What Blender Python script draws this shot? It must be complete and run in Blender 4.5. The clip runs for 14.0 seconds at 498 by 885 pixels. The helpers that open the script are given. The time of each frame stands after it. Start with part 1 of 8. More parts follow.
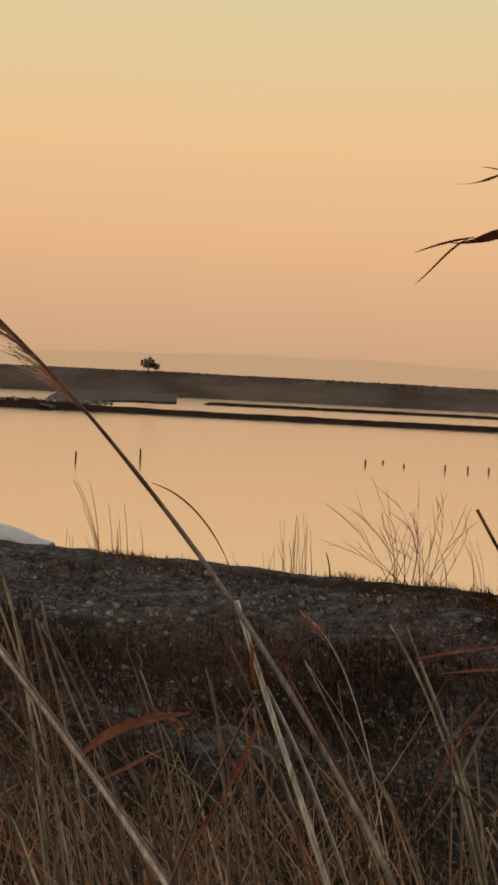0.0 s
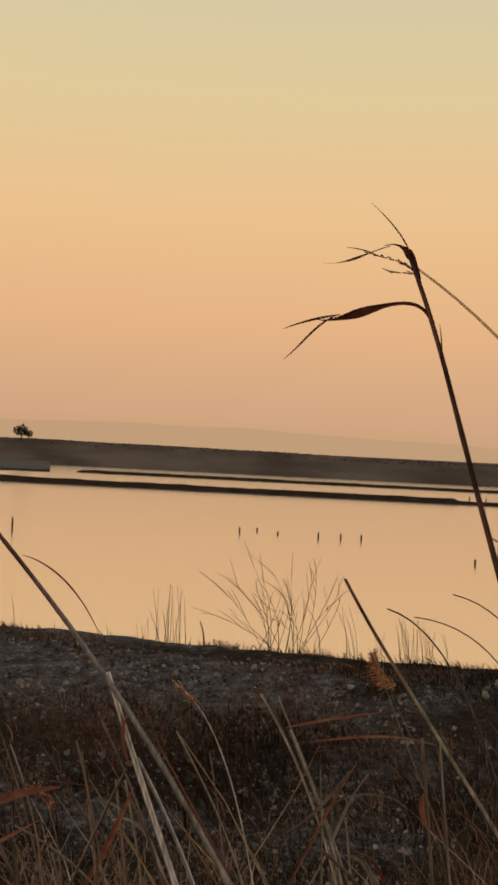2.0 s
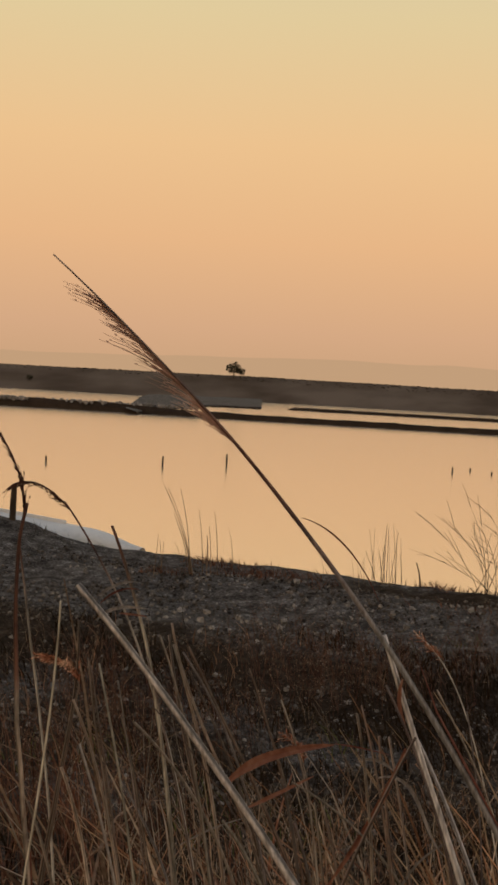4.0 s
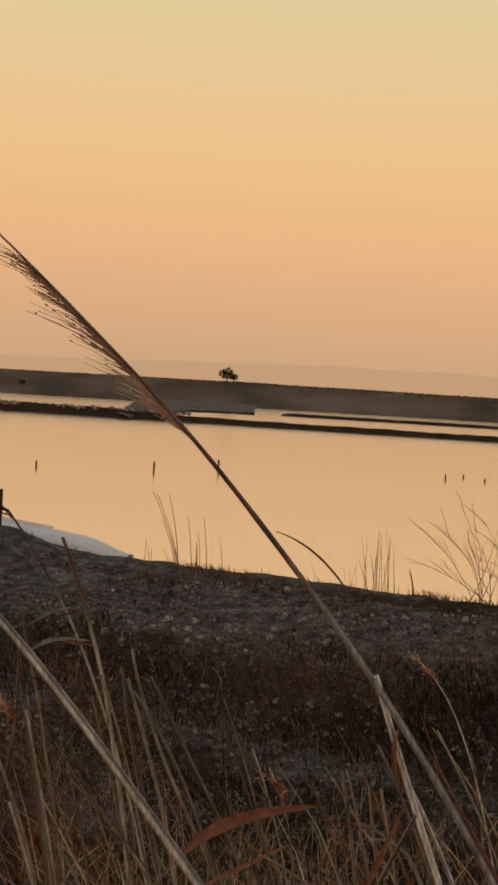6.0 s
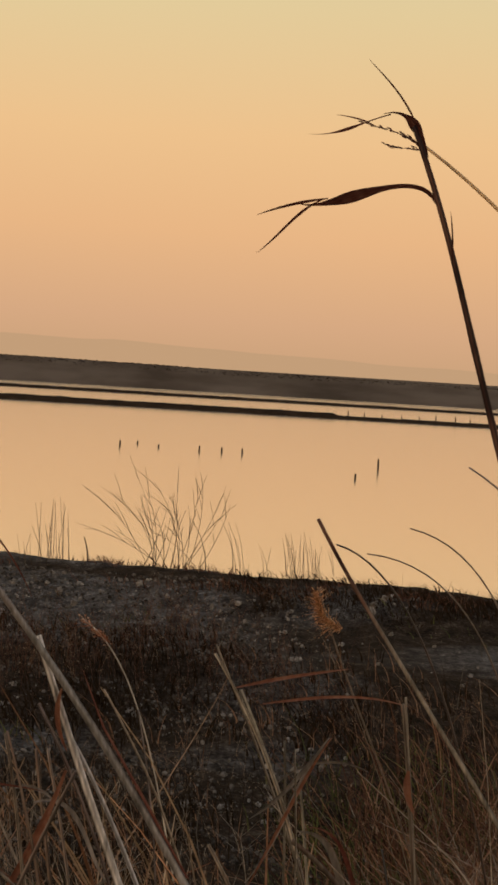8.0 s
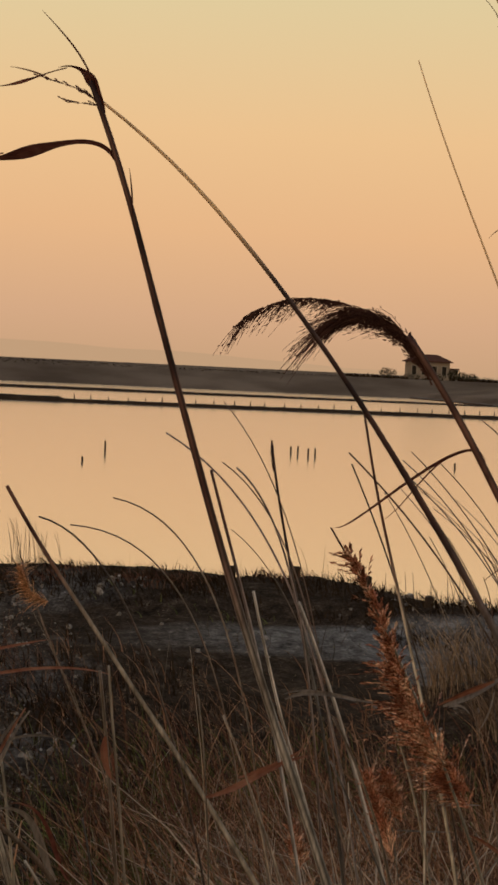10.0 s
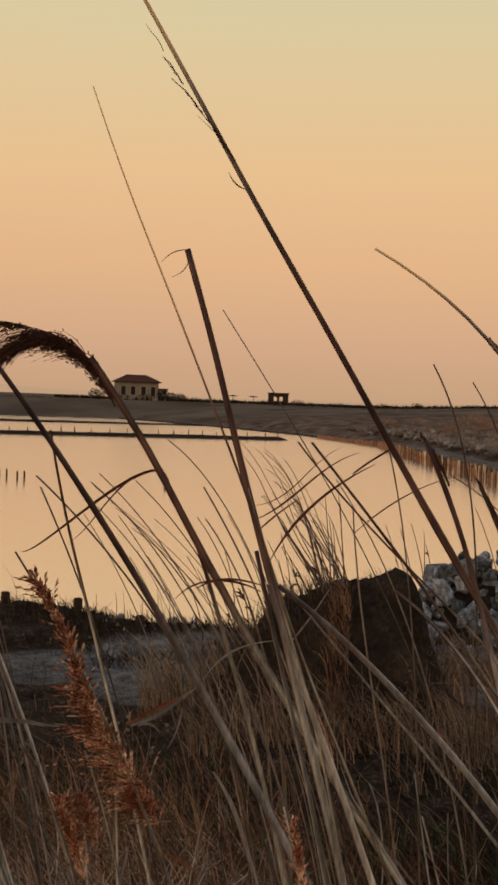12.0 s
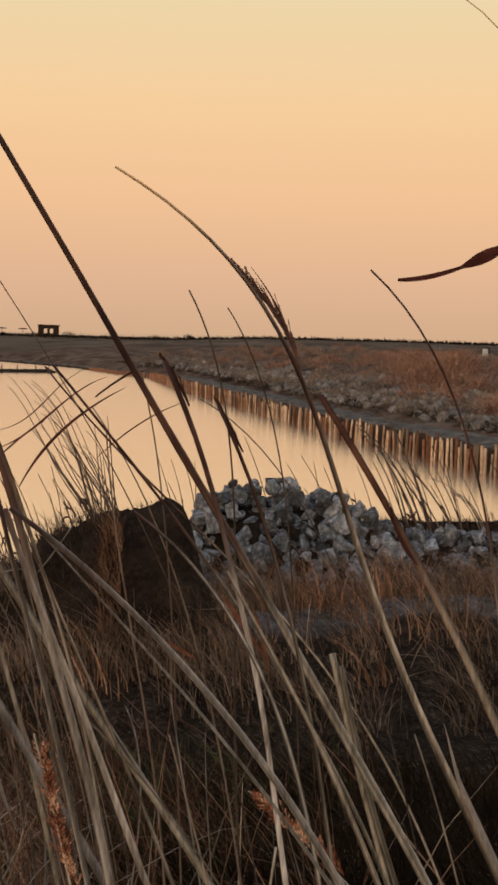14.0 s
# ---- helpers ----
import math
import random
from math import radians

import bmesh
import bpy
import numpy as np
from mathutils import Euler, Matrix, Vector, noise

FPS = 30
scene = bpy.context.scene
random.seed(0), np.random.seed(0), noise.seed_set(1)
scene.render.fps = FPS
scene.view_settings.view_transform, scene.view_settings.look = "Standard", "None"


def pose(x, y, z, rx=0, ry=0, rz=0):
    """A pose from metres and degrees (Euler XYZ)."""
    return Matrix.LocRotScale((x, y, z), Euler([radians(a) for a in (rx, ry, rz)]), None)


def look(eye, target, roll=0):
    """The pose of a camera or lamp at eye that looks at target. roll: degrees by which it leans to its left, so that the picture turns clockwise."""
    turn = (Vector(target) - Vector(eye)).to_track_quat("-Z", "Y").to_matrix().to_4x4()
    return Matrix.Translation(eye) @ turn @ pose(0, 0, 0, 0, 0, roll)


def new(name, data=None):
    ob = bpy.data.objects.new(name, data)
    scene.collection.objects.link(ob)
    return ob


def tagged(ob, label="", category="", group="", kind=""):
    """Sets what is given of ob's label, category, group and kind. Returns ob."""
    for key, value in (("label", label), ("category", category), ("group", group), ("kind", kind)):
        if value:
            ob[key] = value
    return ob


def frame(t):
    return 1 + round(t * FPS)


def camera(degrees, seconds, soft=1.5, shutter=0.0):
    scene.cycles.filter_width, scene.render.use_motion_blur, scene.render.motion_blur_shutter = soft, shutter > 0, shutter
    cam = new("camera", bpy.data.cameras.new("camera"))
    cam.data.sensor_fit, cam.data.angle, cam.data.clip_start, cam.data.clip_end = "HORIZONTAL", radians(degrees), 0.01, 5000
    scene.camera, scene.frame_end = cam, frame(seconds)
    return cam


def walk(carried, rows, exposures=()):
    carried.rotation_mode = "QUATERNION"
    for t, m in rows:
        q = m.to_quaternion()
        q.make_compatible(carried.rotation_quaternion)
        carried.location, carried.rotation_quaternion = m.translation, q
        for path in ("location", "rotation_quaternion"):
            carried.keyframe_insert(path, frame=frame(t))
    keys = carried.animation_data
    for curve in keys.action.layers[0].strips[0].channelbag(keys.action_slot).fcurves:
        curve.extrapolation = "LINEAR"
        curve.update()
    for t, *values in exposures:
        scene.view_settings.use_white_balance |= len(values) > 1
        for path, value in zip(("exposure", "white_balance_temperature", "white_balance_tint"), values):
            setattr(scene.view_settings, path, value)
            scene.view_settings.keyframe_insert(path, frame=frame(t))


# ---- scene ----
cam = camera(21.2, 14.0, soft=3.0)


def aim(x, y, z, heading, tilt, roll):
    """Camera pose: compass heading and tilt in degrees, roll as look() has it."""
    a, e = radians(heading), radians(tilt)
    way = Vector((math.sin(a) * math.cos(e), math.cos(a) * math.cos(e), math.sin(e)))
    return look((x, y, z), Vector((x, y, z)) + way, roll)


PATH = [
    (0.0, 0.086, -0.142, 4.009, -0.88, -2.84, 2.66),
    (0.5, 0.097, -0.170, 4.002, 2.39, -3.22, 2.71),
    (1.0, 0.078, -0.182, 3.998, 2.79, -2.98, 2.68),
    (1.5, 0.074, -0.178, 3.996, 3.76, -2.21, 2.64),
    (2.0, 0.090, -0.174, 4.017, 4.38, 0.32, 2.78),
    (2.5, 0.064, -0.170, 4.034, 2.40, 0.55, 2.84),
    (3.0, 0.018, -0.176, 4.037, -1.45, -2.55, 2.94),
    (3.5, -0.022, -0.200, 4.060, -4.00, -3.15, 2.95),
    (3.7, -0.022, -0.196, 4.058, -4.50, -2.95, 3.00),
    (5.8, -0.011, 0.234, 4.023, -4.32, -2.55, 3.09),
    (6.0, -0.011, 0.235, 4.023, -4.21, -2.54, 3.24),
    (6.5, -0.009, 0.228, 4.025, -3.92, -2.59, 3.22),
    (7.0, -0.010, 0.233, 4.023, -2.06, -2.51, 2.87),
    (7.2, -0.010, 0.230, 4.024, 0.63, -2.73, 3.05),
    (9.3, 0.058, 0.257, 3.989, 17.95, -3.31, 2.76),
    (9.5, 0.062, 0.253, 3.989, 19.02, -3.18, 2.73),
    (10.0, 0.070, 0.247, 3.986, 21.51, -3.26, 2.74),
    (10.5, 0.075, 0.242, 3.984, 24.38, -2.81, 2.81),
    (11.0, 0.083, 0.240, 3.987, 27.23, -2.36, 2.20),
    (11.5, 0.093, 0.236, 3.989, 30.39, -1.80, 2.15),
    (12.0, 0.102, 0.222, 3.990, 33.88, -1.85, 2.12),
    (12.5, 0.115, 0.214, 3.988, 37.12, -2.46, 1.72),
    (13.0, 0.119, 0.206, 3.985, 40.67, -2.54, 1.65),
    (13.5, 0.123, 0.195, 3.981, 44.07, -2.90, 1.63),
    (14.0, 0.139, 0.211, 3.979, 43.74, -4.46, 1.74),
]
TINT = [(0.0, 0.0, 6500, 10), (1.7, 0.0, 6550, 10), (2.4, -0.06, 6600, 10), (3.0, 0.02, 6530, 10), (3.7, 0.0, 6520, 10), (5.8, 0.0, 6800, 10), (7.2, 0.0, 6750, 10), (9.5, 0.0, 6550, 10), (11.5, 0.0, 6300, 10), (12.5, -0.06, 6200, 10), (13.0, -0.03, 6150, 10), (13.5, 0.09, 6100, 10), (14.0, 0.18, 6050, 10)]
walk(cam, [(t, aim(*row)) for t, *row in PATH], TINT)

# ---- sky and light: dusk, sun just down, haze low over the land ----
world = bpy.data.worlds.new("dusk_sky")
scene.world = world
world.use_nodes = True
wn, wl = world.node_tree.nodes, world.node_tree.links
wn.clear()
w_out, w_bg = wn.new("ShaderNodeOutputWorld"), wn.new("ShaderNodeBackground")
w_co, w_sep, w_ramp = wn.new("ShaderNodeTexCoord"), wn.new("ShaderNodeSeparateXYZ"), wn.new("ShaderNodeValToRGB")
wl.new(w_co.outputs["Generated"], w_sep.inputs[0])
wl.new(w_sep.outputs["Z"], w_ramp.inputs[0])
SKY = [(0.0, (0.59, 0.360, 0.207)), (0.035, (0.67, 0.398, 0.232)), (0.10, (0.80, 0.47, 0.243)),
       (0.17, (0.84, 0.54, 0.275)), (0.26, (0.755, 0.60, 0.335)), (0.34, (0.67, 0.595, 0.395)),
       (0.55, (0.41, 0.402, 0.39)), (0.8, (0.25, 0.272, 0.33)), (1.0, (0.20, 0.232, 0.305))]
ramp = w_ramp.color_ramp
while len(ramp.elements) < len(SKY):
    ramp.elements.new(0.5)
for el, (p, c) in zip(ramp.elements, SKY):
    el.position, el.color = p, (*c, 1)
wl.new(w_ramp.outputs[0], w_bg.inputs[0])
w_bg.inputs[1].default_value = 1.0
wl.new(w_bg.outputs[0], w_out.inputs[0])

sun = new("sun", bpy.data.lights.new("sun", "SUN"))
sun.data.energy, sun.data.angle, sun.data.color = 0.5, radians(12), (1.0, 0.62, 0.36)
sun.matrix_world = look((0, 0, 60), Vector((0, 0, 60)) + Vector((0.85, 0.35, -0.14)))


# ---- materials ----
def material(name, colours, scale=4.0, rough=0.8, bump=0.3, fine=12.0, island=0.0, each=0.0, dist=0.02, metal=0.0, stretch=(1, 1, 1), ior=1.45, thin=0.0):
    """Two or more colours spread by coarse and fine noise; island / each: brightness change piece by piece; thin: share of light that shines through."""
    m = bpy.data.materials.new(name)
    m.use_nodes = True
    n, l = m.node_tree.nodes, m.node_tree.links
    b = n["Principled BSDF"]
    co, mp = n.new("ShaderNodeTexCoord"), n.new("ShaderNodeMapping")
    mp.inputs["Scale"].default_value = stretch
    l.new(co.outputs["Object"], mp.inputs[0])
    big, small = n.new("ShaderNodeTexNoise"), n.new("ShaderNodeTexNoise")
    big.inputs["Scale"].default_value, big.inputs["Detail"].default_value = scale, 5
    small.inputs["Scale"].default_value, small.inputs["Detail"].default_value = scale * fine, 4
    mix = n.new("ShaderNodeMath")
    mix.operation = "MULTIPLY_ADD"
    mix.inputs[1].default_value = 0.45
    half = n.new("ShaderNodeMath")
    half.operation = "MULTIPLY"
    half.inputs[1].default_value = 0.55
    r = n.new("ShaderNodeValToRGB")
    for t in (big, small):
        l.new(mp.outputs[0], t.inputs[0])
    l.new(big.outputs[0], half.inputs[0])
    l.new(small.outputs[0], mix.inputs[0])
    l.new(half.outputs[0], mix.inputs[2])
    l.new(mix.outputs[0], r.inputs[0])
    while len(r.color_ramp.elements) < len(colours):
        r.color_ramp.elements.new(0.5)
    for i, (el, c) in enumerate(zip(r.color_ramp.elements, colours)):
        el.position, el.color = 0.34 + 0.32 * i / max(1, len(colours) - 1), (*c, 1)
    colour = r.outputs[0]
    if island or each:
        hsv, mr = n.new("ShaderNodeHueSaturation"), n.new("ShaderNodeMapRange")
        k = island or each
        mr.inputs[3].default_value, mr.inputs[4].default_value = 1 - k, 1 + k
        src = n.new("ShaderNodeNewGeometry").outputs["Random Per Island"] if island else n.new("ShaderNodeObjectInfo").outputs["Random"]
        l.new(src, mr.inputs[0])
        l.new(mr.outputs[0], hsv.inputs["Value"])
        l.new(colour, hsv.inputs["Color"])
        colour = hsv.outputs[0]
    l.new(colour, b.inputs["Base Color"])
    b.inputs["Roughness"].default_value, b.inputs["Metallic"].default_value, b.inputs["IOR"].default_value = rough, metal, ior
    b.inputs["Specular IOR Level"].default_value = 0.08 if rough >= 0.7 else 0.3
    if bump:
        bp = n.new("ShaderNodeBump")
        bp.inputs["Strength"].default_value, bp.inputs["Distance"].default_value = bump, dist
        l.new(mix.outputs[0], bp.inputs["Height"])
        l.new(bp.outputs[0], b.inputs["Normal"])
    if thin:
        leaf, both = n.new("ShaderNodeBsdfTranslucent"), n.new("ShaderNodeMixShader")
        both.inputs[0].default_value = thin
        l.new(colour, leaf.inputs["Color"])
        l.new(b.outputs[0], both.inputs[1])
        l.new(leaf.outputs[0], both.inputs[2])
        l.new(both.outputs[0], n["Material Output"].inputs["Surface"])
    return m




def ground_material():
    """Soil, gravel, far land and scrub, blended by the masks that the ground carries."""
    m = bpy.data.materials.new("bank_ground")
    m.use_nodes = True
    n, l = m.node_tree.nodes, m.node_tree.links
    b = n["Principled BSDF"]
    co = n.new("ShaderNodeTexCoord")

    def noise_of(scale, detail=5):
        t = n.new("ShaderNodeTexNoise")
        t.inputs["Scale"].default_value, t.inputs["Detail"].default_value = scale, detail
        l.new(co.outputs["Object"], t.inputs[0])
        return t.outputs[0]

    def ramp_of(src, stops):
        r = n.new("ShaderNodeValToRGB")
        while len(r.color_ramp.elements) < len(stops):
            r.color_ramp.elements.new(0.5)
        for el, (p, c) in zip(r.color_ramp.elements, stops):
            el.position, el.color = p, (*c, 1)
        l.new(src, r.inputs[0])
        return r.outputs[0]

    def blend(fac, c1, c2):
        x = n.new("ShaderNodeMix")
        x.data_type = "RGBA"
        l.new(fac, x.inputs[0])
        l.new(c1, x.inputs[6])
        l.new(c2, x.inputs[7])
        return x.outputs[2]

    def mask(name, lo=0.35, hi=0.65, wobble=0.5):
        at = n.new("ShaderNodeAttribute")
        at.attribute_name = name
        add = n.new("ShaderNodeMath")
        add.operation = "MULTIPLY_ADD"
        add.inputs[1].default_value, add.inputs[2].default_value = wobble, -wobble / 2
        l.new(coarse, add.inputs[0])
        s = n.new("ShaderNodeMath")
        l.new(add.outputs[0], s.inputs[0])
        l.new(at.outputs["Fac"], s.inputs[1])
        mr = n.new("ShaderNodeMapRange")
        mr.inputs[1].default_value, mr.inputs[2].default_value = lo, hi
        l.new(s.outputs[0], mr.inputs[0])
        return mr.outputs[0]

    coarse, mid, fine = noise_of(0.9), noise_of(5), noise_of(26)
    pebble = n.new("ShaderNodeTexVoronoi")
    pebble.inputs["Scale"].default_value = 14
    l.new(co.outputs["Object"], pebble.inputs[0])
    mixed = n.new("ShaderNodeMath")
    mixed.operation = "MULTIPLY_ADD"
    mixed.inputs[1].default_value = 0.5
    l.new(fine, mixed.inputs[0])
    half = n.new("ShaderNodeMath")
    half.operation = "MULTIPLY"
    half.inputs[1].default_value = 0.5
    l.new(mid, half.inputs[0])
    l.new(half.outputs[0], mixed.inputs[2])
    soil = ramp_of(mixed.outputs[0], [(0.36, (0.010, 0.007, 0.005)), (0.5, (0.033, 0.023, 0.016)), (0.60, (0.068, 0.049, 0.035)), (0.70, (0.15, 0.125, 0.10))])
    stony = ramp_of(mixed.outputs[0], [(0.36, (0.020, 0.018, 0.017)), (0.48, (0.074, 0.066, 0.060)), (0.58, (0.145, 0.133, 0.124)), (0.68, (0.32, 0.31, 0.30))])
    track = ramp_of(mixed.outputs[0], [(0.36, (0.045, 0.041, 0.039)), (0.48, (0.12, 0.114, 0.11)), (0.58, (0.195, 0.188, 0.182)), (0.68, (0.34, 0.33, 0.325))])
    grand = noise_of(0.07, 6)
    far = ramp_of(grand, [(0.35, (0.088, 0.064, 0.047)), (0.5, (0.132, 0.100, 0.076)), (0.65, (0.178, 0.138, 0.108))])
    scrub = ramp_of(noise_of(0.5, 6), [(0.35, (0.07, 0.045, 0.033)), (0.5, (0.135, 0.090, 0.066)), (0.66, (0.21, 0.155, 0.12))])
    c = blend(mask("stony", 0.3, 0.7), soil, stony)
    c = blend(mask("track", 0.3, 0.7, 0.4), c, track)
    c = blend(mask("scrub", 0.3, 0.7), c, scrub)
    c = blend(mask("far", 0.3, 0.7, 0.2), c, far)
    l.new(c, b.inputs["Base Color"])
    b.inputs["Roughness"].default_value, b.inputs["Specular IOR Level"].default_value = 0.95, 0.05
    bp = n.new("ShaderNodeBump")
    bp.inputs["Strength"].default_value, bp.inputs["Distance"].default_value = 1.0, 0.05
    l.new(mixed.outputs[0], bp.inputs["Height"])
    bp2 = n.new("ShaderNodeBump")
    bp2.inputs["Strength"].default_value, bp2.inputs["Distance"].default_value = 0.6, 0.02
    l.new(pebble.outputs[0], bp2.inputs["Height"])
    l.new(bp.outputs[0], bp2.inputs["Normal"])
    l.new(bp2.outputs[0], b.inputs["Normal"])
    return m


GROUND = ground_material()
GRAVEL = material("gravel", [(0.045, 0.038, 0.032), (0.12, 0.108, 0.096), (0.24, 0.225, 0.21)], 1.6, 0.9, 0.8, 8, dist=0.03)
DYKE = material("dyke_mud", [(0.022, 0.016, 0.012), (0.05, 0.036, 0.026)], 0.8, 0.8, 0.6, 8, dist=0.06)
ROCK = material("limestone", [(0.040, 0.043, 0.048), (0.185, 0.195, 0.213), (0.48, 0.502, 0.54)], 3.5, 0.85, 1.0, 7, each=0.65, dist=0.02)
MOUND = material("dark_earth", [(0.011, 0.008, 0.0065), (0.028, 0.020, 0.015), (0.062, 0.043, 0.030)], 2.2, 0.95, 0.9, 9, dist=0.05)
STAKE = material("weathered_stake", [(0.30, 0.16, 0.085), (0.60, 0.42, 0.27), (0.84, 0.73, 0.58)], 3, 0.75, 0.5, 10, each=0.65, dist=0.01, stretch=(4, 4, 1))
POST = material("dark_post", [(0.03, 0.022, 0.016), (0.08, 0.06, 0.045)], 5, 0.8, 0.5, 10, dist=0.01)
BARK = material("bark", [(0.03, 0.022, 0.016), (0.07, 0.05, 0.035)], 6, 0.9, 0.6)
LEAFY = material("dark_foliage", [(0.02, 0.022, 0.012), (0.05, 0.045, 0.022)], 3, 0.8, 0.2, island=0.4)
HULL = material("white_hull_paint", [(0.60, 0.61, 0.62), (0.72, 0.73, 0.74), (0.78, 0.79, 0.80)], 2.0, 0.45, 0.15, 9, dist=0.004)
PLASTER = material("pale_plaster", [(0.21, 0.18, 0.15), (0.30, 0.255, 0.21)], 0.6, 0.9, 0.3, 10)
FRAME = material("pale_window_frame", [(0.30, 0.27, 0.23), (0.38, 0.34, 0.30)], 2, 0.8, 0.0)
TILE = material("clay_roof", [(0.06, 0.028, 0.02), (0.11, 0.05, 0.035)], 0.8, 0.85, 0.4, 12)
DARK = material("dark_opening", [(0.012, 0.010, 0.009), (0.02, 0.017, 0.014)], 1, 0.6, 0.0)
STRAW = material("reed_straw", [(0.15, 0.13, 0.115), (0.28, 0.25, 0.225), (0.43, 0.39, 0.36)], 14, 0.6, 0.25, 6, each=0.3, dist=0.002, stretch=(3, 3, 0.4))
BROWN_REED = material("brown_reed", [(0.030, 0.013, 0.010), (0.065, 0.030, 0.021), (0.12, 0.062, 0.042)], 14, 0.65, 0.25, 6, each=0.3, dist=0.002, stretch=(3, 3, 0.4))
BLADE = material("dry_leaf", [(0.11, 0.036, 0.028), (0.20, 0.072, 0.052), (0.30, 0.14, 0.10)], 12, 0.6, 0.2, 6, each=0.25, dist=0.002, thin=0.6)
RED_BLADE = material("rusty_leaf", [(0.20, 0.082, 0.052), (0.31, 0.14, 0.09), (0.42, 0.24, 0.165)], 14, 0.6, 0.2, 6, dist=0.002)
PLUME = material("plume_hair", [(0.06, 0.029, 0.023), (0.13, 0.066, 0.05)], 30, 0.8, 0.0, island=0.35, thin=0.50)
# last pale colour: whitish seed tips plus sunlit specks painted in
RUST_PLUME = material("rusty_plume", [(0.15, 0.054, 0.035), (0.34, 0.138, 0.084), (0.88, 0.66, 0.48)], 30, 0.8, 0.0, island=0.75)
# lighter than the rusty plume: glow from behind put into the colour
BACKLIT_PLUME = material("backlit_plume_glow", [(0.30, 0.13, 0.07), (0.58, 0.33, 0.18), (0.90, 0.68, 0.46)], 30, 0.8, 0.0, island=0.7)
PLUME_LIGHT = material("light_plume_hair", [(0.13, 0.068, 0.058), (0.33, 0.21, 0.175)], 30, 0.8, 0.0, island=0.35, thin=0.50)
PLUME_PALE = material("pale_plume_hair", [(0.40, 0.24, 0.19), (0.70, 0.50, 0.41)], 30, 0.8, 0.0, island=0.35, thin=0.50)
GRASS = material("dry_grass", [(0.13, 0.085, 0.052), (0.27, 0.19, 0.122), (0.44, 0.33, 0.22)], 3, 0.8, 0.0, island=0.7, thin=0.35)
GRASS_RED = material("rusty_grass", [(0.13, 0.062, 0.038), (0.275, 0.150, 0.092), (0.46, 0.30, 0.205)], 3, 0.8, 0.0, island=0.7, thin=0.35)
RUBBLE = material("pale_rubble", [(0.10, 0.089, 0.079), (0.22, 0.20, 0.182), (0.38, 0.355, 0.33)], 3, 0.9, 0.5, 8, island=0.35)
CLOD = material("dry_clods", [(0.035, 0.029, 0.025), (0.090, 0.078, 0.069), (0.18, 0.163, 0.148)], 5, 0.95, 0.5, 8, island=0.7)
RUST_WEED = material("dull_rust_weed", [(0.060, 0.026, 0.017), (0.125, 0.060, 0.040), (0.22, 0.13, 0.09)], 3, 0.85, 0.0, island=0.7, thin=0.35)
GRASS_PALE = material("pale_stems", [(0.18, 0.142, 0.11), (0.34, 0.28, 0.22), (0.52, 0.44, 0.36)], 3, 0.7, 0.0, island=0.7, thin=0.35)
# dark scrub, its colour lowered further for the shade beneath dense stems
GRASS_DARK_SHADE = material("dark_scrub_with_shade", [(0.014, 0.0085, 0.0045), (0.040, 0.025, 0.014)], 0.3, 0.9, 0.0, island=0.4)
GRASS_TAN = material("tan_grass", [(0.115, 0.077, 0.052), (0.24, 0.163, 0.112), (0.42, 0.315, 0.23)], 3, 0.8, 0.0, island=0.7, thin=0.35)
BLADE_LITTER = material("fallen_leaf", [(0.10, 0.04, 0.025), (0.20, 0.09, 0.055), (0.33, 0.24, 0.17)], 3, 0.7, 0.0, island=0.7, thin=0.40)
GRASS_RUST = material("rust_scrub", [(0.20, 0.112, 0.078), (0.37, 0.212, 0.145), (0.54, 0.365, 0.262)], 0.4, 0.85, 0.0, island=0.5)
RED_DARK = material("dark_red_leaf", [(0.14, 0.045, 0.035), (0.25, 0.088, 0.066)], 14, 0.6, 0.2, 6, dist=0.002, thin=0.45)
GRASS_DIM = material("grey_grass", [(0.040, 0.028, 0.020), (0.085, 0.064, 0.048)], 3, 0.85, 0.0, island=0.7)
STAKE_RED = material("reddish_stake", [(0.12, 0.055, 0.03), (0.28, 0.135, 0.075), (0.46, 0.27, 0.165)], 3, 0.75, 0.5, 10, each=0.5, dist=0.01, stretch=(4, 4, 1))
SCRUB_GREY = material("grey_brown_scrub", [(0.13, 0.10, 0.08), (0.27, 0.217, 0.176), (0.42, 0.345, 0.285)], 0.4, 0.85, 0.0, island=0.5)
GRASS_BRIGHT = material("bright_rust_grass", [(0.20, 0.092, 0.048), (0.36, 0.19, 0.11), (0.54, 0.36, 0.24)], 3, 0.8, 0.0, island=0.7)
GREEN_WEED = material("green_weed", [(0.045, 0.052, 0.016), (0.095, 0.105, 0.034), (0.17, 0.175, 0.062)], 3, 0.8, 0.0, island=0.7)
SEED = material("pale_seed_head", [(0.22, 0.15, 0.10), (0.42, 0.31, 0.22)], 30, 0.8, 0.0, island=0.7)
STAKE_GAP_SHADE = material("stake_gap_shade", [(0.030, 0.016, 0.010), (0.075, 0.038, 0.022)], 1.5, 0.7, 0.5, 8, dist=0.04)


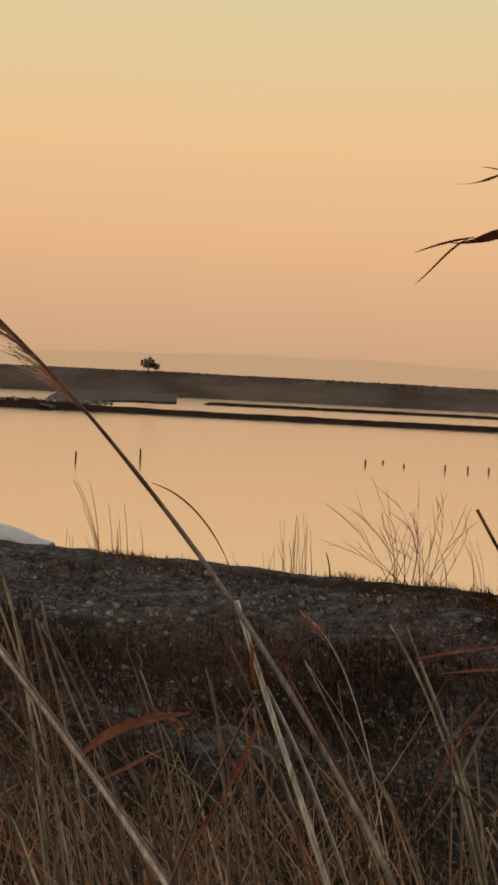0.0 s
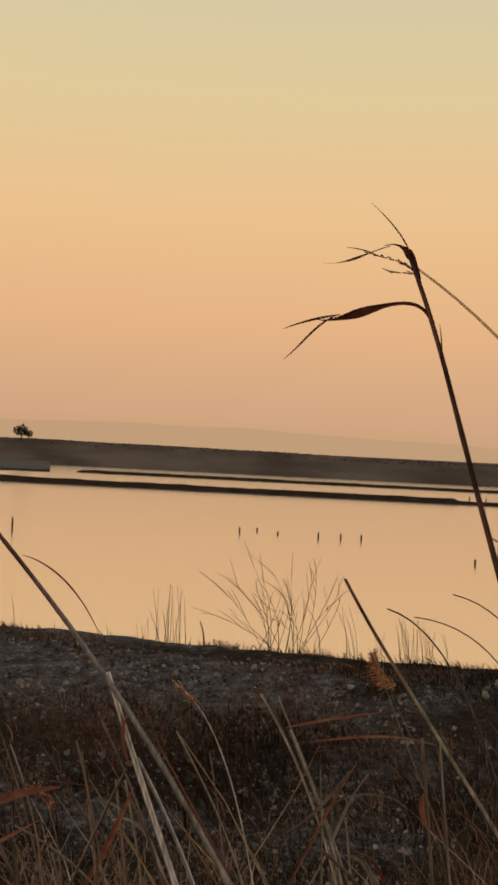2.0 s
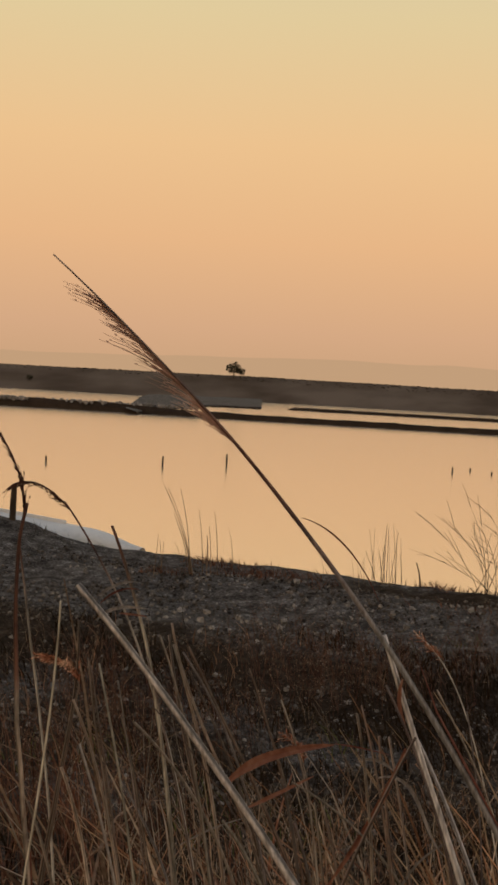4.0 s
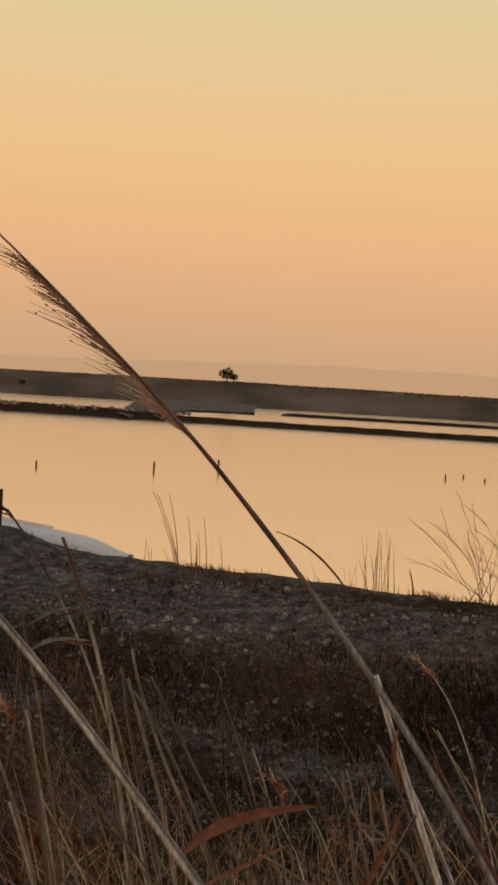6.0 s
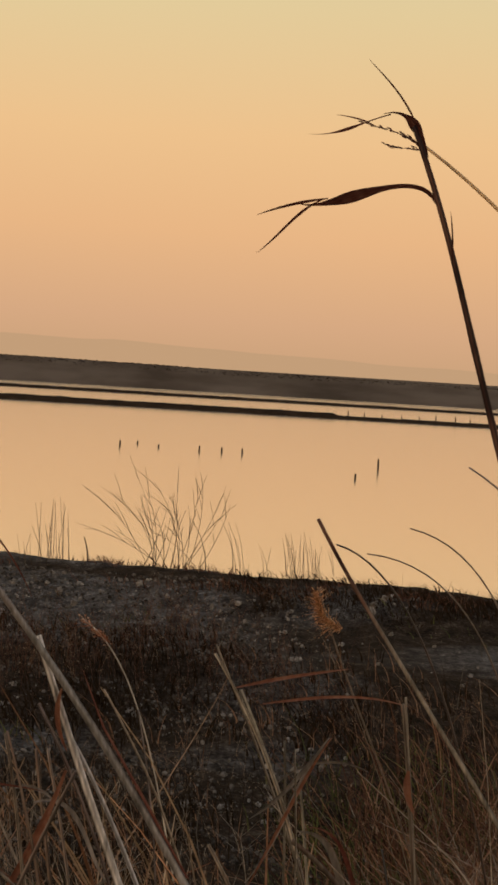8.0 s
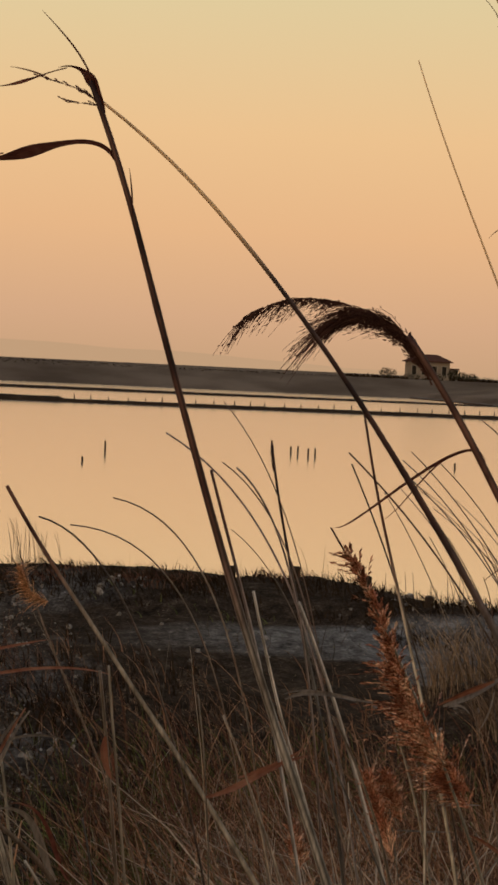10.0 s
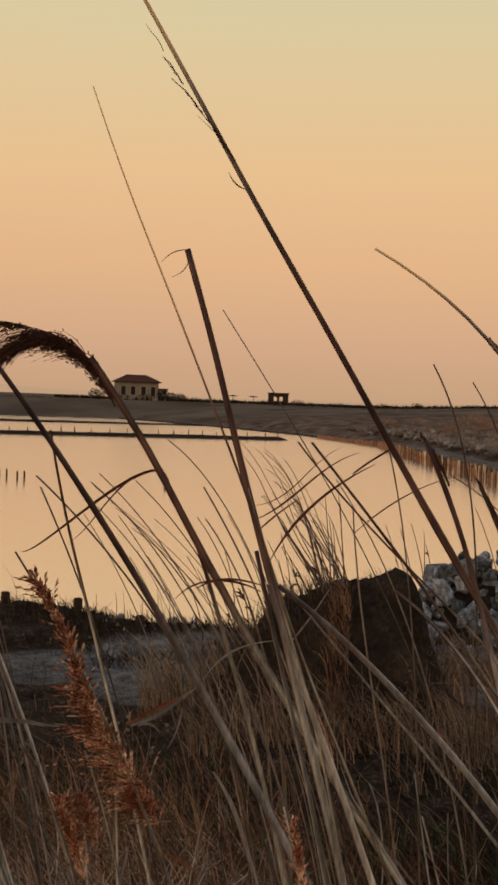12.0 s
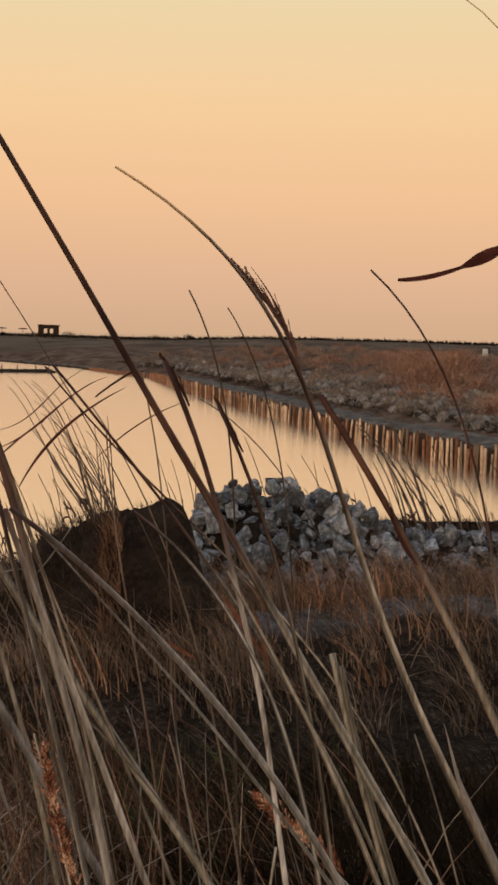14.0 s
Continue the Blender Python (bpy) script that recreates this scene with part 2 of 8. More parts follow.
def reed_material(each=0.4, name="reed_stalk", warm=1.0):
    """Pale grey straw below; a tone of 1 gives dark reddish brown, the backlit look put into the colour."""
    k = 1.0 if warm else 1.4
    m = material(name, [(0.108 * k, 0.102 * k, 0.098 * k - 0.008 * warm), (0.295 * k, 0.290 * k, 0.292 * k - 0.03 * warm), (0.53 * k, 0.53 * k, 0.55 * k - 0.05 * warm)], 14, 0.6, 0.35, 6, each=each, dist=0.002, stretch=(3, 3, 0.4))
    n, l = m.node_tree.nodes, m.node_tree.links
    b = n["Principled BSDF"]
    pale = b.inputs["Base Color"].links[0].from_socket
    at, mix, grain, r = n.new("ShaderNodeAttribute"), n.new("ShaderNodeMix"), n.new("ShaderNodeTexNoise"), n.new("ShaderNodeValToRGB")
    at.attribute_name = "tone"
    co, mp = n.new("ShaderNodeTexCoord"), n.new("ShaderNodeMapping")
    mp.inputs["Scale"].default_value = (0.5, 0.5, 0.25)
    l.new(co.outputs["Object"], mp.inputs[0])
    l.new(mp.outputs[0], grain.inputs[0])
    grain.inputs["Scale"].default_value, grain.inputs["Detail"].default_value = 45, 4
    r.color_ramp.elements[0].position, r.color_ramp.elements[0].color = 0.38, (0.030 * k ** 3, 0.012 * k ** 3, 0.011 * k ** 3, 1)
    r.color_ramp.elements[1].position, r.color_ramp.elements[1].color = 0.64, (0.125 * k ** 3, 0.066 * k ** 3, 0.052 * k ** 3, 1)
    l.new(grain.outputs[0], r.inputs[0])
    mix.data_type = "RGBA"
    l.new(at.outputs["Fac"], mix.inputs[0])
    # streaks mix fibre grain with lit and dark edges put into the colour
    st, mr, hsv = n.new("ShaderNodeAttribute"), n.new("ShaderNodeMapRange"), n.new("ShaderNodeHueSaturation")
    st.attribute_name = "streak"
    mr.inputs[3].default_value, mr.inputs[4].default_value = 0.25, 1.8
    l.new(st.outputs["Fac"], mr.inputs[0])
    l.new(mr.outputs[0], hsv.inputs["Value"])
    l.new(pale, mix.inputs[6])
    l.new(r.outputs[0], mix.inputs[7])
    l.new(mix.outputs[2], hsv.inputs["Color"])
    # each stalk bleached its own way, from lilac grey to olive straw and brown
    who, many, part_of, hue, tint = n.new("ShaderNodeObjectInfo"), n.new("ShaderNodeMath"), n.new("ShaderNodeMath"), n.new("ShaderNodeValToRGB"), n.new("ShaderNodeMix")
    many.operation, part_of.operation = "MULTIPLY", "FRACT"
    many.inputs[1].default_value = 7.31
    l.new(who.outputs["Random"], many.inputs[0])
    l.new(many.outputs[0], part_of.inputs[0])
    l.new(part_of.outputs[0], hue.inputs[0])
    hue.color_ramp.elements.new(0.5)
    for el, (p, c) in zip(hue.color_ramp.elements, ((0.0, (0.98, 0.93, 1.0)), (0.5, (1.0, 0.93, 0.82)), (1.0, (0.92, 0.76, 0.66)))):
        el.position, el.color = p, (*c, 1)
    tint.data_type, tint.blend_type = "RGBA", "MULTIPLY"
    tint.inputs[0].default_value = 1.0 if each > 0.1 else 0.35
    l.new(hsv.outputs[0], tint.inputs[6])
    l.new(hue.outputs[0], tint.inputs[7])
    # pale gold painted on the thin tops stands in for light shining through
    top, tips = n.new("ShaderNodeAttribute"), n.new("ShaderNodeMix")
    top.attribute_name = "tip_glow"
    tips.data_type = "RGBA"
    tips.inputs[7].default_value = (0.80, 0.56, 0.31, 1)
    l.new(top.outputs["Fac"], tips.inputs[0])
    l.new(tint.outputs[2], tips.inputs[6])
    l.new(tips.outputs[2], b.inputs["Base Color"])
    return m


REED = reed_material()
REED_GREY = reed_material(0.06, "grey_reed_stalk", 0.0)


def water_material():
    m = bpy.data.materials.new("still_water")
    m.use_nodes = True
    n, l = m.node_tree.nodes, m.node_tree.links
    b = n["Principled BSDF"]
    # peach base and tint, with a very high IOR, paint in extra sky reflection
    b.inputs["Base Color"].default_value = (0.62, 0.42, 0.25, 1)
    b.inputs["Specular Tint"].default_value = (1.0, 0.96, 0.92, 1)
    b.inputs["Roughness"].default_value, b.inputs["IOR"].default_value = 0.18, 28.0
    co, mp, no, bp = n.new("ShaderNodeTexCoord"), n.new("ShaderNodeMapping"), n.new("ShaderNodeTexNoise"), n.new("ShaderNodeBump")
    mp.inputs["Scale"].default_value = (0.9, 2.2, 1)
    l.new(co.outputs["Object"], mp.inputs[0])
    l.new(mp.outputs[0], no.inputs[0])
    no.inputs["Scale"].default_value, no.inputs["Detail"].default_value = 1.1, 3
    bp.inputs["Strength"].default_value, bp.inputs["Distance"].default_value = 0.03, 0.02
    l.new(no.outputs[0], bp.inputs["Height"])
    l.new(bp.outputs[0], b.inputs["Normal"])
    return m


WATER = water_material()


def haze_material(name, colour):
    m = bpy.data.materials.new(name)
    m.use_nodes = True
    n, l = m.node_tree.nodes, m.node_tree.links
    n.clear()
    # plain emission: the haze over far hills is painted as an even glow
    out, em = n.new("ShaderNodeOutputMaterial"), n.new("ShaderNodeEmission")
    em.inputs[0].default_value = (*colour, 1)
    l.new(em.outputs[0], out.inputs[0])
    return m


HAZE_GLOW = haze_material("hill_haze_glow", (0.540, 0.343, 0.199))


# ---- building helpers ----
def mesh_of(bm, name, mat, smooth=False):
    me = bpy.data.meshes.new(name)
    bm.to_mesh(me)
    bm.free()
    me.materials.append(mat)
    if smooth:
        me.polygons.foreach_set("use_smooth", [True] * len(me.polygons))
    return me


def part(name, bm, mat, parent=None, label="", smooth=False):
    ob = new(name, mesh_of(bm, name, mat, smooth))
    if parent:
        ob.parent = parent
    if label:
        ob["label"] = label
    return ob


def thing(name, at, label, category, group=""):
    e = new(name)
    e.location = at
    e.empty_display_size = 0.05
    return tagged(e, label, category, group)


def raw(name, verts, faces, mat, parent=None, smooth=False):
    me = bpy.data.meshes.new(name)
    me.from_pydata(verts, [], faces)
    me.materials.append(mat)
    if smooth:
        me.polygons.foreach_set("use_smooth", [True] * len(me.polygons))
    ob = new(name, me)
    if parent:
        ob.parent = parent
    return ob


def box(bm, x0, y0, z0, x1, y1, z1, bevel=0.0):
    r = bmesh.ops.create_cube(bm, size=1, matrix=Matrix.Translation(((x0 + x1) / 2, (y0 + y1) / 2, (z0 + z1) / 2)) @ Matrix.Diagonal((x1 - x0, y1 - y0, z1 - z0, 1)))
    if bevel:
        edges = list({e for v in r["verts"] for e in v.link_edges})
        bmesh.ops.bevel(bm, geom=edges, offset=bevel, segments=2, affect="EDGES")


def bezier(a, b, c, n):
    a, b, c = Vector(a), Vector(b), Vector(c)
    return [a * (1 - t) ** 2 + b * 2 * t * (1 - t) + c * t * t for t in (i / n for i in range(n + 1))]


def tube(bm, pts, radii, sides=6):
    rings = []
    for i, p in enumerate(pts):
        d = (pts[min(i + 1, len(pts) - 1)] - pts[max(i - 1, 0)]).normalized()
        u = d.orthogonal().normalized()
        v = d.cross(u)
        rings.append([bm.verts.new(p + (u * math.cos(2 * math.pi * k / sides) + v * math.sin(2 * math.pi * k / sides)) * radii[i]) for k in range(sides)])
    for r0, r1 in zip(rings, rings[1:]):
        best = min(range(sides), key=lambda s: (r0[0].co - r1[s].co).length)
        for k in range(sides):
            bm.faces.new((r0[k], r0[(k + 1) % sides], r1[(k + 1 + best) % sides], r1[(k + best) % sides]))
    bm.faces.new(rings[0][::-1])
    bm.faces.new(rings[-1])


def ribbon(bm, pts, widths, side, fold=0.25):
    """A leaf blade with a folded midrib."""
    side = Vector(side).normalized()
    rows = []
    for i, (p, w) in enumerate(zip(pts, widths)):
        d = (pts[min(i + 1, len(pts) - 1)] - pts[max(i - 1, 0)]).normalized()
        s = (side - d * side.dot(d)).normalized()
        nrm = d.cross(s)
        rows.append([bm.verts.new(p - s * w + nrm * w * fold), bm.verts.new(p), bm.verts.new(p + s * w + nrm * w * fold)])
    for r0, r1 in zip(rows, rows[1:]):
        bm.faces.new((r0[0], r0[1], r1[1], r1[0]))
        bm.faces.new((r0[1], r0[2], r1[2], r1[1]))


def polar(heading, d, z=0.0):
    return Vector((d * math.sin(radians(heading)), d * math.cos(radians(heading)), z))


# ---- lie of the land ----
SHORE = [(14, -60), (22, 2), (28.5, 15), (33.4, 23.8), (41.7, 38.9), (64.6, 75.0), (79.3, 96.6), (92, 127), (101, 165), (108, 215)]


def shore_side(x, y):
    """Distance from the staked shore, positive on its landward side."""
    best, sign = 1e9, 1
    for (ax, ay), (bx, by) in zip(SHORE, SHORE[1:]):
        dx, dy = bx - ax, by - ay
        t = max(0.0, min(1.0, ((x - ax) * dx + (y - ay) * dy) / (dx * dx + dy * dy)))
        ex, ey = x - ax - t * dx, y - ay - t * dy
        d = math.hypot(ex, ey)
        if d < best:
            best, sign = d, 1 if dx * (y - ay) - dy * (x - ax) < 0 else -1
    return best * sign


def smooth(a, b, t):
    t = max(0.0, min(1.0, (t - a) / (b - a)))
    return t * t * (3 - 2 * t)


def rough(x, y, s, seed=0.0):
    return noise.noise(Vector((x * s, y * s, seed)))


QS = [-40, -3, 1.2, 3, 6, 9, 11, 13.5, 14.5, 17, 17.8, 19.6, 20.3, 21, 21.8, 23, 26]
ZS = [2.4, 2.4, 2.3, 1.9, 1.12, 0.70, 0.62, 0.72, 0.77, 0.77, 0.92, 0.95, 0.85, 0.5, 0.05, -0.4, -0.6]


def ground_z(x, y):
    q, p = 0.342 * x + 0.94 * y, 0.94 * x - 0.342 * y
    lip = 0.35 * rough(x, y, 0.35, 3) + 0.12 * rough(x, y, 1.3, 5)
    # the water cuts in towards the track beside the mound
    cove = 2.3 * smooth(1.6, 3.2, p) * (1 - smooth(5.6, 7.2, p)) * smooth(15.6, 17.4, q)
    z = float(np.interp(q + cove + lip, QS, ZS))
    if q < 21:
        z += (0.10 * rough(x, y, 0.5) + 0.05 * rough(x, y, 1.9, 1)) * smooth(0, 6, q)
        z += (0.62 * smooth(-11.2, -14.6, p) * (1 - smooth(19.2, 20.0, q)) + 0.02 * smooth(-1, -8, p)) * smooth(14, 18.5, q)
    z += 0.42 * smooth(1.5, 3.2, p) * (1 - smooth(10.0, 11.5, p)) * smooth(9.4, 11.2, q) * (1 - smooth(12.9, 14.3, q))
    v = math.sin(radians(10)) * x + math.cos(radians(10)) * y
    far = v + 4 * rough(x, y, 0.012, 7)
    h = math.degrees(math.atan2(x, y))
    low = smooth(-5, 22, h) * (1 - smooth(38, 47, h))
    if far > 205:
        z = max(z, float(np.interp(far, [205, 213, 216, 232, 400, 4600], [-0.6, -0.3, 0.35, 4.15 - 1.0 * low, 3.95 - 1.5 * low, 3.9 - 16 * low])) + 0.12 * rough(x, y, 0.06, 8))
    if q > 18:
        s = shore_side(x, y)
        if s > -2 and far < 400:
            w = s + 2.5 * rough(x, y, 0.05, 9) * smooth(4, 12, s)
            z = max(z, float(np.interp(w, [-2, 1.0, 2.4, 3.4, 6, 12, 26, 60, 200], [-0.6, -0.6, 0.6, 0.86, 1.1, 1.9, 3.0 - 0.3 * low, 3.7 - 0.9 * low, 3.95 - 1.1 * low])) + (0.25 * rough(x, y, 0.4, 11) + 0.25 * rough(x, y, 0.13, 12)) * smooth(3, 7, s))
    return z


def build_ground():
    heads = [h for h in range(-180, -30, 6)] + [-30 + 0.3 * i for i in range(331)] + [h for h in range(72, 180, 6)]
    dists = [0.4 * 1.055 ** i for i in range(60)]
    dists += [10 + 0.25 * i for i in range(1, 64)] + [26.5, 28, 30, 32.5, 35, 37.5, 40, 43, 46, 50, 54, 58, 63, 68, 74, 80, 87, 95, 103, 112, 122, 132, 142, 152, 162, 172, 182, 190, 198]
    dists += [203 + 3 * i for i in range(17)] + [260, 280, 310, 350, 420, 550, 800, 1200, 2000, 3200, 4600]
    dists = sorted(d for d in dists)
    verts, faces = [(0, 0, 2.4)], []
    for d in dists:
        for h in heads:
            x, y = d * math.sin(radians(h)), d * math.cos(radians(h))
            verts.append((x, y, ground_z(x, y)))
    n = len(heads)
    for k in range(n):
        faces.append((0, 1 + (k + 1) % n, 1 + k))
    for i in range(len(dists) - 1):
        for k in range(n):
            a, b = 1 + i * n + k, 1 + i * n + (k + 1) % n
            faces.append((a, b, b + n, a + n))
    ob = raw("ground", verts, faces, GROUND, smooth=True)
    masks = {k: [] for k in ("stony", "track", "scrub", "far")}
    for x, y, z in verts:
        q, p, d = 0.342 * x + 0.94 * y, 0.94 * x - 0.342 * y, math.hypot(x, y)
        near = 1 - smooth(22, 24, q)
        patch = 0.75 * smooth(4.5, 6.0, q) * (1 - smooth(-3.0, 1.0, p)) * smooth(-0.25, 0.35, rough(x, y, 0.55, 33))
        slope = smooth(14.9, 15.7, q + 0.5 * rough(x, y, 0.6, 34)) * (1 - smooth(18.2, 18.8, q)) * (1 - smooth(-4.5, -2.0, p))
        trough = 0.8 * smooth(11.5, 13.2, q + rough(x, y, 0.5, 35)) * (1 - smooth(14.2, 15.8, q + rough(x, y, 0.5, 36))) * (1 - smooth(-3.5, -1.5, p))
        masks["stony"].append(near * (1 - trough) * max(patch, slope, smooth(11, 13.5, q) * (1 - smooth(17.0, 17.6, q) * smooth(-9, -5, p)) * (1 - 0.9 * smooth(-6, 0, p))))
        masks["track"].append(near * smooth(14.5 - 2.8 * smooth(1.6, 3.2, p), 15.3 - 2.8 * smooth(1.6, 3.2, p), q + 0.5 * rough(x, y, 0.7, 17)) * (1 - smooth(16.3, 17.2, q + 0.5 * rough(x, y, 0.9, 18))) * (0.2 + 0.7 * smooth(-3, 4, p)))
        masks["far"].append(max(smooth(185, 200, d), smooth(20, 34, shore_side(x, y)) if q > 26 else 0))
        masks["scrub"].append(smooth(26, 30, q) * (1 - smooth(185, 200, d)) * (1 - smooth(20, 34, shore_side(x, y)) if q > 26 else 1))
    for k, v in masks.items():
        ob.data.attributes.new(k, "FLOAT", "POINT").data.foreach_set("value", v)
    return tagged(ob, "bare brown soil bank with a pale gravel track beside the lagoon", "ground", kind="structure")


ground = build_ground()

bm = bmesh.new()
r = 420
for a, b in (((-r, -60), (r, r)),):
    bm.faces.new([bm.verts.new(p) for p in ((a[0], a[1], 0), (b[0], a[1], 0), (b[0], b[1], 0), (a[0], b[1], 0))])
tagged(part("water", bm, WATER), "still shallow lagoon water mirroring the dusk sky, peach sheen partly in its colour", "water", kind="structure")


def hills(name, d, profile, label):
    """A far ridge: heading, height in degrees."""
    verts, faces = [], []
    for i in range(241):
        h = -60 + i * 0.75
        e = float(np.interp(h, *zip(*profile))) * (1 + 0.10 * rough(h, 0, 0.35, 4)) + 0.02 * rough(h, 0, 1.7, 6)
        p = polar(h, d)
        verts += [(p.x, p.y, -10), (p.x, p.y, 4 + d * math.tan(radians(max(e, 0.01)))), (p.x * 1.05, p.y * 1.05, -10)]
    for i in range(240):
        a = 3 * i
        faces += [(a, a + 3, a + 4, a + 1), (a + 1, a + 4, a + 5, a + 2)]
    return tagged(raw(name, verts, faces, HAZE_GLOW), label, "hills", kind="structure")


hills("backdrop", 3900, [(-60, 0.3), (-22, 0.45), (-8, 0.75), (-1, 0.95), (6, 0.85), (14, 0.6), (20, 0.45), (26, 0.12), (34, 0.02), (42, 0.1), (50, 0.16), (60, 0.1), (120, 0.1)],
      "faint hill ridge on the horizon, haze painted as a flat glow")


# ---- dykes and spit in the lagoon ----
def lagoon(u, v):
    c, s = math.cos(radians(10)), math.sin(radians(10))
    return Vector((u * c + v * s, -u * s + v * c, 0))


def dyke(name, line, height, width, label, seed):
    """A low mud dyke with sloped sides along a line of (u, v, height factor)."""
    verts, faces = [], []
    us = []
    for (u0, v0, k0), (u1, v1, k1) in zip(line, line[1:]):
        n = max(2, int(abs(u1 - u0) / 0.8))
        us += [(u0 + (u1 - u0) * i / n, v0 + (v1 - v0) * i / n, k0 + (k1 - k0) * i / n) for i in range(n)]
    us.append(line[-1])
    for i, (u, v, k) in enumerate(us):
        j = rough(u, v, 0.7, seed) * 0.05
        h = height * k * (1 + 0.16 * rough(u, v, 1.1, seed + 1) + 0.08 * rough(u, v, 0.2, seed + 2))
        w = width * (0.6 + 0.4 * k)
        if i in (0, len(us) - 1):
            h *= 0.25
        for dv, z in ((-w - 0.25 + j, -0.2), (-w + j, 0.55 * h), (-0.5 * w + j, h), (0.5 * w, h), (w, 0.5 * h), (w + 0.3, -0.2)):
            p = lagoon(u, v + dv)
            verts.append((p.x, p.y, z))
    for i in range(len(us) - 1):
        for k in range(5):
            a = 6 * i + k
            faces.append((a, a + 6, a + 7, a + 1))
    faces += [tuple(range(6)), tuple(range(6 * len(us) - 1, 6 * len(us) - 7, -1))]
    return tagged(raw(name, verts, faces, DYKE), label, "dyke", "dykes in the lagoon", "")


dyke("mud_dyke", [(-95, 124, 2.2), (-46, 122.5, 2.1), (-39, 122, 1.5), (-30, 122, 1.2), (7, 122, 1.2), (7.5, 122, 0.75), (58, 122, 0.8)], 0.42, 0.5, "long low dark mud dyke crossing the lagoon", 31)
dyke("mud_dyke", [(-39.3, 172, 1.0), (20, 172, 0.9), (75, 176, 0.5)], 0.38, 0.5, "thin dark mud dyke farther out in the water", 41)


def gravel_flat():
    """A low flat of grey gravel between the near dyke and the embankment, with a dark front edge."""
    front = [polar(h, d) for h, d in ((-9.4, 124.5), (-8.6, 140), (-7.6, 158), (-6.8, 169), (-5.8, 172), (-4.9, 172), (-4.05, 172))]
    back = [polar(h, d) for h, d in ((-9.9, 126), (-9.5, 160), (-9.2, 190), (-8.9, 214), (-7.2, 220), (-5.6, 220), (-4.05, 220))]
    rows = []
    for (a, b), (c, d) in zip(zip(front, front[1:]), zip(back, back[1:])):
        rows += [(a.lerp(b, t), c.lerp(d, t)) for t in (i / 14 for i in range(14))]
    rows.append((front[-1], back[-1]))
    verts, faces, pick = [], [], []
    for i, (f, k) in enumerate(rows):
        f = f + (f - k).normalized() * 0.6 * rough(i, 0, 0.31, 53)
        verts.append((f.x, f.y, -0.3))
        for t in (0.0, 0.01, 0.1, 0.25, 0.45, 0.7, 1.0):
            p = f.lerp(k, t)
            z = (0.2 if t < 0.005 else 0.3) + 0.10 * rough(p.x, p.y, 0.35, 54) + 0.25 * t
            verts.append((p.x, p.y, z))
    for i in range(len(rows) - 1):
        for j in range(7):
            a = 8 * i + j
            faces.append((a, a + 8, a + 9, a + 1))
            pick.append(1 if j == 0 else 0)
    ob = raw("gravel_flat", verts, faces, GRAVEL, smooth=True)
    ob.data.materials.append(DYKE)
    ob.data.polygons.foreach_set("material_index", pick)
    return tagged(ob, "low grey gravel flat reaching from the embankment to the dyke", "gravel flat")


gravel_flat()


def post(name, at, h, r, lean=0.0, label="thin dark wooden post standing in the water", group="posts in the lagoon", mat=None):
    bm = bmesh.new()
    pts = [Vector((0, 0, -0.5)), Vector((lean * 0.5 * h, 0, h * 0.5)), Vector((lean * h, 0, h))]
    tube(bm, pts, [r, r * 0.95, r * 0.8], 7)
    ob = part(name, bm, mat or POST)
    ob.location = at
    return tagged(ob, label, "post", group)


rng = random.Random(7)
for i in range(31):
    u = 8.5 + 1.62 * i + rng.uniform(-0.25, 0.25)
    post("dyke_post", lagoon(u, 121.9 + rng.uniform(-0.1, 0.1)) + Vector((0, 0, 0.1)), rng.uniform(0.5, 0.72), 0.06, 0.0, "short dark post along the top of the dyke", "posts on the dyke")
for h, d, tall in ((-8.22, 58, 0.75), (-5.45, 60, 0.95), (4.25, 64, 0.5), (5.0, 66, 0.3), (5.9, 64, 0.3), (7.65, 63, 0.5), (8.62, 63, 0.5), (9.5, 63, 0.5), (15.35, 58, 0.9), (14.4, 52, 0.4),
                   (23.3, 62, 0.7), (23.6, 62, 0.75), (24.05, 61, 0.7), (24.35, 61, 0.75), (30.3, 58, 0.5), (-13.2, 57, 0.5)):
    post("lagoon_post", polar(h, d), tall * 0.55, 0.045, rng.uniform(-0.04, 0.04))


# ---- far things on the embankment ----
def scrub_tree(at, h, w, label, seed, mid=0.62):
    e = thing("tree", at, label, "tree", "far trees")
    r = random.Random(seed)
    bm = bmesh.new()
    tube(bm, [Vector((0, 0, -0.3)), Vector((0.05 * h, 0, 0.25 * h)), Vector((0, 0, 0.55 * h))], [0.05 * h, 0.035 * h, 0.02 * h])
    for k in range(6):
        a = k * 1.05
        tip = Vector((math.cos(a) * w * 0.35, math.sin(a) * w * 0.35, h * r.uniform(0.6, 0.85)))
        tube(bm, [Vector((0, 0, h * 0.25)), tip * 0.55 + Vector((0, 0, h * 0.12)), tip], [0.02 * h, 0.014 * h, 0.006 * h], 5)
    part("trunk", bm, BARK, e)
    verts, faces = [], []
    for k in range(900):
        a, q = r.uniform(0, 6.283), r.random() ** 0.5
        c = Vector((math.cos(a) * q * w * 0.5, math.sin(a) * q * w * 0.5, h * (mid + (0.98 - mid) * r.uniform(-1, 1) * (1 - q * q) ** 0.5)))
        if noise.noise(c * (3.0 / h) + Vector((seed, 0, 0))) < -0.2:
            continue
        s = h * r.uniform(0.05, 0.09)
        n = len(verts)
        for _ in range(3):
            verts.append(c + Vector((r.uniform(-s, s), r.uniform(-s, s), r.uniform(-s, s))))
        faces.append((n, n + 1, n + 2))
    raw("crown", verts, faces, LEAFY, e)
    return e


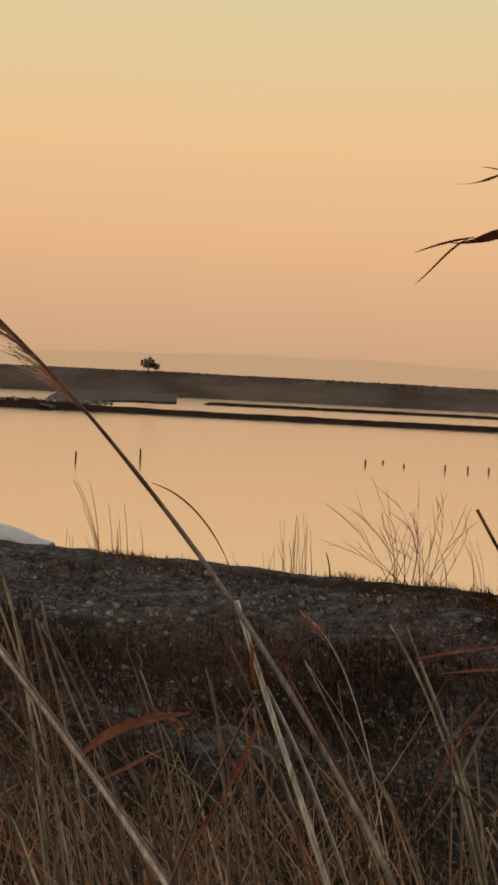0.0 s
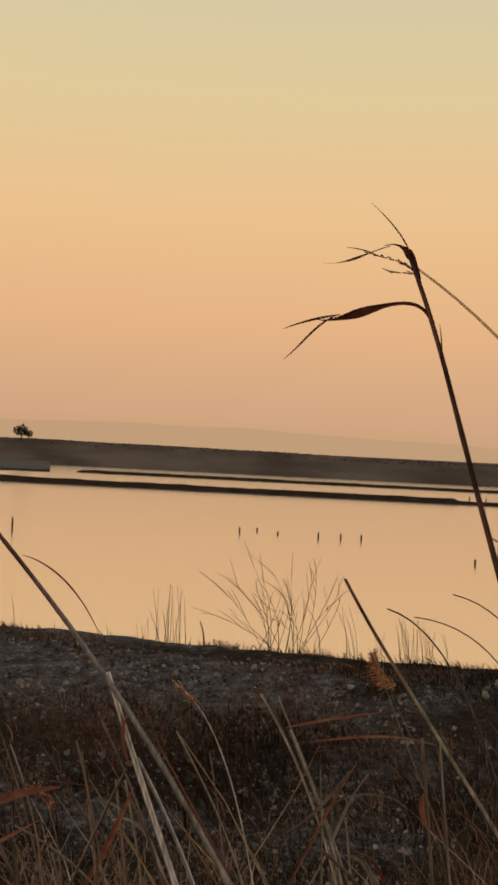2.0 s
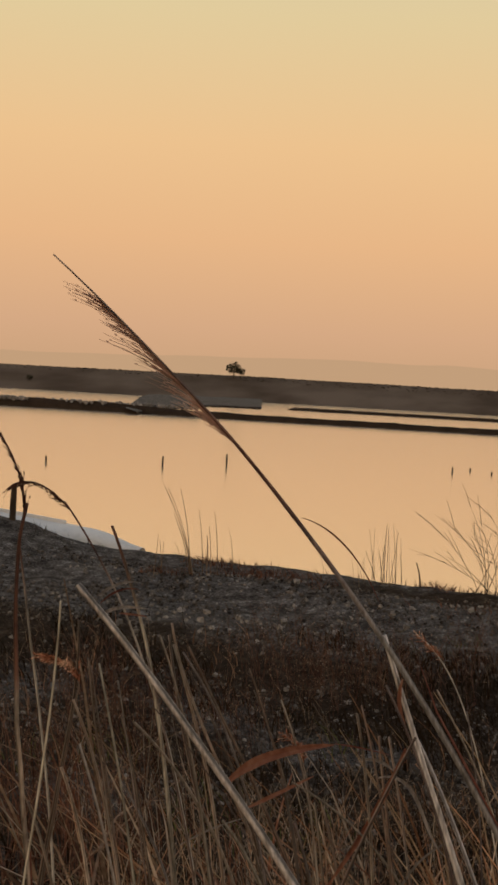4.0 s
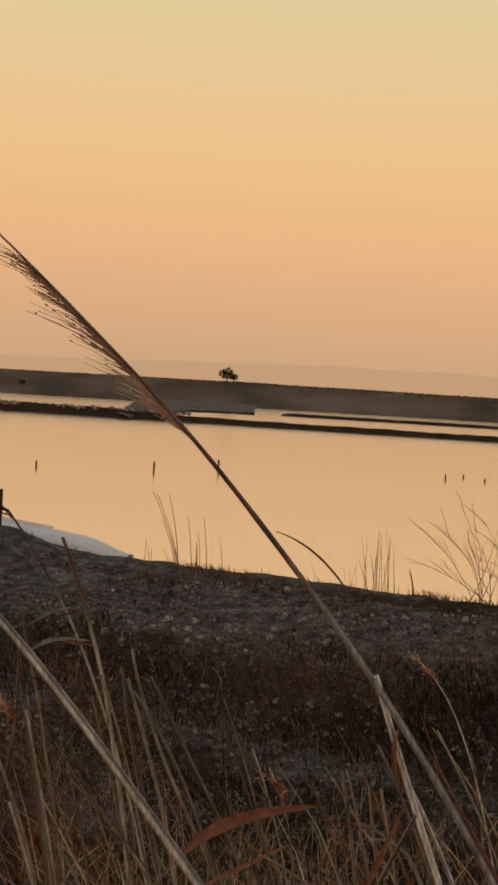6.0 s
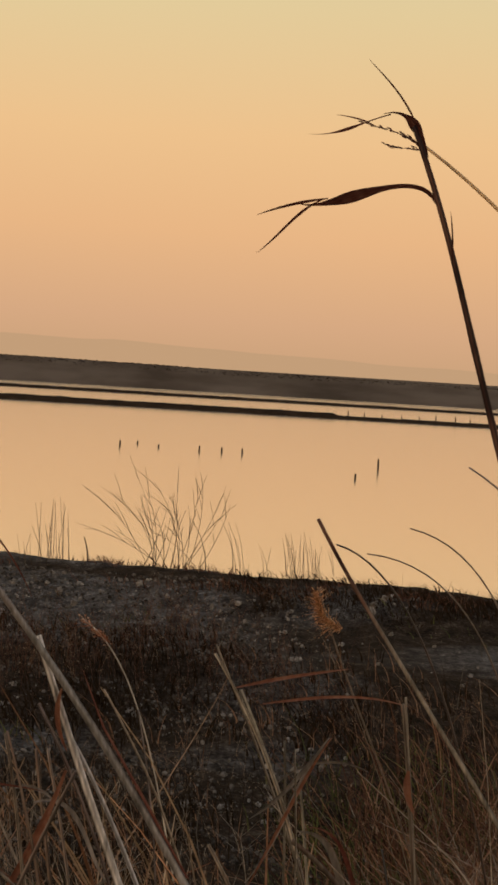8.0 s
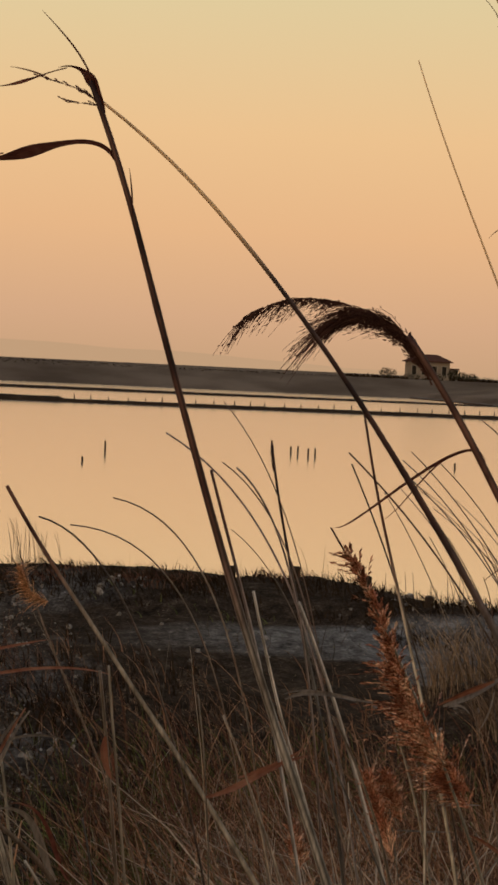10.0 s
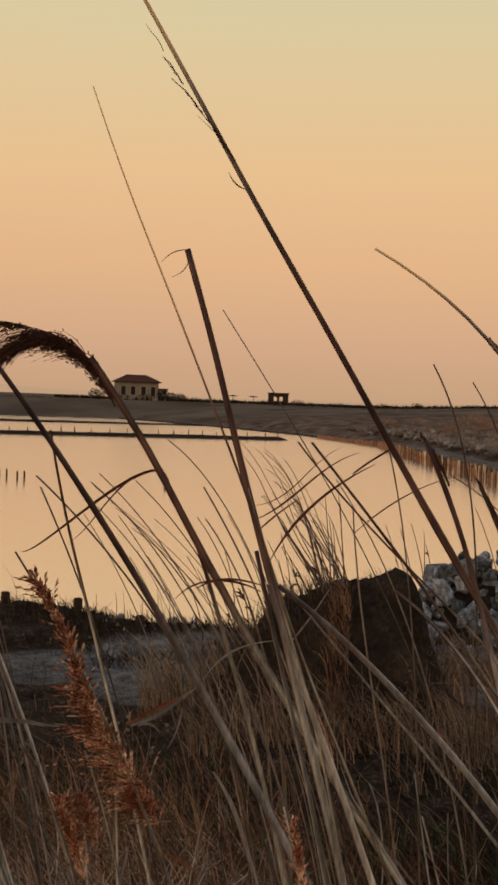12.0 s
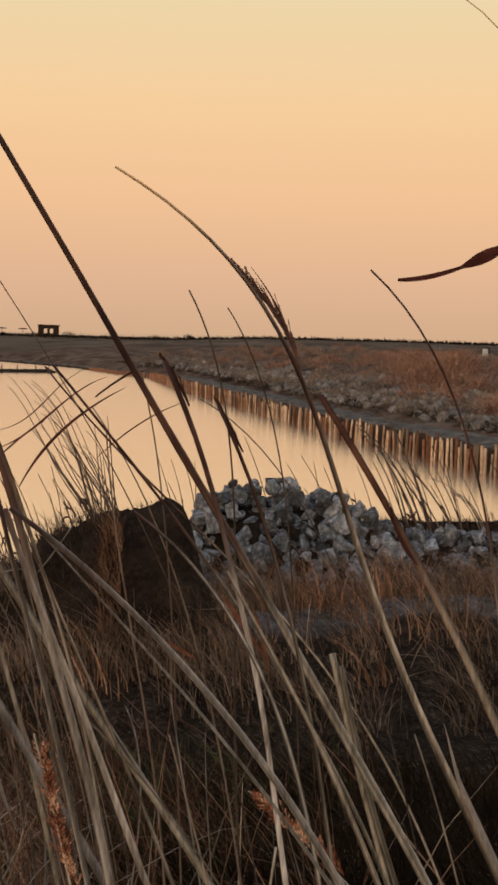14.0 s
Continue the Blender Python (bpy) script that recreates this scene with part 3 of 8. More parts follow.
at = polar(-5.33, 236)
at.z = 4.0
scrub_tree(at, 2.7, 2.6, "small dark scrubby tree alone on the far embankment", 5, 0.56)
at = polar(-5.02, 236)
at.z = 4.0
scrub_tree(at, 1.7, 1.7, "low dark bush beside the lone tree on the embankment", 8, 0.6)
for h, d, tall, wide in ((30.45, 312, 2.2, 1.2), (30.9, 312, 1.6, 1.8), (31.5, 318, 1.2, 2.5), (32.2, 322, 1.0, 3.0), (33.2, 330, 1.1, 3.0), (36.6, 340, 0.9, 6.0), (39.6, 500, 2.0, 2.5), (41.0, 520, 2.4, 2.0), (44.4, 600, 2.0, 3.0),
                         (27.3, 292, 2.4, 1.6), (28.3, 290, 1.3, 3.0), (29.4, 290, 1.5, 2.6), (30.1, 292, 2.6, 1.1), (30.8, 300, 2.0, 1.6), (34.5, 328, 1.3, 2.0), (35.9, 332, 1.6, 2.2), (37.6, 345, 1.2, 4.0), (-14.0, 240, 1.1, 1.0)):
    at = polar(h, d)
    at.z = ground_z(at.x, at.y)
    scrub_tree(at, tall, tall * wide, "low dark bush on the far flat shore", int(h * 10), 0.5)


def far_house():
    at = polar(28.95, 300)
    at.z = ground_z(at.x, at.y) - 0.1
    e = thing("house", at, "low pale plaster house with a hipped clay tile roof", "house")
    e.rotation_euler = (0, 0, radians(-22))
    W, D, H = 4.5, 4.0, 4.0
    bm = bmesh.new()
    t = 0.35
    wins = [-3.3, -1.15, 1.15, 3.3]
    # front wall pierced by tall openings
    xs = [-W] + [x + s for x in wins for s in (-0.5, 0.5)] + [W]
    for i in range(0, len(xs), 2):
        box(bm, xs[i], -D, 0, xs[i + 1], -D + t, H)
    for x in wins:
        box(bm, x - 0.5, -D, 0, x + 0.5, -D + t, 1.2)
        box(bm, x - 0.5, -D, 3.1, x + 0.5, -D + t, H)
    box(bm, -W, D - t, 0, W, D, H)
    box(bm, -W, -D + t, 0, -W + t, D - t, H)
    box(bm, W - t, -D + t, 0, W, D - t, H)
    part("wall", bm, PLASTER, e)
    bm = bmesh.new()
    o = 0.6
    lo = [bm.verts.new(p) for p in ((-W - o, -D - o, H), (W + o, -D - o, H), (W + o, D + o, H), (-W - o, D + o, H))]
    lo2 = [bm.verts.new((v.co.x, v.co.y, H + 0.18)) for v in lo]
    hi = [bm.verts.new(p) for p in ((-2.2, 0, H + 1.75), (2.2, 0, H + 1.75))]
    bm.faces.new(lo[::-1])
    for k in range(4):
        bm.faces.new((lo[k], lo[(k + 1) % 4], lo2[(k + 1) % 4], lo2[k]))
    bm.faces.new((lo2[0], lo2[1], hi[1], hi[0]))
    bm.faces.new((lo2[2], lo2[3], hi[0], hi[1]))
    bm.faces.new((lo2[1], lo2[2], hi[1]))
    bm.faces.new((lo2[3], lo2[0], hi[0]))
    part("roof", bm, TILE, e)
    for x in wins:
        bm = bmesh.new()
        box(bm, x - 0.5, -D + 0.22, 1.2, x + 0.5, -D + 0.27, 3.1)
        win = part("window", bm, DARK, e)
        bm = bmesh.new()
        for x0, x1, z0, z1 in ((x - 0.66, x - 0.5, 1.1, 3.25), (x + 0.5, x + 0.66, 1.1, 3.25), (x - 0.5, x + 0.5, 3.1, 3.25), (x - 0.5, x + 0.5, 1.05, 1.2)):
            box(bm, x0, -D - 0.05, z0, x1, -D, z1)
        part("window_frame", bm, FRAME, win)
    bm = bmesh.new()
    box(bm, W, -1.5, 0, W + 2.2, 2.5, 2.6)
    part("side_wing", bm, PLASTER, e)
    bm = bmesh.new()
    box(bm, W, -1.8, 2.6, W + 2.5, 2.8, 2.85)
    part("wing_roof", bm, TILE, e)


far_house()


def ruin():
    e = thing("ruined_hut", (*polar(35.06, 330).xy, ground_z(*polar(35.06, 330).xy) - 0.1), "roofless square masonry hut with open window holes", "hut")
    e.rotation_euler = (0, 0, radians(-35))
    bm = bmesh.new()
    for y0, y1 in ((-2.0, -1.6), (1.6, 2.0)):
        box(bm, -2.5, y0, 0, -1.1, y1, 2.9)
        box(bm, -0.3, y0, 0, 0.3, y1, 2.9)
        box(bm, 1.1, y0, 0, 2.5, y1, 2.9)
        for x0, x1 in ((-1.1, -0.3), (0.3, 1.1)):
            box(bm, x0, y0, 0, x1, y1, 1.1)
            box(bm, x0, y0, 2.2, x1, y1, 2.9)
    box(bm, -2.5, -1.6, 0, -2.2, 1.6, 2.9)
    box(bm, 2.2, -1.6, 0, 2.5, 1.6, 2.9)
    part("wall", bm, BARK, e)
    bm = bmesh.new()
    box(bm, -2.7, -2.2, 2.9, 2.7, 2.2, 3.15, 0.03)
    part("roof_slab", bm, BARK, e)


ruin()

def sunshade(h, d, tall, wide):
    at = polar(h, d)
    at.z = ground_z(at.x, at.y)
    e = thing("sunshade", at, "dark round sunshade on a single post on the far shore", "sunshade", "sunshades on the far shore")
    bm = bmesh.new()
    tube(bm, [Vector((0, 0, -0.3)), Vector((0.02, 0, 0.5 * tall)), Vector((0, 0, tall - 0.1))], [0.09, 0.08, 0.07], 6)
    part("pole", bm, POST, e)
    bm = bmesh.new()
    rings = [[bm.verts.new((q * wide * (1 + 0.04 * math.sin(5 * k)) * math.cos(k * math.pi / 6), q * wide * math.sin(k * math.pi / 6), z)) for k in range(12)] for q, z in ((0.1, tall), (0.5, tall - 0.16), (0.5, tall - 0.30), (0.08, tall - 0.14))]
    for lo, hi in zip(rings, rings[1:] + rings[:1]):
        for k in range(12):
            bm.faces.new((lo[k], lo[(k + 1) % 12], hi[(k + 1) % 12], hi[k]))
    part("canopy", bm, BARK, e)


sunshade(33.11, 330, 2.1, 2.4)
sunshade(33.99, 331, 2.1, 2.3)

at = polar(53.64, 118)
at.z = ground_z(at.x, at.y)
e = thing("utility_box", at, "small white box beside a dark post on the far bank", "box")
bm = bmesh.new()
box(bm, -0.22, -0.2, 0, 0.1, 0.2, 0.62, 0.03)
part("cabinet", bm, HULL, e)
bm = bmesh.new()
box(bm, 0.14, -0.15, 0, 0.42, 0.15, 0.7, 0.02)
part("post", bm, POST, e)


# ---- staked shore ----
def shore_line(step):
    out, carry = [], 0.0
    for (ax, ay), (bx, by) in zip(SHORE[1:], SHORE[2:]):
        L = math.hypot(bx - ax, by - ay)
        d = carry
        while d < L:
            out.append((Vector((ax + (bx - ax) * d / L, ay + (by - ay) * d / L, 0)), Vector(((bx - ax) / L, (by - ay) / L, 0))))
            d += step
        carry = d - L
    return out


verts, faces = [], []
for p, d in shore_line(0.7):
    land = Vector((d.y, -d.x, 0))
    for k, (off, z) in enumerate(((0.30, -0.5), (0.32, 0.62), (0.50, 0.76), (1.0, 0.84), (1.7, 0.86), (2.9, 0.62))):
        x = p + land * (off + (0.08 * rough(p.x, p.y, 0.9, 81) if k else 0))
        low = 1 - 0.75 * smooth(72, 112, p.y) if z > 0 else 1
        verts.append((x.x, x.y, z * low + (0.16 * rough(x.x, x.y, 0.8, 82) + 0.10 * rough(x.x, x.y, 2.3, 83) if k > 1 else 0)))
for i in range(len(verts) // 6 - 1):
    for k in range(5):
        a = 6 * i + k
        faces.append((a, a + 6, a + 7, a + 1))
path = raw("pavement", verts, faces, GRAVEL, smooth=True)
# dark red-brown on the face behind the stakes paints the shade in their gaps
path.data.materials.append(STAKE_GAP_SHADE)
path.data.polygons.foreach_set("material_index", [1 if k % 5 < 2 else 0 for k in range(len(faces))])
tagged(path, "grey gravel path along the staked shore", "path", kind="structure")


def stake_mesh(seed, mat):
    r = random.Random(seed)
    bm = bmesh.new()
    w = r.uniform(0.036, 0.054)
    tube(bm, [Vector((0, 0, -0.5)), Vector((r.uniform(-0.015, 0.015), 0, 0.4)), Vector((r.uniform(-0.03, 0.03), 0, 0.86)), Vector((0, 0, 0.90))], [w, w, w * 0.95, w * 0.7], 6)
    return mesh_of(bm, "stake", mat)


STAKES = [stake_mesh(300 + i, STAKE) for i in range(8)]
RED_STAKES = [stake_mesh(320 + i, STAKE_RED) for i in range(8)]
fence = thing("stake_revetment", (33.4, 23.8, 0), "long row of weathered upright stakes holding the lagoon shore", "revetment")
spots = [x for x in shore_line(0.25) if 20.5 < x[0].y < 118]
r = random.Random(9)
rest_v, rest_f = [], []
for i, (p, d) in enumerate(spots):
    k = r.uniform(0.72, 1.10)
    if r.random() < 0.13:
        continue
    q = p + Vector((d.y, -d.x, 0)) * r.uniform(-0.02, 0.05) - fence.location
    if i < 300:
        ob = new("stake", r.choice(STAKES if r.random() < 0.62 - 0.35 * i / 300 else RED_STAKES))
        ob.parent = fence
        ob.location = q
        ob.scale = (1, 1, k * (1 - 0.55 * smooth(72, 112, p.y)))
        ob.rotation_euler = (r.uniform(-0.05, 0.05), r.uniform(-0.05, 0.05), r.uniform(0, 6.28))
    else:
        n = len(rest_v)
        for z, w in ((-0.4, 0.06), (0.88 * k * (1 - 0.55 * smooth(72, 112, p.y)), 0.055)):
            rest_v += [q + Vector((w * math.cos(a), w * math.sin(a), z)) for a in (0.5, 2.07, 3.64, 5.21)]
        rest_f += [(n, n + 1, n + 5, n + 4), (n + 1, n + 2, n + 6, n + 5), (n + 2, n + 3, n + 7, n + 6), (n + 3, n, n + 4, n + 7), (n + 4, n + 5, n + 6, n + 7)]
far_row = raw("far_stake_row", rest_v, rest_f, STAKE_RED, fence)
far_row["kind"] = "stuff"


def shore_spots(lo, hi, near, far_y, clump, seed, scale=0.15):
    """Places on the land behind the stakes, lo to hi metres back."""
    line = [x for x in shore_line(0.5) if near < x[0].y < far_y]

    def place(r):
        p, d = r.choice(line)
        x = p + Vector((d.y, -d.x, 0)) * r.uniform(lo, hi) + d * r.uniform(-0.3, 0.3)
        if rough(x.x, x.y, scale, seed) < clump - r.random() * 0.3:
            return None
        return x.x, x.y
    return place


def rubble(name, count, place, sizes, label, seed, floor=None, shapes=None, mat=None):
    r = random.Random(seed)
    verts, faces = [], []
    for _ in range(count):
        at = place(r)
        if at is None:
            continue
        me = r.choice(shapes or ROCKS)
        k = sizes[0] + (sizes[1] - sizes[0]) * r.random() ** (3.2 if shapes else 1)
        m = Matrix.Translation((at[0], at[1], (floor or ground_z)(*at) + k * 0.15)) @ Euler((r.uniform(0, 6), r.uniform(0, 6), r.uniform(0, 6))).to_matrix().to_4x4() @ Matrix.Scale(k, 4)
        n = len(verts)
        verts += [m @ v.co for v in me.vertices]
        faces += [tuple(n + i for i in p.vertices) for p in me.polygons]
    return tagged(raw(name, verts, faces, mat or RUBBLE), label, "stones", kind="stuff")


# ---- white boat on the bank ----
def boat():
    a, b = polar(-9.0, 22.9), polar(-21.0, 26.6)
    za, zb = 0.86, 1.28
    e = thing("boat", (a.x, a.y, za), "upturned white painted boat lying on the bank", "boat")
    L = (b - a).length
    e.rotation_euler = (0, -math.atan2(zb - za, L), math.atan2(b.y - a.y, b.x - a.x))
    bm = bmesh.new()
    rings = []
    for i in range(25):
        s = i / 24
        w = 0.62 * math.sin(math.pi * min(1, 0.14 + s * 1.6) * 0.5) if s < 0.75 else 0.62 - 0.10 * (s - 0.75) / 0.25
        h = 0.30 * (0.40 + 0.55 * smooth(0, 0.16, s))
        rings.append([bm.verts.new((s * L, w * math.cos(t), h * max(0, math.sin(t)) ** 0.75 + 0.02)) for t in (math.pi * k / 14 for k in range(15))])
    for r0, r1 in zip(rings, rings[1:]):
        for k in range(14):
            bm.faces.new((r0[k], r0[k + 1], r1[k + 1], r1[k]))
    bm.faces.new(rings[0])
    bm.faces.new(rings[-1][::-1])
    part("hull", bm, HULL, e, smooth=True)
    bm = bmesh.new()
    box(bm, 1.6, -0.03, 0.27, L, 0.03, 0.365, 0.01)
    part("keel", bm, HULL, e)
    for s in (-1, 1):
        bm = bmesh.new()
        pts = [Vector((L * i / 12, s * (0.66 * math.sin(math.pi * min(1, 0.14 + i / 12 * 1.6) * 0.5)), 0.03)) for i in range(13)]
        tube(bm, pts, [0.03] * 13, 6)
        part("gunwale", bm, HULL, e)
    return e


boat()


# ---- mound and rock heap ----
def mound_z(x, y):
    """Height of the mound's surface: steep on its right and front, with a sloping top."""
    dx, dy = x - 8.55, y - 10.45
    s, f = 0.774 * dx - 0.633 * dy, 0.633 * dx + 0.774 * dy
    s += 0.10 * rough(x, y, 1.6, 64)
    h = float(np.interp(s, [-1.75, -1.4, -1.2, -1.0, -0.5, -0.1, 0.2, 0.34, 0.46, 0.6, 0.75, 0.95], [0, 0.22, 0.64, 0.92, 1.06, 1.15, 1.22, 1.16, 0.94, 0.5, 0.15, 0]))
    h *= smooth(1.7, 0.4, abs(f + 0.12 * rough(x, y, 2.0, 65)))
    h *= 1 + 0.06 * rough(x, y, 2.3, 61)
    h += (0.10 * rough(x, y, 2.6, 62) + 0.05 * rough(x, y, 7, 63) + 0.03 * rough(x, y, 17, 66)) * min(1, h * 2)
    return ground_z(x, y) - 0.06 + h


def earth_mound():
    c = Vector((8.55, 10.45, 0))
    view, side = Vector((0.633, 0.774, 0)), Vector((0.774, -0.633, 0))
    verts, faces = [], []
    N, M = 96, 84
    for i in range(N + 1):
        for j in range(M + 1):
            p = c + side * (-2.0 + 3.4 * i / N) + view * (-1.6 + 3.2 * j / M)
            verts.append((p.x, p.y, mound_z(p.x, p.y)))
    for i in range(N):
        for j in range(M):
            a = i * (M + 1) + j
            faces.append((a, a + M + 1, a + M + 2, a + 1))
    ob = raw("earth_mound", verts, faces, MOUND, smooth=True)
    return tagged(ob, "steep dark earth mound with dry grass on its shoulder", "mound")


earth_mound()


def rock_mesh(seed):
    """A broken block: a box cut by tilted planes, corners chipped."""
    r = random.Random(seed)
    bm = bmesh.new()
    bmesh.ops.create_cube(bm, size=1)
    for v in bm.verts:
        v.co = Vector((v.co.x * r.uniform(0.75, 1.2), v.co.y * r.uniform(0.7, 1.05), v.co.z * r.uniform(0.55, 0.9)))
    for k in range(9):
        n = Vector((r.uniform(-1, 1), r.uniform(-1, 1), r.uniform(-1, 1))).normalized()
        g = bmesh.ops.bisect_plane(bm, geom=bm.verts[:] + bm.edges[:] + bm.faces[:], plane_co=n * r.uniform(0.30, 0.46), plane_no=n, clear_outer=True)
        edges = [e for e in g["geom_cut"] if isinstance(e, bmesh.types.BMEdge)]
        if edges:
            bmesh.ops.edgeloop_fill(bm, edges=edges)
    bmesh.ops.triangulate(bm, faces=bm.faces)
    return mesh_of(bm, "stone", ROCK)


ROCKS = [rock_mesh(100 + i) for i in range(12)]


def clod_mesh(seed):
    """A small rounded lump of earth."""
    bm = bmesh.new()
    bmesh.ops.create_icosphere(bm, subdivisions=1, radius=0.5)
    for v in bm.verts:
        v.co *= 1 + 0.55 * noise.noise(v.co * 2.2 + Vector((seed, 0, 0)))
        v.co.z *= 0.75
    return mesh_of(bm, "clod", CLOD)


CLODS = [clod_mesh(3.7 * i) for i in range(10)]


def rock_heap(c, side, view, half, depth, height, count, sizes, label, seed):
    z0 = ground_z(c.x, c.y)
    e = thing("rock_heap", (c.x, c.y, z0), label, "rock heap", "rock heaps")
    r = random.Random(seed)
    for i in range(count):
        s, f = r.uniform(-1, 1), r.uniform(-1, 0.6)
        top = height * (1 - 0.16 * s) * max(0.0, 1 - abs(s) ** 3.0) * max(0.0, 1 - abs(f) ** 1.8)
        z = top * r.uniform(0.62, 1.0)
        size = (sizes[0] + (sizes[1] - sizes[0]) * r.random() ** 1.6) * (1.6 if r.random() < 0.07 else 1)
        ob = new("stone", r.choice(ROCKS))
        ob.parent = e
        ob.location = side * s * half + view * f * depth + Vector((0, 0, max(z, size * 0.15)))
        ob.rotation_euler = (r.uniform(0, 6.3), r.uniform(0, 6.3), r.uniform(0, 6.3))
        ob.scale = (size * r.uniform(0.9, 1.35), size, size * r.uniform(0.55, 0.95))
    # core that fills the heap, coloured dark as shade in the gaps between stones
    verts, faces = [], []
    for i in range(25):
        for j in range(17):
            s, f = -1 + i / 12, -1 + j / 8
            t = 0.85 * height * (1 - 0.16 * s) * max(0.0, 1 - abs(s) ** 3.0) * max(0.0, 1 - abs(f) ** 1.8)
            verts.append(side * s * half + view * f * depth + Vector((0, 0, t - 0.08)))
    for i in range(24):
        for j in range(16):
            a = i * 17 + j
            faces.append((a, a + 17, a + 18, a + 1))
    raw("rubble_core", verts, faces, MOUND, e)
    return e


side, view = Vector((0.69, -0.72, 0)), Vector((0.72, 0.69, 0))
rock_heap(Vector((12.47, 12.19, 0)), side, view, 1.85, 1.2, 1.36, 800, (0.09, 0.27), "heap of broken pale grey limestone boulders", 5)
rock_heap(Vector((14.2, 10.75, 0)), side, view, 1.7, 1.0, 0.74, 360, (0.09, 0.24), "lower spread of grey broken rubble beside the heap", 6)

# block of stubs on the lip of the bank
for h, d, w, tall in ((23.72, 20.4, 0.055, 0.26), (15.8, 20.9, 0.05, 0.16), (20.96, 20.3, 0.05, 0.18), (26.75, 18.5, 0.05, 0.24), (29.4, 17.3, 0.05, 0.14)):
    at = polar(h, d)
    at.z = ground_z(at.x, at.y)
    bm = bmesh.new()
    box(bm, -w, -w, -0.2, w, w, tall, 0.012)
    ob = part("post_stub", bm, POST)
    ob.location = at
    tagged(ob, "short cut wooden post on the lip of the bank", "post", "post stubs on the bank")
at = polar(-14.6, 23.2)
at.z = ground_z(at.x, at.y)
post("boat_stake", at, 0.62, 0.06, 0.02, "stout dark stake standing beside the boat", "boat stakes")


# ---- dry grass and fill stems ----
def grass(name, count, place, heights, width, lean, mat, label, seed, segs=3, wind=(-0.5, 0.0), floor=None, sag=0.25):
    r = random.Random(seed)
    verts, faces = [], []
    for _ in range(count):
        spot = place(r)
        if spot is None:
            continue
        x, y = spot
        z = (floor or ground_z)(x, y) - 0.02
        h = r.uniform(*heights) * (1.0 if r.random() < 0.8 else 1.25)
        a = r.uniform(0, 6.283)
        hd = math.atan2(x, y)
        bend = lean * h * -wind[0] * (r.uniform(-0.2, 1.7) + 0.9 * noise.noise(Vector((x * 1.3, y * 1.3, seed))))
        out = Vector((math.cos(a) * lean * h * r.random() - math.cos(hd) * bend, math.sin(a) * lean * h * r.random() + math.sin(hd) * bend, 0))
        b = r.uniform(-1.2, 1.2)
        s = Vector((math.cos(b), math.sin(b), 0)) * width * r.uniform(0.5, 1.3) * (1.0 if r.random() < 0.86 else 1.7)
        droop = r.uniform(0, sag)
        n = len(verts)
        for i in range(segs + 1):
            t = i / segs
            p = Vector((x, y, z + h * (t - droop * t * t * t))) + out * t * t
            k = 1 - 0.85 * t
            verts += [p - s * k, p + s * k]
        for i in range(segs):
            k = n + 2 * i
            faces.append((k, k + 1, k + 3, k + 2))
    ob = raw(name, verts, faces, mat)
    return tagged(ob, label, "grass", kind="stuff")


def band(q0, q1, p0, p1, clump=0.0, seed=0.0, scale=0.6):
    def place(r):
        q, p = r.uniform(q0, q1), r.uniform(p0, p1)
        x, y = 0.342 * q + 0.94 * p, 0.94 * q - 0.342 * p
        if clump and rough(x, y, scale, seed) < clump - r.random() * 0.35:
            return None
        return x, y
    return place


def sparse(place, share=0.95):
    """Leaves the black hollow below the rocks almost bare."""
    def spot(r):
        at = place(r)
        if at is None:
            return None
        h, d = math.degrees(math.atan2(at[0], at[1])), math.hypot(*at)
        hole = smooth(47.5, 50.5, h) * (1 - smooth(9.3, 10.2, d)) + 0.85 * smooth(36, 39, h) * (1 - smooth(45.5, 47.5, h)) * (1 - smooth(8.5, 10, d)) + 0.3 * smooth(12, 15, h) * (1 - smooth(20, 22, h)) * smooth(5.5, 6.5, d)
        hole = max(hole, 0.97 * (1 - smooth(13, 20, h)))
        return None if r.random() < share * hole else at
    return spot


def wedge(h0, h1, d0, d1):
    def place(r):
        return tuple(polar(r.triangular(h0 - 3, h1 + 3), r.triangular(d0, d1, 0.7 * d0 + 0.3 * d1)).xy)
    return place


def straws(name, count, place, lengths, width, rise, mat, label, seed):
    """Fallen straws lying across one another at all angles."""
    r = random.Random(seed)
    verts, faces = [], []
    for _ in range(count):
        at = place(r)
        if at is None:
            continue
        p = Vector((at[0], at[1], ground_z(*at) + r.uniform(0.0, rise)))
        a, e, L = r.uniform(0, 6.283), r.uniform(-0.15, 1.1), r.uniform(*lengths)
        d = Vector((math.cos(a) * math.cos(e), math.sin(a) * math.cos(e), math.sin(e))) * L
        bow = Vector((r.uniform(-0.2, 0.2), r.uniform(-0.2, 0.2), r.uniform(-0.05, 0.22))) * L
        s = Vector((-d.y, d.x, r.uniform(-0.3, 0.3) * L)).normalized() * width * r.uniform(0.5, 1.3)
        n = len(verts)
        for i in range(6):
            t = i / 5
            x = p + d * t + bow * 4 * t * (1 - t)
            verts += [x - s * (1 - 0.6 * t), x + s * (1 - 0.6 * t)]
        faces += [(n + 2 * i, n + 2 * i + 1, n + 2 * i + 3, n + 2 * i + 2) for i in range(5)]
    return tagged(raw(name, verts, faces, mat), label, "straw", kind="stuff")


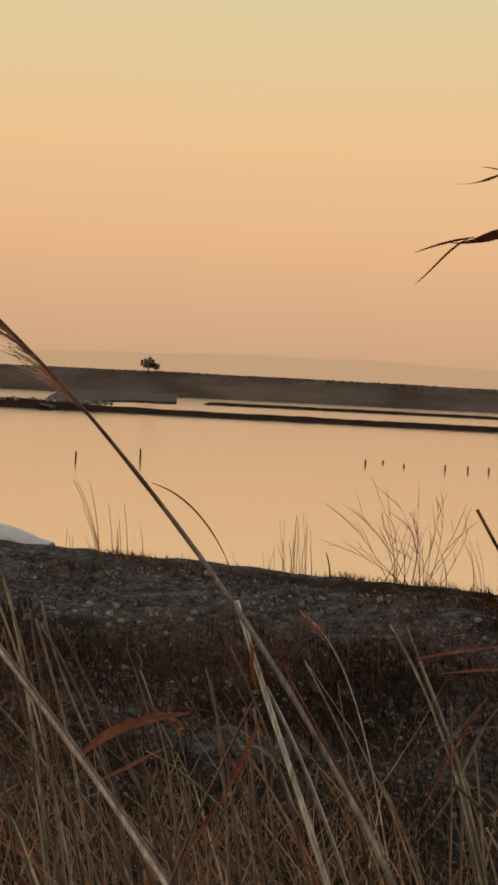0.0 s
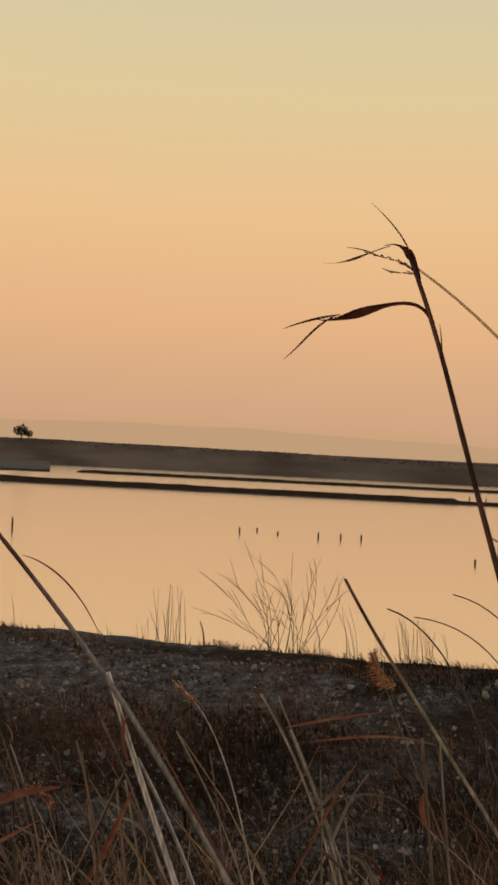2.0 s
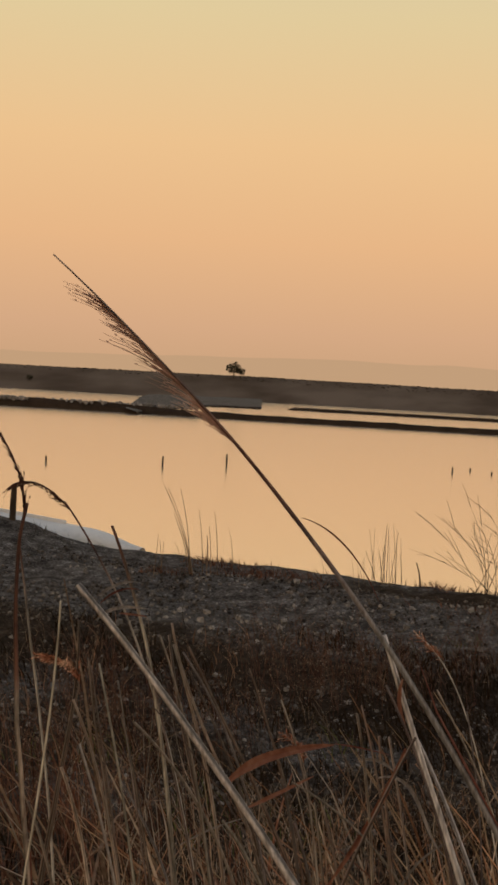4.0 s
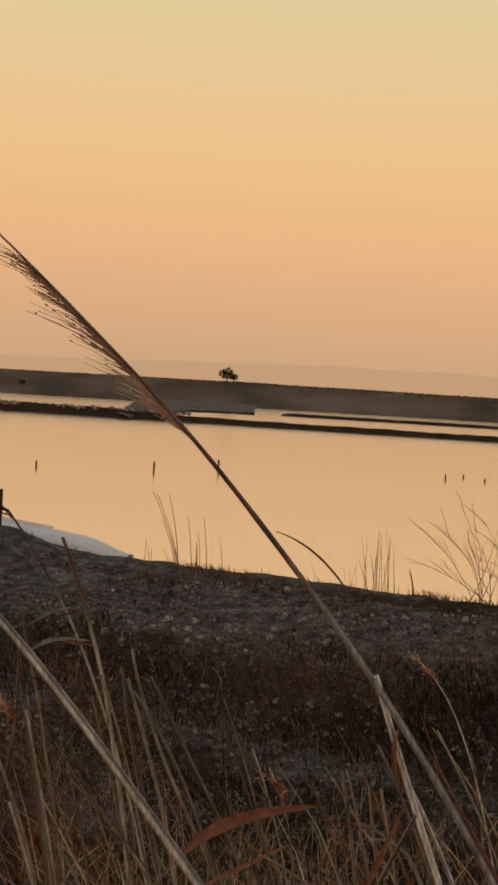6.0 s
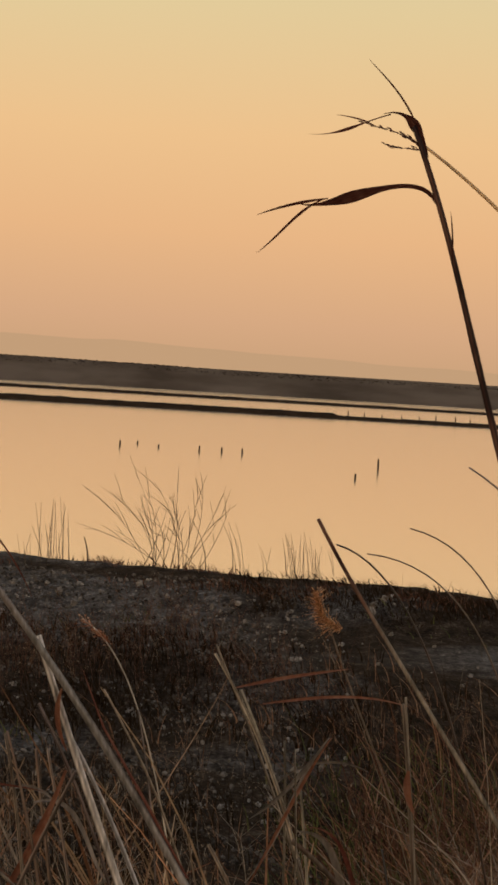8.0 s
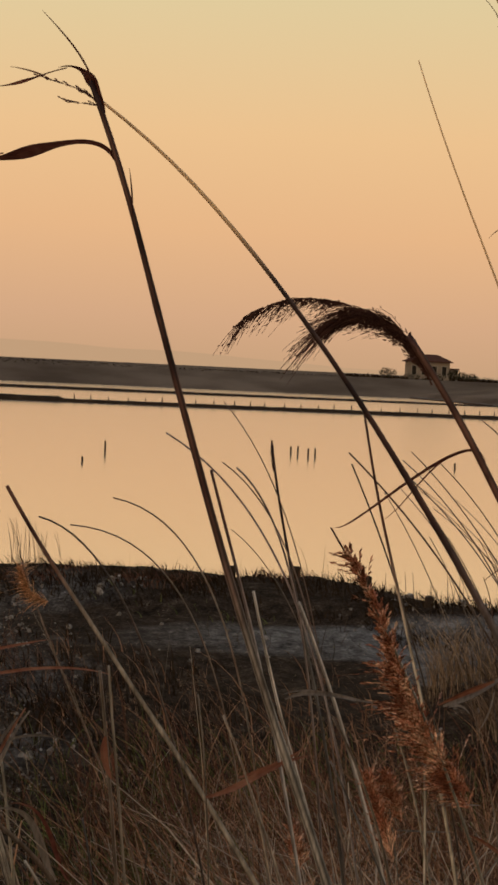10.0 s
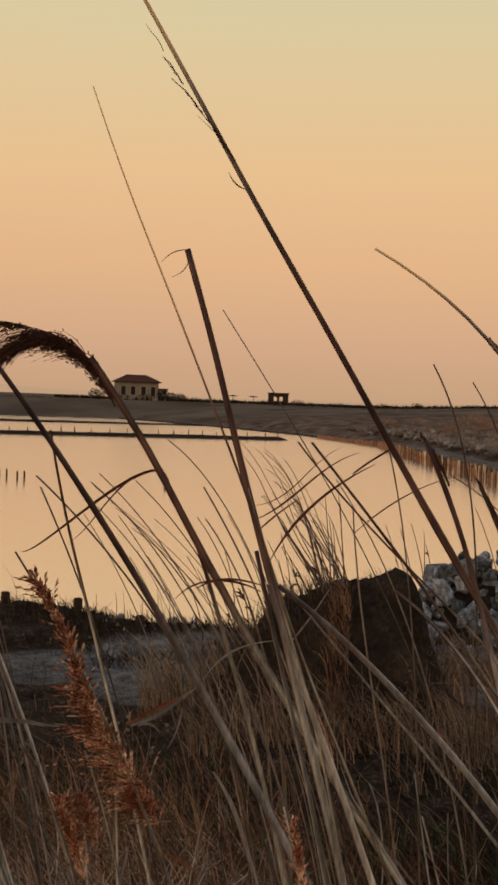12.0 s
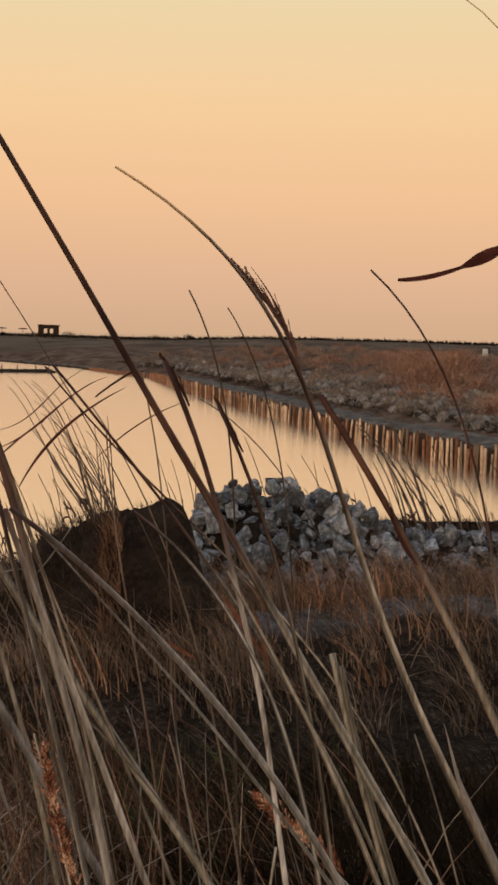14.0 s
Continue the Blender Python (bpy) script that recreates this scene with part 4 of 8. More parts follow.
def weeds(name, count, place, heights, mat, label, seed, seeds=6):
    """Dead weeds: a thin stem, side twigs, and small pale seed heads."""
    r = random.Random(seed)
    verts, faces, pick = [], [], []

    def strip(a, b, w, k):
        s = Vector((b.y - a.y + 0.3, a.x - b.x + 0.2, 0)).normalized() * w
        n = len(verts)
        verts.extend((a - s, a + s, b + s * 0.5, b - s * 0.5))
        faces.append((n, n + 1, n + 2, n + 3))
        pick.append(k)

    for _ in range(count):
        at = place(r)
        if at is None:
            continue
        h = r.uniform(*heights)
        foot = Vector((at[0], at[1], ground_z(*at) - 0.02))
        top = Vector((r.uniform(-0.4, 0.3) * h, r.uniform(-0.3, 0.3) * h, h))
        mid = Vector((r.uniform(-0.1, 0.1) * h, r.uniform(-0.1, 0.1) * h, h * 0.55))
        run = [p + foot for p in bezier((0, 0, 0), mid, top, 5)]
        for a, b in zip(run, run[1:]):
            strip(a, b, 0.0022, 0)
        for _ in range(7):
            i = r.randint(1, 5)
            b = run[i] + Vector((r.uniform(-1, 1), r.uniform(-1, 1), r.uniform(0.1, 1.1))) * h * 0.2
            strip(run[i], b, 0.0014, 0)
            if r.random() < seeds / 7:
                for _ in range(2):
                    c = b + Vector((r.uniform(-1, 1), r.uniform(-1, 1), r.uniform(-1, 1))) * 0.018
                    strip(c, c + Vector((r.uniform(-1, 1), r.uniform(-1, 1), r.uniform(-0.3, 1))) * 0.014, r.uniform(0.002, 0.0045), 1)
    ob = raw(name, verts, faces, mat)
    ob.data.materials.append(SEED)
    ob.data.polygons.foreach_set("material_index", pick)
    return tagged(ob, label, "weeds", kind="stuff")


# near-black blades paint the shade between the reed stems
grass("dark_undergrowth", 14000, band(2.5, 11.0, -6, 9, 0.35, 77, 0.8), (0.2, 0.6), 0.005, 0.7, GRASS_DARK_SHADE, "dead undergrowth beneath the reeds, shade put into its dark colour", 13)
grass("reed_litter", 430, sparse(band(1.7, 5.0, -3.6, 4.6, 0.22, 70, 1.1)), (0.75, 1.45), 0.0042, 0.36, GRASS_PALE, "crowded pale dry stems of the reed bed", 11, 5, (-0.6, 0.15))
grass("reed_litter", 760, sparse(band(2.2, 6.5, -4.5, 6.0, 0.2, 69, 1.0)), (0.7, 1.35), 0.0036, 0.4, GRASS_RED, "crowded rusty stems of the reed bed", 12, 5, (-0.5, 0.1))
grass("dry_grass", 520, sparse(band(2.4, 7.0, -4.5, 6.0, 0.28, 71, 1.2)), (0.45, 1.05), 0.0042, 0.7, GRASS, "tangled straw coloured dry grass at the foot of the reeds", 1, 5)
grass("dry_grass", 1300, sparse(band(3.0, 8.5, -5.5, 8.0, 0.42, 72, 0.8)), (0.35, 0.85), 0.0048, 0.75, GRASS_RED, "rusty brown dry grass among the reeds", 2, 5)
grass("dry_grass", 4500, band(7.0, 13.5, -9, 13, 0.3, 73), (0.1, 0.35), 0.005, 0.7, GRASS_DIM, "grey brown dead grass in the hollow", 3)
grass("dry_grass", 6500, sparse(band(7.5, 14.0, -9, 14, 0.5, 74, 0.5)), (0.15, 0.5), 0.005, 0.7, GRASS_RED, "rusty dry weeds across the hollow", 4)
grass("dry_grass", 650, sparse(band(2.6, 6.5, -0.5, 2.6, 0.2, 79, 1.2)), (0.4, 0.95), 0.0050, 0.7, GRASS_RED, "rust brown grass thick among the reeds", 16, 5)
grass("dry_grass", 8000, band(9.5, 13.4, 3.2, 11.0, 0.36, 80, 1.4), (0.15, 0.62), 0.0055, 0.9, GRASS_TAN, "brown dry grass below the mound and rocks", 17, 4, (-0.7, 0.1))
grass("dry_grass", 3200, band(10.5, 13.4, 3.2, 11.0, 0.42, 180, 1.1), (0.2, 0.6), 0.007, 0.9, GRASS_BRIGHT, "rusty dry grass in clumps below the rocks", 117, 4, (-0.5, 0.1))
grass("dry_grass", 5000, band(12.8, 14.7, 3.6, 11.5, 0.05, 99, 1.0), (0.2, 0.62), 0.0055, 0.9, GRASS_TAN, "brown dry grass standing before the rocks", 27, 4, (-0.6, 0.1))
grass("dry_grass", 3600, band(12.6, 15.2, 5.4, 12.0, 0.2, 199, 1.2), (0.25, 0.7), 0.0065, 0.8, GRASS_BRIGHT, "rust brown grass standing before the rocks", 127, 4, (-0.5, 0.1))
weeds("dead_weeds", 900, band(10.5, 15.2, 4.4, 12.0, 0.15, 195, 0.9), (0.3, 0.75), GRASS_BRIGHT, "rusty dead weeds with pale seed heads before the rocks", 141, 7)
straws("fallen_straw", 700, band(10.0, 15.0, 3.6, 12.0, 0.15, 196), (0.25, 0.8), 0.005, 0.35, GRASS_TAN, "tan straws lying crosswise before the rocks", 132)
grass("dry_grass", 1100, wedge(25, 34, 4.5, 12.0), (0.3, 0.75), 0.0045, 0.9, GRASS_BRIGHT, "bright rusty grass round the large plume", 29, 5)
grass("curled_leaf", 420, wedge(24, 33, 3.0, 6.5), (0.3, 0.75), 0.006, 1.5, BLADE_LITTER, "curled rusty leaves round the large plume", 30, 6, sag=0.9)
grass("curled_leaf", 800, sparse(band(2.2, 7.0, -4.5, 5.0, 0.15, 90)), (0.3, 0.8), 0.0046, 1.5, GRASS_PALE, "pale curled dry leaves among the stems", 23, 6, sag=0.9)
grass("leaf_litter", 620, sparse(band(1.8, 6.0, -4.0, 5.0, 0.15, 81)), (0.35, 1.0), 0.008, 1.1, BLADE_LITTER, "broad curled rusty leaves fallen among the stems", 18, 6, sag=0.6)
grass("dry_grass", 1500, band(8.0, 15.0, -9, 1.5, 0.42, 101, 0.45), (0.12, 0.42), 0.0055, 0.8, GRASS_RED, "patches of rusty grass on the bare bank", 34, 4)
grass("dark_undergrowth", 5000, band(8.5, 14.5, -9, 3, 0.35, 102, 0.4), (0.1, 0.3), 0.007, 0.8, GRASS_DARK_SHADE, "dark dead weeds in patches on the bare bank", 35)
grass("reed_litter", 55, wedge(-17, 8, 2.5, 5.5), (0.75, 1.35), 0.0085, 0.3, GRASS_TAN, "tan straight stems standing thick below the reeds", 36, 5, (-0.8, 0.1))
grass("reed_litter", 32, wedge(-17, 14, 2.4, 5.0), (0.7, 1.3), 0.0075, 0.45, GRASS_PALE, "pale straight stems standing below the reeds", 37, 5, (-0.5, 0.1))
grass("curled_leaf", 70, wedge(-17, 12, 2.6, 5.0), (0.4, 0.85), 0.009, 1.1, BLADE_LITTER, "broad rusty leaves bent over among the stems", 38, 6, sag=0.8)
straws("fallen_straw", 420, sparse(band(2.5, 8.0, -5, 7, 0.1, 92), 1.0), (0.3, 1.0), 0.0026, 0.45, GRASS_PALE, "pale fallen straws lying crosswise in the undergrowth", 31)
straws("fallen_straw", 450, sparse(band(3.0, 10.0, -6, 8, 0.1, 93), 1.0), (0.25, 0.9), 0.003, 0.4, GRASS_RED, "rusty fallen straws lying crosswise in the undergrowth", 32)
straws("fallen_straw", 1300, band(9.0, 16.5, -9, 12, 0.15, 94), (0.15, 0.6), 0.004, 0.12, GRASS_DIM, "dull fallen straws scattered over the bare bank", 33)
weeds("dead_weeds", 900, sparse(band(3.5, 9.0, -5, 7.5, 0.1, 95), 1.0), (0.35, 0.85), GRASS_RED, "dead brown weeds with small pale seed heads", 41)
weeds("dead_weeds", 1300, band(7.5, 15.0, -9, 12, 0.15, 96), (0.2, 0.6), GRASS_DIM, "dead grey brown weeds with small seed heads in the hollow", 42, 3)
grass("dry_grass", 650, wedge(15, 33, 6.5, 13.0), (0.3, 0.75), 0.0065, 0.9, GRASS_RED, "brown dry grass standing in the hollow beside the track", 76, 5)
grass("dry_grass", 2000, wedge(15, 37, 5.5, 11.5), (0.35, 0.8), 0.0065, 1.0, RUST_WEED, "dull rusty grass bent over in the hollow", 77, 5)
weeds("dead_weeds", 130, wedge(-13, 13, 4.5, 10.0), (0.3, 0.8), GRASS_PALE, "pale dead weeds with seed heads on the bare ground", 82, 6)
weeds("dead_weeds", 110, wedge(-15, 13, 4.0, 9.0), (0.3, 0.8), GRASS_BRIGHT, "rusty dead weeds with seed heads on the bare ground", 83, 5)
grass("reed_litter", 34, wedge(-15, 13, 2.3, 4.0), (0.5, 1.1), 0.0085, 0.5, GRASS, "straw coloured broken reed stems leaning with the wind", 84, 5, (-0.7, 0.1))
grass("reed_litter", 30, wedge(-15, 13, 2.3, 4.0), (0.5, 1.1), 0.0085, 0.5, GRASS_RED, "rusty broken reed stems leaning with the wind", 85, 5, (-0.6, 0.1))
grass("curled_leaf", 46, wedge(9.0, 10.5, 2.5, 3.4), (0.95, 1.4), 0.0075, 0.42, GRASS_BRIGHT, "golden brown grass arching over in a clump", 181, 7, (-0.8, 0.0), sag=0.35)
grass("curled_leaf", 30, wedge(8.5, 11.5, 2.6, 3.6), (0.9, 1.35), 0.007, 0.5, GRASS, "straw coloured grass arching over in a clump", 182, 7, (-0.6, 0.0), sag=0.35)
grass("dry_grass", 420, wedge(20, 33, 3.6, 7.5), (0.4, 0.95), 0.0055, 1.0, GRASS_BRIGHT, "bright rusty grass bent every way among the reeds", 176, 5, (-0.3, 0.0))
grass("dry_grass", 260, wedge(20, 33, 3.4, 7.0), (0.4, 0.95), 0.0055, 1.0, GRASS_PALE, "pale straw grass bent every way among the reeds", 177, 5, (-0.3, 0.0))
grass("green_weeds", 700, wedge(16, 34, 4.5, 7.5), (0.25, 0.6), 0.006, 0.9, GREEN_WEED, "olive weeds growing up among the reeds", 178, 4)
straws("fallen_straw", 160, wedge(20, 34, 3.6, 7.0), (0.3, 0.9), 0.0042, 0.6, GRASS_PALE, "pale broken straws lying crosswise among the reeds", 179)
weeds("dead_weeds", 190, wedge(17, 34, 4.5, 10.0), (0.4, 0.9), GRASS_PALE, "pale dead weeds with seed heads in the tangled grass", 79, 7)
weeds("dead_weeds", 180, wedge(17, 36, 5.0, 10.0), (0.35, 0.8), GRASS_BRIGHT, "bright rusty weeds in the tangled grass", 80, 7)
# more near-black blades paint the hollow's shade
grass("dark_undergrowth", 5000, wedge(40, 56, 5.5, 10.5), (0.15, 0.5), 0.006, 0.8, GRASS_DARK_SHADE, "dead growth in the hollow below the rocks, coloured dark for shade", 81)
grass("green_weeds", 3600, wedge(14, 35, 6.0, 12.0), (0.15, 0.45), 0.006, 0.9, GREEN_WEED, "dull green weeds growing through the dry grass", 78, 4)
grass("bank_grass", 5600, band(17.9, 20.0, -10, 1.5, 0.25, 79, 0.8), (0.04, 0.16), 0.008, 0.9, RUST_WEED, "short brown weeds on the rim of the bank", 75)
grass("dark_undergrowth", 14000, band(17.2, 19.6, -3.6, 18, 0.05, 78, 1.2), (0.05, 0.2), 0.008, 0.9, GRASS_DARK_SHADE, "dark low weeds on the verge above the water", 14)
grass("dark_undergrowth", 3000, band(15.7, 17.3, 2.0, 6.6, 0.05, 178, 1.2), (0.05, 0.2), 0.008, 0.9, GRASS_DARK_SHADE, "dark low weeds on the verge beside the mound", 114)
grass("dry_grass", 900, wedge(31, 47, 5.5, 10.5), (0.3, 0.75), 0.006, 0.9, RUST_WEED, "dull rusty grass standing in the hollow below the rocks", 183, 5, (-0.4, 0.0))
grass("green_weeds", 1100, wedge(32, 48, 6.0, 10.5), (0.2, 0.5), 0.006, 0.9, GREEN_WEED, "olive weeds in the hollow below the rocks", 184, 4)
grass("green_weeds", 3800, band(5.0, 11.5, -7, 5, 0.5, 111, 0.7), (0.1, 0.36), 0.006, 0.9, GREEN_WEED, "low dull green weeds in patches in the hollow", 51, 4)
grass("green_weeds", 2600, band(15.5, 18.6, -9, 3, 0.45, 112, 0.35), (0.04, 0.14), 0.008, 0.9, GREEN_WEED, "low dull green weeds in patches on the bank", 52)
grass("reed_litter", 60, wedge(-2, 13, 2.3, 4.6), (0.5, 1.05), 0.008, 0.5, GRASS_PALE, "tan reed stubble standing in the hollow", 53, 5, (-0.5, 0.1))
grass("curled_leaf", 90, wedge(-4, 13, 2.3, 4.2), (0.4, 0.9), 0.0075, 1.3, GRASS_PALE, "pale broad leaves bent over among the stubble", 54, 6, sag=1.0)
weeds("dead_weeds", 650, band(6.0, 13.0, -9, 0.5, 0.35, 121, 0.6), (0.25, 0.65), GRASS_RED, "clumps of dead rusty weeds on the dark bank", 55)
weeds("dead_weeds", 500, band(6.0, 14.0, -9, 1, 0.3, 122, 0.5), (0.2, 0.5), GRASS_TAN, "tan dead weeds with pale seed heads on the dark bank", 56, 7)
straws("fallen_straw", 90, wedge(-17, 6, 2.6, 5.5), (0.35, 1.0), 0.0036, 0.65, GRASS_TAN, "tan broken stems lying crosswise among the reeds", 57)
straws("fallen_straw", 90, wedge(-17, 8, 2.6, 5.0), (0.3, 0.8), 0.005, 0.6, BLADE_LITTER, "dark rusty leaves hanging crosswise among the reeds", 58)
def patches(spots, spread):
    """Places gathered round a few centres: heading, distance."""
    def place(r):
        h, d = r.choice(spots)
        p = polar(h, d)
        return p.x + r.gauss(0, spread), p.y + r.gauss(0, spread)
    return place


RUSTY_SPOTS = ((-1.4, 13.8), (-2.6, 14.6), (0.3, 14.2), (2.6, 14.0), (5.4, 14.6), (7.0, 15.4), (-9.5, 12.2), (-11.0, 13.4), (-12.2, 11.2), (9.8, 14.0), (-5.6, 12.0), (12.5, 13.2))
weeds("dead_weeds", 560, patches(RUSTY_SPOTS, 0.32), (0.3, 0.8), RUST_WEED, "clumps of rust red dead weeds on the bank", 71, 4)
weeds("dead_weeds", 260, patches(RUSTY_SPOTS, 0.7), (0.2, 0.5), RUST_WEED, "thin brown dead weeds round the rusty clumps", 72, 2)
grass("dark_undergrowth", 4500, band(11.6, 15.6, -9, -1.0, 0.22, 135, 0.45), (0.08, 0.3), 0.008, 0.8, GRASS_DARK_SHADE, "dark dead weeds along the foot of the bank", 73)
grass("dry_grass", 520, patches(((-12.5, 7.5), (-13.5, 8.6), (-11.0, 8.2), (-14.5, 9.8), (-15.5, 7.0)), 0.6), (0.4, 0.95), 0.0045, 0.7, RUST_WEED, "thick rusty grass leaning together", 74, 5)
grass("bank_grass", 2200, band(18.0, 20.2, -14, 18, 0.25, 75, 1.0), (0.04, 0.14), 0.006, 0.8, GRASS_DIM, "short dry grass along the lip of the bank", 5)
grass("bank_grass", 130, band(19.4, 20.5, -12, 12, 0.35, 76, 0.9), (0.25, 0.7), 0.005, 0.35, GRASS, "thin dry stems standing on the bank", 6)
def shrub_mass(name, count, place, size, blades, mat, label, seed):
    """Rounded dry shrubs, each a dome of fine twigs."""
    r = random.Random(seed)
    verts, faces = [], []
    for _ in range(count):
        at = place(r)
        if at is None:
            continue
        k = r.uniform(*size)
        z = ground_z(*at)
        for _ in range(blades):
            a, e = r.uniform(0, 6.283), math.asin(r.uniform(0.12, 1.0))
            d = Vector((math.cos(a) * math.cos(e), math.sin(a) * math.cos(e), 0.8 * math.sin(e)))
            p0 = Vector((at[0], at[1], z)) + d * k * r.uniform(0.5, 0.88)
            p1 = Vector((at[0], at[1], z)) + d * k * r.uniform(0.86, 1.06) + Vector((r.uniform(-0.22, 0.22), r.uniform(-0.22, 0.22), r.uniform(-0.1, 0.16))) * k
            s = Vector((r.uniform(-1, 1), r.uniform(-1, 1), r.uniform(-0.4, 0.4))) * 0.02
            n = len(verts)
            verts += [p0 - s, p0 + s, p1]
            faces.append((n, n + 1, n + 2))
    return tagged(raw(name, verts, faces, mat), label, "shrubs", kind="stuff")


shrub_mass("shore_scrub", 420, shore_spots(6, 22, 6, 46, -0.12, 85, 0.10), (0.6, 1.5), 280, GRASS_RUST, "rounded rusty brown shrubs covering the far bank", 7)
shrub_mass("shore_scrub", 700, shore_spots(3.4, 8, 6, 120, -0.05, 89, 0.2), (0.25, 0.75), 150, SCRUB_GREY, "low grey brown shrubs above the shore path", 10)
# darker row paints the shadow gap at the back of the path
shrub_mass("shore_scrub", 420, shore_spots(3.0, 4.2, 6, 120, -0.1, 97, 0.3), (0.2, 0.45), 80, GRASS_DIM, "dull scrub behind the shore path, coloured dark for the shadow gap there", 25)
shrub_mass("shore_scrub", 260, shore_spots(0.6, 1.5, 6, 90, 0.15, 98, 0.4), (0.08, 0.25), 40, SCRUB_GREY, "dull weeds along the stakes of the shore", 26)
shrub_mass("shore_scrub", 260, shore_spots(7, 24, 46, 120, 0.0, 107, 0.09), (0.5, 1.3), 230, GRASS_RUST, "dull rusty shrubs in patches along the far bank", 29)
shrub_mass("shore_scrub", 800, shore_spots(5, 26, 6, 120, 0.0, 105, 0.2), (0.3, 0.9), 130, SCRUB_GREY, "grey brown shrubs among the rusty ones on the far bank", 27)
shrub_mass("shore_scrub", 75, lambda r: tuple(polar(r.triangular(49.5, 53.3, 51.8), r.uniform(72, 100)).xy), (0.9, 1.9), 330, GRASS_RUST, "tall rounded rusty shrubs in a thicket on the far bank", 30)
grass("shore_scrub", 6000, shore_spots(4, 28, 6, 120, 0.0, 91), (0.2, 0.5), 0.018, 1.0, GRASS_RUST, "rusty dry grass between the shrubs of the far bank", 24)
grass("embankment_scrub", 2600, lambda r: tuple(lagoon(r.uniform(-110, 160), r.uniform(228, 236)).xy), (0.03, 0.15), 0.26, 0.8, GRASS_DARK_SHADE, "dark low scrub fringing the top of the far embankment", 9)
grass("embankment_scrub", 2600, lambda r: tuple(polar(r.uniform(25.5, 44), r.uniform(285, 345)).xy), (0.2, 0.9), 0.22, 0.8, GRASS_DARK_SHADE, "dark scrub lining the far flat shore", 28)
rubble("shore_rubble", 1500, shore_spots(3.3, 9.0, 8, 110, 0.02, 87, 0.12), (0.16, 0.66), "grey boulders scattered above the shore path", 3)
grass("embankment_scrub", 2400, lambda r: tuple(polar(r.uniform(43, 60), r.uniform(320, 350)).xy), (0.2, 1.0), 0.25, 0.8, GRASS_DARK_SHADE, "dark hedge along the horizon of the flat fields", 39)
rubble("path_stones", 900, shore_spots(0.6, 2.8, 8, 80, -0.2, 106, 0.3), (0.04, 0.13), "small stones on the shore path", 16)
rubble("dyke_stones", 420, lambda r: tuple(lagoon(r.uniform(-90, -37), r.uniform(121.9, 123.6)).xy), (0.22, 0.5), "pale grey stones piled along the tall end of the dyke", 61, floor=lambda x, y: 0.72)
rubble("bank_stones", 800, band(11, 18.8, -12, 14, 0.15, 88, 0.5), (0.02, 0.06), "loose pale stones on the bare bank", 4)

rubble("earth_clods", 13000, band(8.5, 13.6, -8, -1.2, 0.15, 131, 0.7), (0.012, 0.06), "crumbled dry earth clods strewn over the hollow", 62, shapes=CLODS, mat=CLOD)
rubble("earth_clods", 14000, band(14.2, 18.9, -12, -2.2, 0.12, 132, 0.6), (0.012, 0.07), "grey crumbled clods and gravel on the slope of the bank", 63, shapes=CLODS, mat=CLOD)
rubble("bank_stones", 1500, band(8.5, 13.4, -8, -1, 0.1, 133, 0.9), (0.012, 0.07), "small pale stones scattered in the hollow", 64, shapes=CLODS)
rubble("bank_stones", 1300, band(14.6, 18.8, -12, -2, 0.1, 134, 0.9), (0.012, 0.08), "small pale stones on the slope below the lip", 65, shapes=CLODS)
rubble("bank_stones", 60, band(14.4, 18.6, -9, -1, 0.0, 154, 0.5), (0.05, 0.12), "larger pale clods and stones on the slope below the lip", 66)
rubble("bank_stones", 150, band(14.2, 18.0, 2.5, 8, 0.0, 104, 0.5), (0.04, 0.11), "broken stones beside the mound", 15)


def on_mound(s0, s1, f0, f1):
    def place(r):
        s, f = r.uniform(s0, s1), r.uniform(f0, f1)
        return 8.55 + 0.774 * s + 0.633 * f, 10.45 - 0.633 * s + 0.774 * f
    return place


grass("mound_grass", 1100, on_mound(-1.75, -0.45, -1.4, 0.5), (0.1, 0.34), 0.004, 0.8, GRASS_DIM, "dull brown grass on the shoulder of the mound", 15, floor=mound_z)
grass("mound_grass", 1000, on_mound(-0.9, 0.6, -1.6, 0.0), (0.04, 0.13), 0.005, 0.9, GRASS_DARK_SHADE, "dark dead weeds over the mound", 19, floor=mound_z)
grass("mound_grass", 420, on_mound(-0.42, -0.22, -1.5, -0.5), (0.1, 0.32), 0.004, 0.6, GRASS_RED, "strip of rusty weeds down the face of the mound", 20, floor=mound_z)
grass("mound_grass", 1600, on_mound(-1.6, 1.2, -2.0, -1.2), (0.15, 0.5), 0.005, 0.6, GRASS_TAN, "straw grass at the foot of the mound", 22)

grass("mound_grass", 420, on_mound(-2.3, -1.3, -0.8, 0.8), (0.3, 0.85), 0.005, 0.7, GRASS, "straw grass leaning beside the mound", 40, 5)


